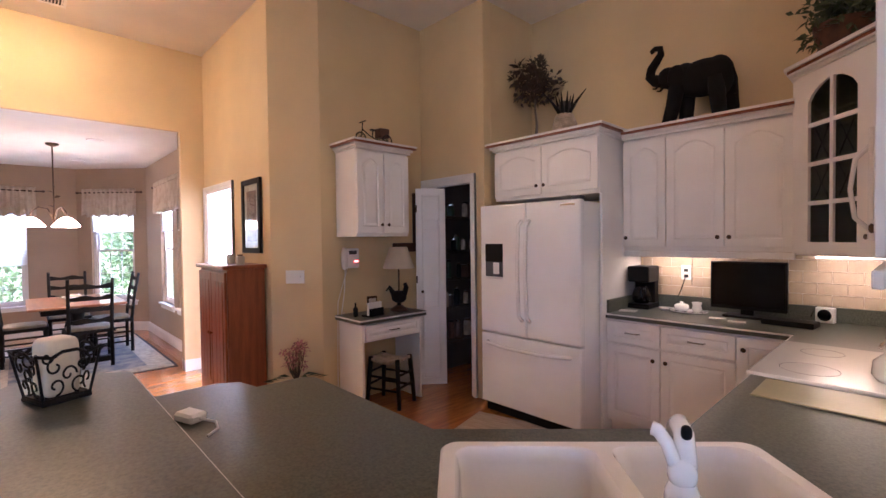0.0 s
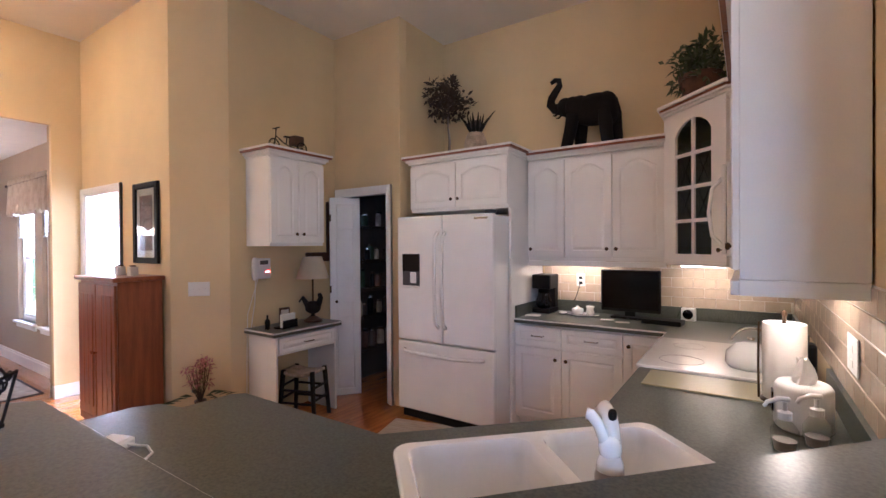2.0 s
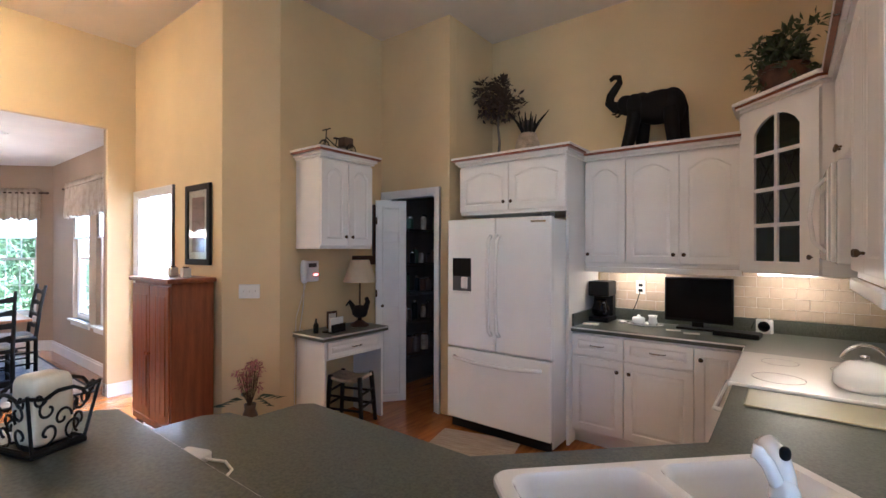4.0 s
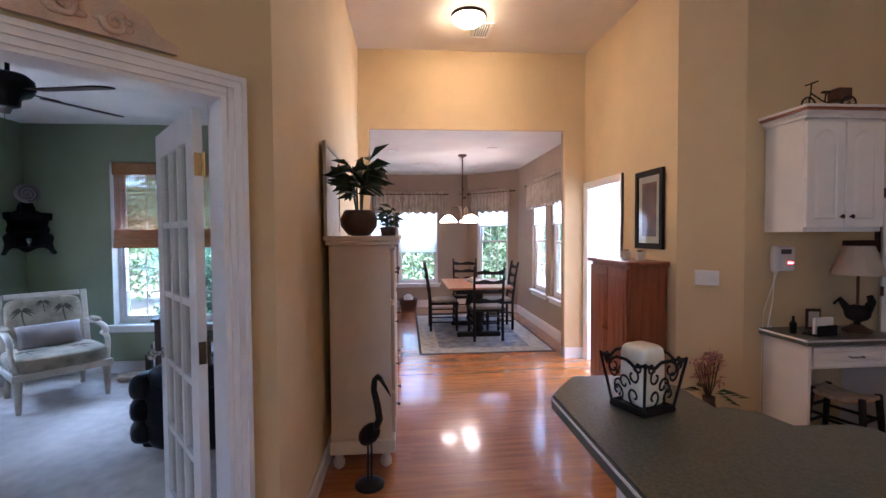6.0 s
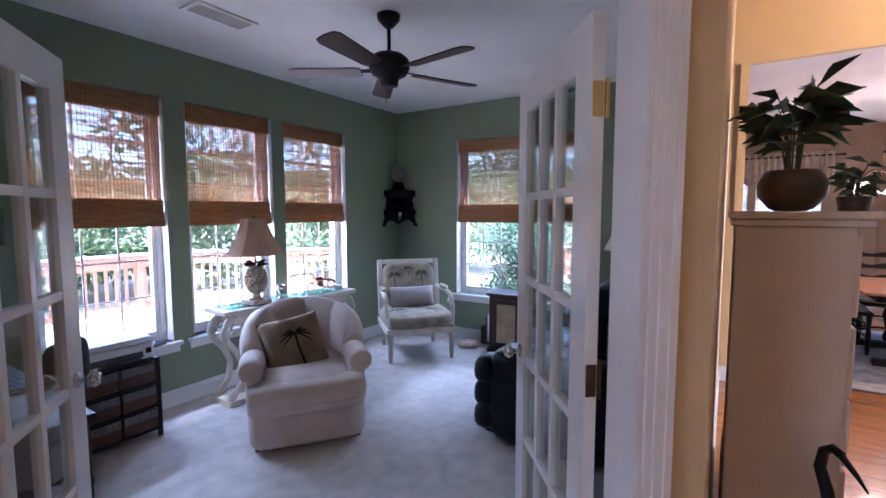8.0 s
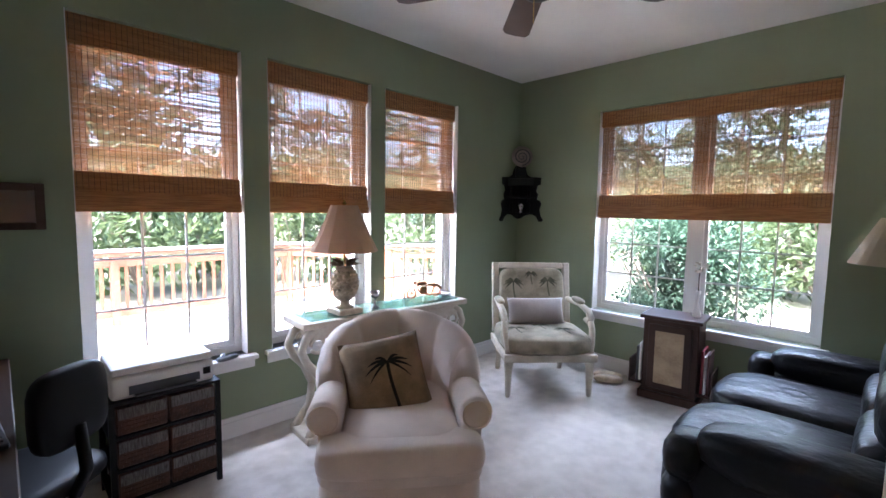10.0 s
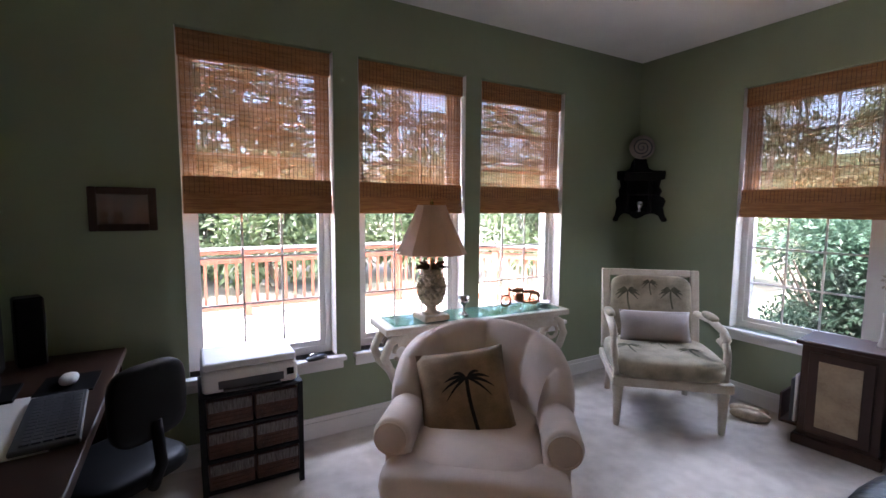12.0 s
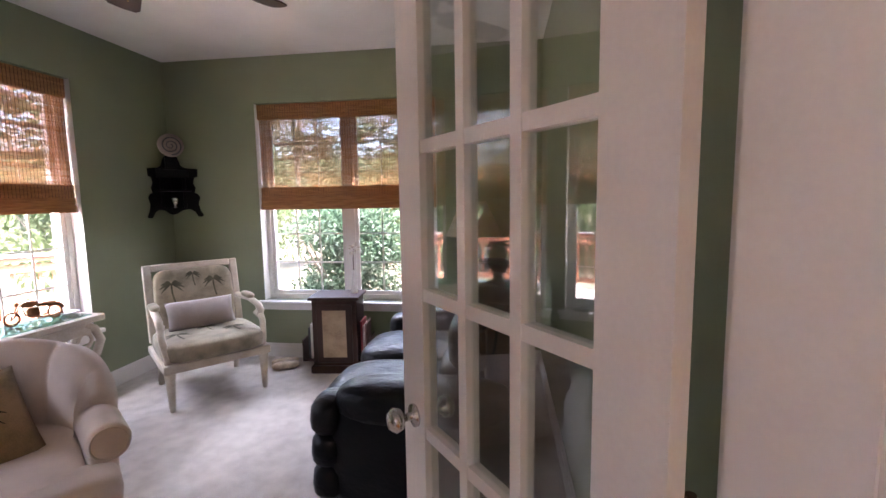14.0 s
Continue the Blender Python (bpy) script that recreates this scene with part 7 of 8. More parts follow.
bt = thing("wall_outlet", "white outlet plate on the nook wall", "outlet", (-5.85, 2.30, 0.42), 0)
part("plate", bx(0, -0.006, 0, 0.075, -0.001, 0.115, 0.002), WHITEPLASTIC, bt)


# ---------------------------------------------------------------- small kitchen things
# added ceiling lights, out of view, to brighten sink and worktops
for x, y in ((-1.0, 2.15), (0.15, 1.45), (-0.45, 3.1)):
    cn = thing("recessed_light", "unseen recessed light added to brighten the kitchen", "ceiling light", (x, y, KI_H), 0, "recessed lights of the kitchen")
    part("ring", lathe(B(), [(0.095, -0.0005), (0.098, -0.008), (0.08, -0.010), (0.078, -0.001)], 24, cap=False), TRIM, cn, smooth=True)
    part("lens", lathe(B(), [(0.077, -0.004), (0, -0.004)], 24, cap=False), FILLGLASS, cn, "glowing lens of the added light")
for at, rz, n_ in (((-0.72, WY - 0.16, 1.373), 0, 0.45), ((0.60, 2.55, 1.398), 90, 0.45), ((0.27, WY - 0.20, 1.359), 0, 0.40)):
    st_ = thing("under_cabinet_light", "lit strip light under the wall cabinet", "light", at, rz, "under cabinet lights")
    part("housing", bx(-n_ / 2, -0.035, -0.012, n_ / 2, 0.035, -0.001), WHITEPLASTIC, st_)
    part("diffuser", bx(-n_ / 2 + 0.01, -0.025, -0.022, n_ / 2 - 0.01, 0.025, -0.0125), STRIPGLASS, st_, "lit diffuser")

TOP1, TOP2, TOPC = 1.815 + 0.44 + 0.0755, 1.375 + 0.865 + 0.0755, 2.5105
tr_ = thing("dried_tree", "small dried brown tree in a square pot", "plant", (-1.98, 4.30, TOP1), 15)
part("pot", bx(-0.07, -0.07, 0, 0.07, 0.07, 0.10, 0.008), DRYLEAF, tr_)
part("trunk", tube(B(), [(0, 0, 0.08), (0.01, 0, 0.22), (-0.006, 0.0, 0.36), (0.0, 0, 0.62)], 0.016, 8, 0.007), BARK, tr_, smooth=True)
bm, g = B(), random.Random(6)
for i in range(9):
    a = g.uniform(0, 6.28)
    tube(bm, [(0, 0, 0.42 + 0.03 * i), (0.10 * math.cos(a), 0.10 * math.sin(a), 0.5 + 0.035 * i), (0.17 * math.cos(a), 0.17 * math.sin(a), 0.54 + 0.04 * i)], 0.004, 5, 0.0015)
part("twig", bm, BARK, tr_)
bm = B()
for i in range(46):
    a, k, z = g.uniform(0, 6.28), 0.21 * g.uniform(0.05, 1.0) ** 0.7, g.uniform(0.50, 0.80)
    clump(bm, (k * math.cos(a) * 1.15, k * math.sin(a) * 1.15, z), 0.055, 18, 0.06, g)
part("foliage", bm, DRYLEAF, tr_)
pv = thing("pineapple_basket", "wicker pineapple vase with dark spiky leaves", "vase", (-1.66, 4.28, TOP1), 0)
bm = B()
for i in range(13):
    z, r = 0.01 + 0.019 * i, 0.085 + 0.02 * math.sin(math.pi * (i / 12) ** 0.8) - 0.035 * max(0, i / 12 - 0.6)
    tube(bm, [(r * math.cos(a), r * math.sin(a), z + 0.003 * math.sin(a * 11 + i)) for a in [2 * math.pi * k / 26 for k in range(26)]], 0.0095, 6, closed=True)
part("wicker_body", bm, PINEAPPLE, pv, "coiled wicker body", smooth=True)
part("collar", lathe(B(), [(0.07, 0.24), (0.055, 0.26), (0.05, 0.36), (0, 0.36)], 14), DRYLEAF, pv)
for k in range(9):
    a, out_ = 2 * math.pi * k / 9, (0.16 if k % 3 == 0 else 0.03)
    lb = B()
    d = Vector((math.cos(a), math.sin(a), 0))
    tube(lb, [d * 0.04 + Vector((0, 0, 0.25)), d * (0.05 + out_ * 0.4) + Vector((0, 0, 0.34)), d * (0.05 + out_) + Vector((0, 0, 0.43))], 0.021, 6, 0.003)
    part("leaf", lb, CARVED, pv)

el = thing("elephant_statue", "black carved elephant statue with a raised trunk", "statue", (-0.63, 4.36, TOP2), 0)
el.scale = (0.97, 1.0, 1.06)
bm = blob(B(), (0.07, 0, 0.30), (0.185, 0.105, 0.125), 14, 0.9)
blob(bm, (0.165, 0, 0.285), (0.10, 0.10, 0.14), 12, 0.9), blob(bm, (-0.06, 0, 0.315), (0.10, 0.095, 0.115), 12, 0.95)
blob(bm, (-0.18, 0, 0.355), (0.085, 0.07, 0.075), 12, 0.95, Matrix.Translation((-0.18, 0, 0.355)) @ Matrix.Rotation(radians(25), 4, "Y") @ Matrix.Translation((0.18, 0, -0.355)))
for sy in (-1, 1):
    blob(bm, (-0.10, sy * 0.085, 0.325), (0.06, 0.014, 0.085), 8, 0.9)
    tube(bm, [(-0.225, sy * 0.035, 0.325), (-0.265, sy * 0.042, 0.29), (-0.29, sy * 0.04, 0.295)], 0.012, 6, 0.004)
for x, y, out_ in ((-0.10, -0.055, -0.075), (-0.06, 0.055, -0.02), (0.165, -0.06, 0.03), (0.215, 0.055, 0.03)):
    tube(bm, [(x, y, 0.27), (x + out_ * 0.4, y, 0.13), (x + out_ * 0.8, y, 0.03), (x + out_, y, 0.002)], 0.058, 12, 0.044)
tube(bm, [(-0.225, 0, 0.345), (-0.285, 0, 0.36), (-0.325, 0, 0.40), (-0.315, 0, 0.45), (-0.275, 0, 0.50), (-0.24, 0, 0.545), (-0.245, 0, 0.585), (-0.285, 0, 0.595), (-0.32, 0, 0.575)], 0.046, 12, 0.016)
tube(bm, [(0.245, 0, 0.36), (0.275, 0, 0.26), (0.27, 0, 0.15)], 0.012, 6, 0.008)
part("elephant", bm, CARVED, el, smooth=True)

iv = thing("ivy_plant", "trailing variegated ivy in a dark basket", "plant", (0.22, 4.12, TOPC), 0)
part("basket", lathe(B(), [(0.10, 0), (0.13, 0.10), (0.14, 0.16), (0.12, 0.15), (0, 0.12)], 16), WICKER, iv, smooth=True)
bm, g = B(), random.Random(9)
for i in range(34):
    a, k, z = g.uniform(0, 6.28), g.uniform(0.03, 0.19), g.uniform(0.04, 0.38)
    clump(bm, (k * math.cos(a), k * math.sin(a), z), 0.06, 12, 0.06, g)
part("foliage", bm, LEAFV, iv)
bm = B()
for i in range(18):
    a, k, z = g.uniform(0, 6.28), g.uniform(0.0, 0.14), g.uniform(0.08, 0.36)
    clump(bm, (k * math.cos(a), k * math.sin(a), z), 0.07, 16, 0.07, g)
part("inner_foliage", bm, LEAF, iv)

bi = thing("model_tricycle", "small black metal delivery tricycle model", "model", (-2.87, 3.06, 1.515 + 0.745 + 0.0755), 90)


def wheel(x, y, r, parent):
    bm = B()
    tube(bm, [(x + r * math.cos(a), y, r + r * math.sin(a)) for a in [2 * math.pi * k / 20 for k in range(20)]], 0.006, 6, closed=True)
    for k in range(6):
        a = math.pi * k / 6
        tube(bm, [(x + r * math.cos(a), y, r + r * math.sin(a)), (x - r * math.cos(a), y, r - r * math.sin(a))], 0.0015, 4)
    part("wheel", bm, BLACKMETAL, parent)


wheel(-0.13, 0, 0.05, bi), wheel(0.12, -0.05, 0.05, bi), wheel(0.12, 0.05, 0.05, bi)
bm = B()
for p in ([(-0.13, 0, 0.05), (-0.115, 0, 0.12), (-0.11, 0, 0.19)], [(-0.11, -0.05, 0.195), (-0.11, 0.05, 0.195)], [(-0.115, 0, 0.13), (-0.03, 0, 0.08), (0.03, 0, 0.06), (0.12, 0, 0.05)], [(-0.01, 0, 0.07), (0.0, 0, 0.135)], [(0.12, -0.05, 0.05), (0.12, 0.05, 0.05)]):
    tube(bm, p, 0.005, 6)
box(bm, -0.03, -0.015, 0.132, 0.025, 0.015, 0.145, 0.004)
part("frame", bm, BLACKMETAL, bi)
part("basket", bx(0.05, -0.045, 0.08, 0.15, 0.045, 0.16, 0.004), WICKER, bi)

# things on and by the desk
ph = thing("wall_phone", "white cordless wall phone with a red lit display", "phone", (-3.066, 2.90, 1.23), 90)
part("body", bx(-0.07, -0.05, 0, 0.09, -0.004, 0.18, 0.012, 2), WHITEPLASTIC, ph)
part("handset", blob(B(), (-0.075, -0.06, 0.09), (0.025, 0.025, 0.10), 8, 0.6), WHITEPLASTIC, ph, smooth=True)
part("display", bx(-0.02, -0.052, 0.125, 0.06, -0.0505, 0.16), GREYPLASTIC, ph)
part("red_light", bx(0.035, -0.053, 0.055, 0.075, -0.0515, 0.068), REDLED, ph, "red lit message light")
part("keypad", bx(-0.02, -0.052, 0.03, 0.03, -0.0505, 0.10), PAPER, ph)
part("cord", tube(B(), [(-0.05, -0.03, 0), (-0.06, -0.03, -0.2), (-0.09, -0.02, -0.42), (-0.10, -0.012, -0.7), (-0.05, -0.012, -0.86), (-0.03, -0.012, -0.6), (-0.06, -0.012, -0.4)], 0.004, 6), WHITEPLASTIC, ph)
part("cord", tube(B(), [(-0.02, -0.02, 0), (-0.12, -0.015, -0.3), (-0.13, -0.012, -0.8), (-0.13, -0.012, -1.2)], 0.003, 6), WHITEPLASTIC, ph)
dlp = thing("rooster_lamp", "table lamp with a dark rooster base and cream shade", "lamp", (-2.86, 3.32, 0.8150), 30)
part("foot", lathe(B(), [(0.085, 0), (0.085, 0.015), (0.05, 0.035), (0.03, 0.05)], 20), DARKWOOD, dlp, smooth=True)
bm = blob(B(), (0, 0, 0.13), (0.075, 0.045, 0.06), 8, 0.9)
tube(bm, [(0.05, 0, 0.15), (0.075, 0, 0.22), (0.06, 0, 0.26)], 0.03, 8, 0.018), tube(bm, [(-0.05, 0, 0.15), (-0.10, 0, 0.22), (-0.13, 0, 0.18)], 0.03, 8, 0.008)
tube(bm, [(0.0, 0, 0.04), (0, 0, 0.10)], 0.02, 8)
part("rooster", bm, BLACKWOOD, dlp, "dark carved rooster", smooth=True)
part("stem", tube(B(), [(0, 0, 0.15), (0, 0, 0.42)], 0.009, 8), BRONZE, dlp)
part("shade", lathe(B(), [(0.15, 0.40), (0.085, 0.60), (0.082, 0.60), (0.147, 0.402)], 24, cap=False), CREAMSHADE, dlp, "cream cone shade")
part("finial", lathe(B(), [(0.004, 0.58), (0.01, 0.62), (0, 0.635)], 8), BRONZE, dlp)
lt = thing("letter_holder", "black letter holder with white cards", "letter holder", (-2.80, 2.98, 0.8150), 100)
part("tray", bx(-0.09, -0.05, 0, 0.09, 0.05, 0.012), BLACKPLASTIC, lt)
part("front", bx(-0.085, -0.05, 0.012, 0.085, -0.044, 0.07), BLACKPLASTIC, lt)
part("cards", bx(-0.08, -0.03, 0.012, 0.08, -0.01, 0.12), PAPER, lt)
bo = thing("small_bottle", "small black bottle on the desk", "bottle", (-2.86, 2.84, 0.8150), 0)
part("bottle", lathe(B(), [(0.02, 0), (0.022, 0.07), (0.008, 0.09), (0.008, 0.12), (0, 0.12)], 12), BLACKPLASTIC, bo, smooth=True)
pf = thing("photo_frame", "small dark photo frame standing on the desk", "photo frame", (-2.96, 3.08, 0.8150), 80)
part("frame", bx(-0.05, -0.012, 0, 0.05, 0.0, 0.15, 0.003), DARKWOOD, pf)
part("photo", bx(-0.035, -0.0145, 0.02, 0.035, -0.0125, 0.13), PICTUREPALE, pf)
kk_ = thing("key_rack", "dark wooden rack hung on the desk wall", "rack", (-3.066, 3.50, 1.36), 90)
part("board", bx(-0.10, -0.02, 0, 0.22, -0.002, 0.09, 0.006), DARKWOOD, kk_)
part("upright", bx(0.16, -0.02, 0.09, 0.22, -0.002, 0.60, 0.006), DARKWOOD, kk_)
stl = thing("desk_stool", "low dark stool with a woven rush seat", "stool", (-2.78, 3.15, 0), 20)
for sx in (-1, 1):
    for sy in (-1, 1):
        part("leg", tube(B(), [(sx * 0.17, sy * 0.13, 0), (sx * 0.14, sy * 0.105, 0.43)], 0.018, 8, 0.022), BLACKWOOD, stl, smooth=True)
for z in (0.15, 0.26):
    for s in (-1, 1):
        part("stretcher", tube(B(), [(-0.155, s * 0.12, z), (0.155, s * 0.12, z)], 0.011, 8), BLACKWOOD, stl)
        part("stretcher", tube(B(), [(s * 0.16, -0.12, z + 0.03), (s * 0.16, 0.12, z + 0.03)], 0.011, 8), BLACKWOOD, stl)
bm, n_ = B(), 10
rows = [[bm.verts.new((-0.15 + 0.30 * i / n_, -0.12 + 0.24 * j / n_, 0.43 - 0.028 * math.sin(math.pi * i / n_) + dz)) for j in range(n_ + 1)] for dz in (0,) for i in range(n_ + 1)]
for a, b in zip(rows, rows[1:]):
    for j in range(n_):
        bm.faces.new((a[j], a[j + 1], b[j + 1], b[j]))
seat_ = part("seat", bm, PINEAPPLE, stl, "woven rush seat", smooth=True)
seat_.modifiers.new("thick", "SOLIDIFY").thickness = 0.025
fl = thing("pink_flowers", "dusty pink dried flowers in a dark vase on the floor", "flowers", (-3.10, 2.40, 0), 0)
part("vase", lathe(B(), [(0.05, 0), (0.07, 0.03), (0.075, 0.16), (0.04, 0.26), (0.045, 0.30), (0.035, 0.29), (0.0, 0.25)], 18), STONEVASE, fl, smooth=True)
bm, lb, g = B(), B(), random.Random(12)
for i in range(22):
    a, k, z = g.uniform(0, 6.28), g.uniform(0.02, 0.11), g.uniform(0.42, 0.60)
    tube(bm, [(0, 0, 0.27), (k * 0.5 * math.cos(a), k * 0.5 * math.sin(a), 0.38), (k * math.cos(a), k * math.sin(a), z)], 0.0025, 5)
    clump(lb, (k * math.cos(a), k * math.sin(a), z), 0.028, 12, 0.035, g)
part("stem", bm, DRYLEAF, fl)
part("blossom", lb, PINKLEAF, fl)
bm = B()
for a in (0.2, 1.1, 3.0, 4.4):
    for k in range(4):
        leaf(bm, (0.05 * math.cos(a) * (1 + k * .8), 0.05 * math.sin(a) * (1 + k * .8), 0.34 - 0.01 * k), (math.cos(a), math.sin(a), 0.2), 0.10, 0.03, g)
part("leaf_spray", bm, LEAF, fl)

# worktop things
cm = thing("coffee_maker", "black drip coffee maker with a glass pot", "coffee maker", (-1.005, 4.36, 0.9145), 0)
part("base", bx(-0.085, -0.11, 0, 0.085, 0.11, 0.04, 0.008, 2), BLACKPLASTIC, cm)
part("tower", bx(-0.08, 0.03, 0.04, 0.08, 0.11, 0.30, 0.008, 2), BLACKPLASTIC, cm)
part("brew_basket", bx(-0.085, -0.10, 0.21, 0.085, 0.11, 0.335, 0.012, 2), BLACKPLASTIC, cm)
part("carafe", lathe(B(), [(0.05, 0.042), (0.068, 0.06), (0.07, 0.11), (0.05, 0.16), (0.048, 0.18), (0.045, 0.18), (0.047, 0.16), (0.066, 0.11), (0.064, 0.065), (0, 0.05)], 20, pose(0, -0.03, 0)), SCREEN, cm, "dark glass carafe", smooth=True)
part("carafe_handle", tube(B(), [(0.04, -0.075, 0.16), (0.06, -0.12, 0.15), (0.055, -0.12, 0.09), (0.045, -0.08, 0.07)], 0.008, 8), BLACKPLASTIC, cm, smooth=True)
ty = thing("serving_tray", "white oval tray with a sugar bowl and creamer", "tray", (-0.66, 4.33, 0.9145), 0)
part("tray", lathe(B(), [(0.10, 0), (0.13, 0.008), (0.135, 0.014), (0.12, 0.012), (0, 0.006)], 26, Matrix.Diagonal((1, 0.62, 1, 1))), PORCELAIN, ty, smooth=True)
part("sugar_bowl", lathe(B(), [(0.03, 0.008), (0.048, 0.02), (0.05, 0.05), (0.04, 0.06), (0.012, 0.066), (0.012, 0.078), (0, 0.08)], 20, pose(-0.045, 0, 0)), PORCELAIN, ty, smooth=True)
part("creamer", lathe(B(), [(0.025, 0.008), (0.035, 0.03), (0.028, 0.06), (0.035, 0.082), (0.031, 0.082), (0.02, 0.05), (0, 0.02)], 18, pose(0.06, 0, 0)), PORCELAIN, ty, smooth=True)
for x, y, w_, d_ in ((-1.01, 4.10, 0.06, 0.04), (-0.43, 4.20, 0.05, 0.02), (-0.30, 4.13, 0.05, 0.02)):
    nt_ = thing("note_paper", "small white paper lying on the worktop", "paper", (x, y, 0.9145), 12)
    part("sheet", bx(-w_, -d_, 0, w_, d_, 0.006, 0.001), PAPER, nt_)
sd = thing("small_dish", "small white dish on the worktop", "dish", (-0.83, 4.33, 0.9145), 0)
part("dish", lathe(B(), [(0.02, 0), (0.035, 0.015), (0.033, 0.018), (0, 0.006)], 16), PORCELAIN, sd, smooth=True)
tv = thing("television", "black flat television standing on the worktop", "television", (-0.295, 4.38, 0.9145), -3)
tv.scale = (0.97, 1.0, 0.945)
part("panel", bx(-0.235, -0.02, 0.055, 0.235, 0.015, 0.41, 0.006), BLACKPLASTIC, tv)
part("screen", bx(-0.22, -0.0225, 0.08, 0.22, -0.0205, 0.398), SCREEN, tv, "dark blank screen")
part("stand", bx(-0.14, -0.08, 0, 0.14, 0.07, 0.018, 0.006), BLACKPLASTIC, tv)
part("neck", bx(-0.04, -0.01, 0.018, 0.04, 0.012, 0.06), BLACKPLASTIC, tv)
db = thing("dvd_player", "slim black player box beside the television", "player", (-0.02, 4.22, 0.9145), -6)
part("box", bx(-0.15, -0.07, 0, 0.12, 0.07, 0.035, 0.004), BLACKPLASTIC, db)


def outlet(at, rz, label, w=0.075, dark=False):
    ot = thing("wall_outlet", label, "outlet", at, rz)
    part("plate", bx(-w / 2, -0.006, 0, w / 2, -0.001, 0.115, 0.002), WHITEPLASTIC, ot)
    for z in (0.03, 0.075):
        part("socket", bx(-0.016, -0.0075, z - 0.012, 0.016, -0.0062, z + 0.012), BLACKPLASTIC if dark else PAPER, ot)
    return ot


outlet((-0.74, WY - 0.012, 1.14), 0, "white outlet with a black plug on the tiles", dark=True)
outlet((0.758, 2.38, 1.11), -90, "white triple switch plate on the tiles", 0.16)
oc2 = thing("counter_clock", "small white square clock with a dark face", "clock", (0.11, 4.48, 0.9145), -12)
part("case", bx(-0.05, -0.02, 0, 0.05, 0.02, 0.10, 0.006), WHITEPLASTIC, oc2)
part("face", lathe(B(), [(0.038, 0), (0.036, 0.004), (0, 0.004)], 20, pose(0, -0.0205, 0.05, 90)), SCREEN, oc2)
part("power_cable", tube(B(), [(0.0, 0.02, 0.03), (-0.06, 0.03, 0.10), (-0.09, 0.03, 0.02)], 0.003, 6), BLACKPLASTIC, oc2)
pg = thing("plug_cable", "black plug cable hanging on the tiles", "cable", (-0.74, WY - 0.02, 1.15), 0)
part("cable", tube(B(), [(0, -0.012, 0.02), (-0.005, -0.03, -0.02), (-0.03, -0.03, -0.10), (-0.05, -0.03, -0.14)], 0.004, 6), BLACKPLASTIC, pg)

pt = thing("paper_towel", "roll of white paper towel on a dark stand", "paper towel", (0.60, 2.63, 0.9145), 0)
part("stand", lathe(B(), [(0.075, 0), (0.075, 0.012), (0.01, 0.016), (0.006, 0.02), (0.006, 0.325), (0.012, 0.335), (0, 0.35)], 20), BRONZE, pt, smooth=True)
part("roll", lathe(B(), [(0.018, 0.02), (0.066, 0.02), (0.068, 0.025), (0.068, 0.295), (0.066, 0.30), (0.018, 0.30)], 32, cap=False), PAPER, pt, smooth=True)
part("arm", tube(B(), [(-0.078, 0, 0.01), (-0.08, 0, 0.15), (-0.078, 0, 0.30)], 0.004, 6), BRONZE, pt)
ts = thing("tissue_box", "white oval tissue box with a raised tissue", "tissue box", (0.635, 2.38, 0.9145), 0)
part("box", lathe(B(), [(0.07, 0), (0.078, 0.01), (0.078, 0.13), (0.07, 0.145), (0.03, 0.147), (0.03, 0.13), (0, 0.13)], 24, Matrix.Diagonal((1, 1.15, 1, 1))), WHITEPLASTIC, ts, smooth=True)
bm, g = B(), random.Random(2)
vsx = [[bm.verts.new(((0.03 + 0.02 * math.sin(j * 2.1 + i)) * math.cos(2 * math.pi * j / 10) * (1 - 0.2 * i), (0.03 + 0.015 * math.cos(j * 1.7)) * math.sin(2 * math.pi * j / 10) * (1 - 0.22 * i), 0.14 + 0.028 * i + 0.008 * math.sin(j * 3))) for j in range(10)] for i in range(4)]
for a, b in zip(vsx, vsx[1:]):
    for j in range(10):
        bm.faces.new((a[j], a[(j + 1) % 10], b[(j + 1) % 10], b[j]))
bm.faces.new(vsx[-1])
part("tissue", bm, PAPER, ts)
part("label", bx(-0.0835, -0.03, 0.05, -0.0785, 0.03, 0.11), BLACKPLASTIC, ts, "dark label panel")
for x, y in ((0.575, 2.155), (0.655, 2.235)):
    sp = thing("soap_pump", "clear soap bottle with a white pump", "soap dispenser", (x, y, 0.9145), 40, "soap pumps")
    part("bottle", lathe(B(), [(0.03, 0), (0.034, 0.01), (0.034, 0.06), (0.018, 0.085), (0.014, 0.09), (0, 0.09)], 18), GLASS, sp, smooth=True)
    part("soap", lathe(B(), [(0.026, 0.003), (0.029, 0.03), (0, 0.03)], 18), SATIN, sp)
    part("collar", lathe(B(), [(0.018, 0.09), (0.018, 0.11), (0.007, 0.115), (0.007, 0.14), (0, 0.14)], 14), WHITEPLASTIC, sp)
    part("nozzle", tube(B(), [(0.012, 0, 0.145), (-0.02, 0, 0.15), (-0.055, 0, 0.142), (-0.065, 0, 0.13)], 0.008, 8, 0.005), WHITEPLASTIC, sp, smooth=True)
kt = thing("tea_kettle", "white enamel kettle with a steel handle on the range", "kettle", (0.50, 3.10, 0.9255), 20)
part("body", lathe(B(), [(0.09, 0), (0.105, 0.02), (0.10, 0.07), (0.06, 0.11), (0.02, 0.12), (0, 0.12)], 26), APPL, kt, smooth=True)
part("lid_knob", lathe(B(), [(0.01, 0.12), (0.016, 0.14), (0, 0.145)], 12), STEEL, kt, smooth=True)
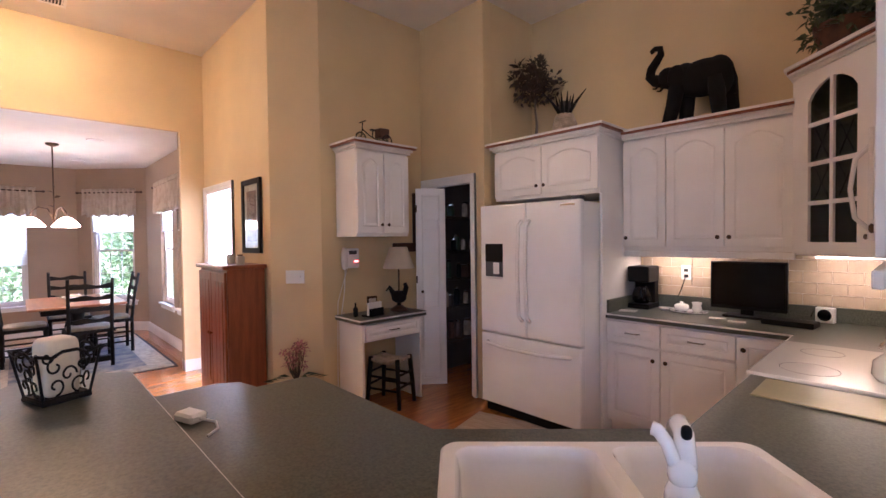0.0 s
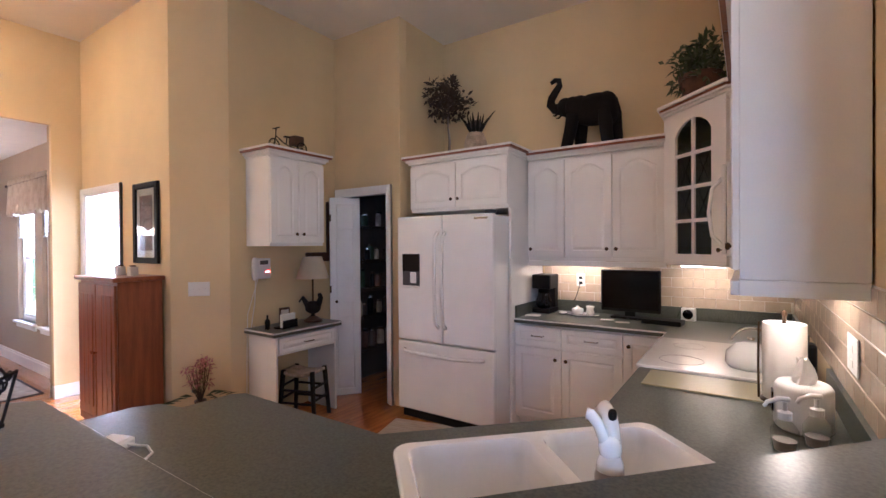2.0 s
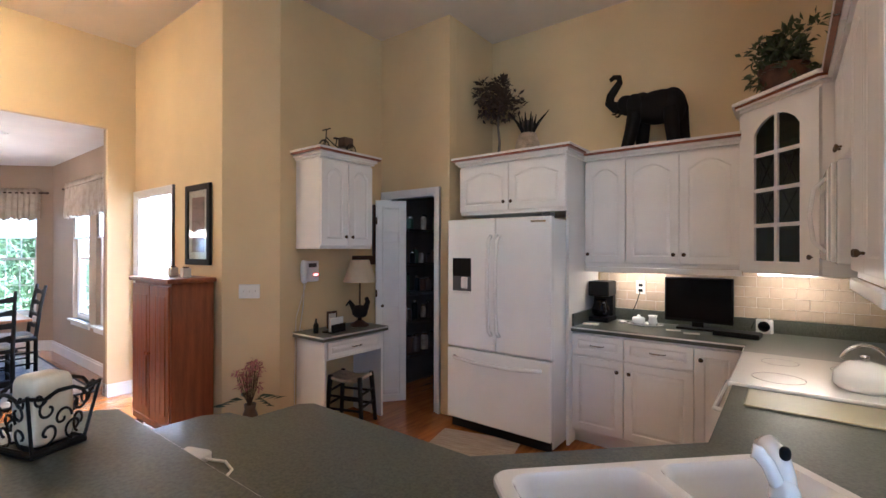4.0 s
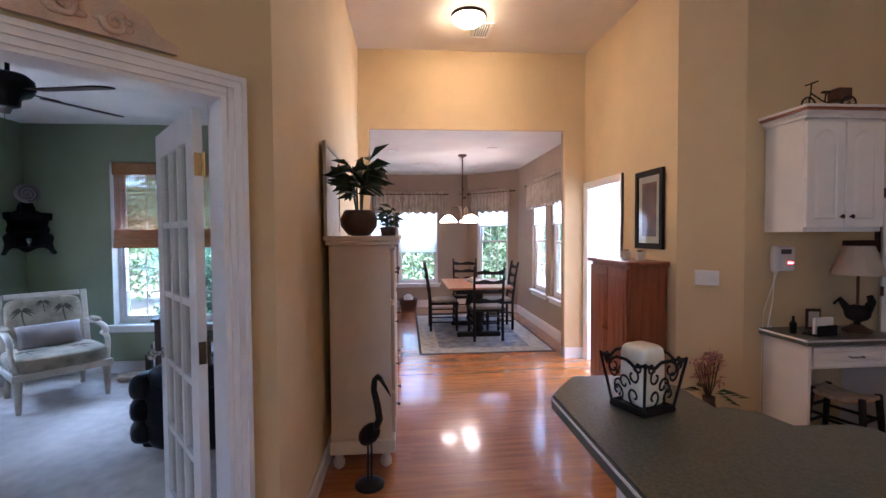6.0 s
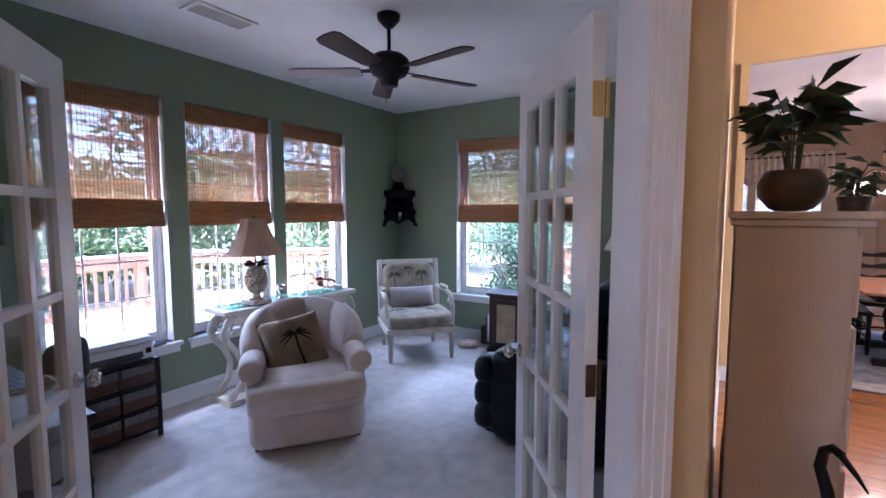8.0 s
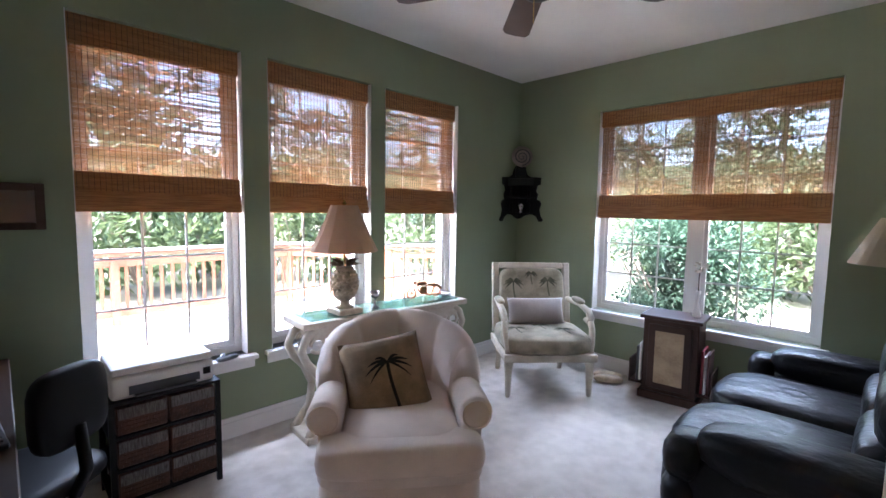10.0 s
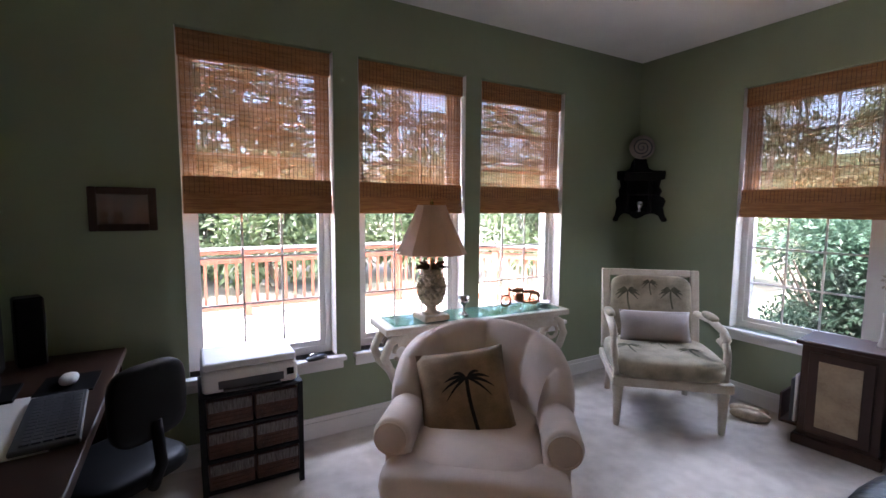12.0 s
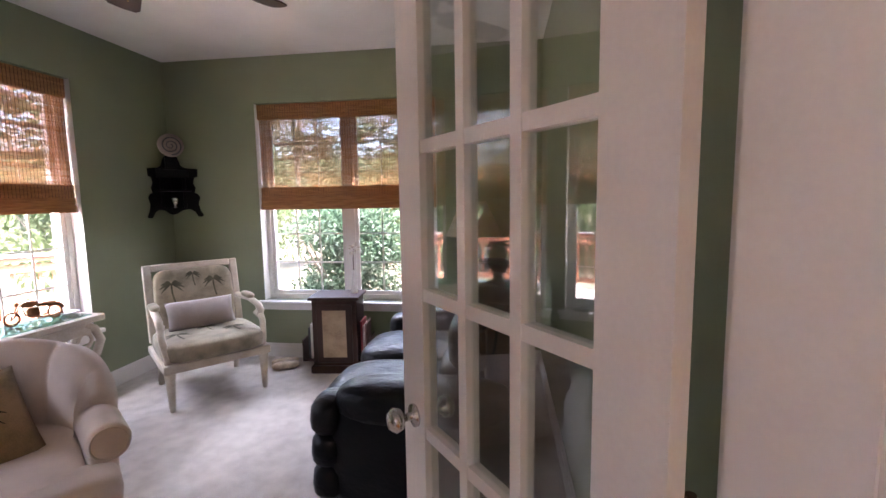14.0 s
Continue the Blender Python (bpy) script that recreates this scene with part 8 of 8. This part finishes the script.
part("spout", tube(B(), [(0.08, 0, 0.06), (0.13, 0, 0.10), (0.15, 0, 0.12)], 0.022, 10, 0.012), APPL, kt, smooth=True)
part("handle", tube(B(), arc(0, 0.10, 0.085, 15, 165, 12), 0.008, 8), STEEL, kt, smooth=True)
bk2 = thing("counter_box", "dark coffee grinder with steel trim at the back", "grinder", (0.66, 3.02 - 0.21, 0.9145), 0)
part("body", bx(-0.05, -0.04, 0, 0.05, 0.04, 0.20, 0.01, 2), BLACKPLASTIC, bk2)
part("trim", bx(-0.052, -0.03, 0.04, -0.0505, 0.03, 0.16), STEEL, bk2)
cb_ = thing("glass_board", "pale glass cutting board lying on the worktop", "cutting board", (0.40, 2.71, 0.9145), 0)
part("board", bx(-0.29, -0.125, 0, 0.29, 0.125, 0.007, 0.003), OLIVEGLASS, cb_)
wire = thing("loose_cable", "white charger with its cable lying on the worktop", "cable", (-1.06, 1.10, 0.9145), 20)
part("charger", bx(-0.06, -0.03, 0, 0.03, 0.03, 0.03, 0.008), WHITEPLASTIC, wire)
part("cable", tube(B(), [(0.03, 0, 0.015), (0.08, 0.02, 0.006), (0.13, -0.01, 0.005), (0.15, -0.06, 0.005)], 0.004, 6), WHITEPLASTIC, wire)

# candle in its wire basket on the bar
cd = thing("candle_basket", "ivory block candle in a black scrolled wire basket", "candle holder", (-1.065, 0.775, 1.0695), 20)


def spiral(c, r, a0, turns, n=16):
    return [(c[0] + r * (1 - 0.8 * i / n) * math.cos(a0 + turns * i / n), c[1] + r * (1 - 0.8 * i / n) * math.sin(a0 + turns * i / n)) for i in range(n + 1)]


cd.scale = (0.78, 0.78, 1.0)
base_, topw, hh_ = 0.066, 0.092, 0.125
for k in range(4):
    bm = B()
    R = Matrix.Rotation(radians(90 * k), 3, "Z")

    def P3(x, z):
        s = z / hh_
        return R @ Vector((x, -(base_ + (topw - base_) * s), 0.012 + z))
    for pts in ([(-base_, 0), (base_, 0)], [(-topw, hh_ * 0.98), (-0.05, hh_ * 0.9), (-0.02, hh_ * 1.0), (0.02, hh_ * 1.0), (0.05, hh_ * 0.9), (topw, hh_ * 0.98)], [(-base_, 0), (-topw, hh_ * 1.02)]):
        tube(bm, [P3(x, z) for x, z in pts], 0.0045, 6)
    for cx, cz, r, a0, tn in ((-0.034, 0.034, 0.026, -1.5, 6), (0.034, 0.034, 0.026, 4.6, -6), (-0.038, 0.088, 0.027, 1.5, 6), (0.038, 0.088, 0.027, 1.6, -6), (0, 0.062, 0.024, 0, 6.3), (-0.062, 0.115, 0.018, 0, -6), (0.062, 0.115, 0.018, 3.1, 6)):
        tube(bm, [P3(x, z) for x, z in spiral((cx, cz), r, a0, tn)], 0.0032, 5)
    part("wire_side", bm, BLACKMETAL, cd, "scrolled wire side")
part("tray", bx(-0.072, -0.072, 0, 0.072, 0.072, 0.012, 0.003), BLACKMETAL, cd)
bm = blob(B(), (0, 0, 0.089), (0.052, 0.052, 0.077), 10, 0.3)
part("candle", bm, WAX, cd, "ivory block candle", smooth=True)

# ---------------------------------------------------------------- wall tiles
def tiles(p, q, s0, s1, z0, z1, name):
    m = wframe(p, q)
    back = part(name, bx(s0, -0.004, z0, s1, -0.001, z1), GROUT)
    back.matrix_world = m
    tagged(back, "cream subway tile splashback with pale grout", "splashback", kind="structure")
    full = bpy.data.meshes.new("tile")
    b_ = bx(0.0015, -0.010, 0.0015, 0.1505, -0.0045, 0.0745, 0.002)
    b_.to_mesh(full)
    b_.free()
    full.materials.append(TILE)
    z, row = z0, 0
    while z + 0.06 < z1:
        s = s0 - (0.076 if row % 2 else 0)
        while s < s1 - 0.02:
            a, b = max(s, s0), min(s + 0.152, s1)
            if b - a > 0.151:
                o = new("tile", full)
            else:
                o = part("tile", bx(0.0015, -0.010, 0.0015, b - a - 0.0015, -0.0045, 0.0745, 0.002), TILE)
            o.parent = back
            o.location = (a, 0, z)
            s += 0.152
        z, row = z + 0.076, row + 1


tiles((-2.20, WY), (0.77, WY), 1.12, 2.96, 1.012, 1.395, "splashback_north")
tiles((0.77, 4.55), (0.77, 1.62), 0.02, 2.55, 1.012, 1.395, "splashback_east")


# ---------------------------------------------------------------- outdoors
gr = tagged(part("ground", prism(B(), [(-400, -400), (400, -400), (400, 400), (-400, 400)], -0.62, -0.55), GROUND), "sandy lawn reaching the woods", "ground", kind="structure")
dkk = thing("deck", "cedar wood deck with a picket railing", "deck")
bm = B()
y = -4.12
while y > -8.0:
    box(bm, -6.4, y - 0.135, -0.12, 2.5, y, -0.085)
    y -= 0.141
tagged(part("deck_boards", bm, DECKBOARD, dkk), kind="stuff")
part("deck_frame", bx(-6.4, -8.0, -0.50, 2.5, -4.12, -0.125), DECKWOOD, dkk)


def railing(p, q):
    m = wframe(p, q)
    n_ = (Vector(q) - Vector(p)).length
    for k in range(int(n_ / 1.6) + 2):
        s = min(n_, k * 1.6)
        o = part("post", bx(s - 0.045, -0.045, -0.5, s + 0.045, 0.045, 0.84), DECKWOOD, dkk)
        o.matrix_local = m
    for a, b, c, d in ((-0.06, 0.79, 0.06, 0.83), (-0.02, 0.66, 0.02, 0.75), (-0.02, 0.02, 0.02, 0.10)):
        o = part("rail", bx(0, a, b, n_, c, d), DECKWOOD, dkk)
        o.matrix_local = m
    o = part("rail_cap", bx(-0.05, -0.085, 0.8405, n_ + 0.05, 0.085, 0.875, 0.006), DECKCAP, dkk, "weathered grey rail cap")
    o.matrix_local = m
    pb = B()
    s = 0.12
    while s < n_:
        box(pb, s - 0.018, 0.021, 0.0, s + 0.018, 0.055, 0.74)
        s += 0.13
    o = part("pickets", pb, DECKWOOD, dkk)
    o.matrix_local = m
    tagged(o, kind="stuff")


railing((2.5, -7.95), (-4.6, -7.95)), railing((-4.6, -7.95), (-6.35, -6.2)), railing((-6.35, -6.2), (-6.35, -4.15))


def tree(name, label, at, h, seed, lm, crown_at=0.45, r=1.6, leaves=900, size=0.22, trunk=0.14):
    g = random.Random(seed)
    t = thing(name, label, "tree", at, 0, "trees of the wood")
    tb_ = B()
    pts = [(g.uniform(-.1, .1) * k, g.uniform(-.1, .1) * k, h * 0.92 * k / 6) for k in range(7)]
    tube(tb_, pts, trunk, 8, trunk * 0.25)
    for i in range(9):
        z = h * (crown_at + (0.92 - crown_at) * i / 9)
        a = g.uniform(0, 6.28)
        tube(tb_, [(0, 0, z), (r * 0.5 * math.cos(a), r * 0.5 * math.sin(a), z + 0.25), (r * 0.85 * math.cos(a), r * 0.85 * math.sin(a), z + 0.4)], trunk * 0.3, 5, 0.01)
    part("trunk", tb_, BARK, t)
    cb = B()
    for i in range(15):
        z = h * (crown_at + (1 - crown_at) * g.uniform(0, 1))
        a, k = g.uniform(0, 6.28), r * g.uniform(0.1, 0.8)
        clump(cb, (k * math.cos(a), k * math.sin(a), z), r * g.uniform(0.3, 0.5), leaves // 15, size, g, 0.6, 0.2)
    part("crown", cb, lm, t)
    return t


def shrub(name, label, at, r, h, seed, leaves, size, lm):
    g = random.Random(seed)
    t = thing(name, label, "shrub", at, 0, "shrubs")
    tb_ = B()
    for i in range(6):
        a = g.uniform(0, 6.28)
        tube(tb_, [(0, 0, 0), (r * 0.3 * math.cos(a), r * 0.3 * math.sin(a), h * 0.4), (r * 0.6 * math.cos(a), r * 0.6 * math.sin(a), h * 0.75)], 0.03, 6, 0.008)
    part("branches", tb_, BARK, t)
    cb = B()
    for i in range(26):
        a, k, z = g.uniform(0, 6.28), r * g.uniform(0, 0.75), g.uniform(0.12, 0.9)
        clump(cb, (k * math.cos(a) * (1.1 - z * 0.55), k * math.sin(a) * (1.1 - z * 0.55), h * z), r * g.uniform(0.25, 0.4), leaves // 26, size, g, 0.9, 0.3)
    part("foliage", cb, lm, t)
    return t


shrub("holly_bush", "large glossy green holly bush outside the study", (-7.5, -3.0, -0.55), 1.38, 2.0, 5, 18000, 0.072, HOLLY)
shrub("yellow_shrub", "small bright yellow green shrub in the yard", (-9.5, -1.0, -0.55), 0.9, 1.2, 6, 900, 0.12, FOLIAGE_LIGHT)
SB = shrub("woodland_shrub", "loose light green shrub at the wood's edge", (-3.5, -12.5, -0.55), 2.2, 3.4, 8, 3000, 0.22, FOLIAGE_LIGHT)
for x, y, a in ((0.5, -12.8, 40), (3.6, -12.2, 100), (-7.0, -12.4, 150), (-10.5, -11.0, 200), (-1.5, -14.0, 250), (-5.5, -14.2, 300), (-13.5, -8.0, 20), (-15.5, -4.5, 75), (-15.0, 1.5, 130), (-17.5, -1.5, 220), (-18.0, -6.8, 10), (-16.5, 4.0, 310), (-14.0, -2.2, 265)):
    copy_thing(SB, pose(x, y, -0.55, 0, 0, a))
T1 = tree("pine_tree", "tall pine with a thin trunk at the wood's edge", (-3.0, -16, -0.55), 13, 11, FOLIAGE, 0.3, 2.4, 1500, 0.34)
T2 = tree("oak_tree", "leafy green tree at the wood's edge", (1.0, -15, -0.55), 9, 12, FOLIAGE_LIGHT, 0.12, 2.6, 1800, 0.34)
g = random.Random(21)
for k in range(34):
    a = radians(150 + 175 * k / 33 + g.uniform(-2, 2))
    d = g.uniform(15, 30)
    x, y = -3 + d * math.cos(a) * 1.25, -1 + d * math.sin(a)
    copy_thing(T2 if k % 3 else T1, pose(x, y, -0.55, 0, 0, g.uniform(0, 360)))
for k in range(16):
    a = radians(60 + 110 * k / 15 + g.uniform(-2, 2))
    d = g.uniform(24, 40)
    copy_thing(T2 if k % 2 else T1, pose(-7 + d * math.cos(a), 2 + d * math.sin(a), -0.55, 0, 0, g.uniform(0, 360)))
hb = B()
for i in range(90):
    a0, a1 = 2 * math.pi * i / 90, 2 * math.pi * (i + 1) / 90
    h0, h1 = 7 + 3 * noise.noise((math.cos(a0) * 4, math.sin(a0) * 4, 0)), 7 + 3 * noise.noise((math.cos(a1) * 4, math.sin(a1) * 4, 0))
    hb.faces.new([hb.verts.new((60 * math.cos(a), 60 * math.sin(a), z)) for a, z in ((a0, -0.6), (a1, -0.6), (a1, h1), (a0, h0))])
tagged(part("backdrop", hb, FOLIAGE), "distant green treeline round the yard", "woods", kind="structure")


# ---------------------------------------------------------------- floor boards
g = random.Random(5)
board_meshes = []
for n_ in (0.7, 0.95, 1.2, 1.5):
    me = bpy.data.meshes.new("plank")
    bm = bx(0.0003, 0.0003, -0.003, 0.0827, n_ - 0.0003, 0.0)
    bm.to_mesh(me)
    bm.free()
    me.materials.append(WOODFLOOR)
    board_meshes.append((n_, me))
rest = B()
for row in range(-113, 70):
    x = row * 0.083
    y0, y1 = (-0.40, 2.32) if x > -5.3 else (-1.0, 2.30)
    if x > -3.07:
        y1 = 4.55 if x > -2.2 else 3.8
    if x > -1.86:
        y0 = -2.25 - x if x < -0.45 else -1.84
    if x + 0.083 > 0.72 or x < -9.3:
        continue
    if x < -8.45:
        y1 = min(y1, x + 10.75)
    y = y0 - g.uniform(0, 0.9)
    while y < y1:
        n_, me = g.choice(board_meshes)
        a, b = max(y, y0), min(y + n_, y1)
        if b - a > 0.05:
            near = -7.2 < x < -1.2 and a < 2.3 and b > -0.4
            if near and a == y and b == y + n_:
                ob = new("plank", me)
                ob.parent = floor_slab
                ob.location = (x, a, 0)
            else:
                box(rest, x + 0.0003, a + 0.0003, -0.003, x + 0.0827, b - 0.0003, 0.0)
        y += n_
tagged(part("planks", rest, WOODFLOOR, floor_slab), kind="stuff")
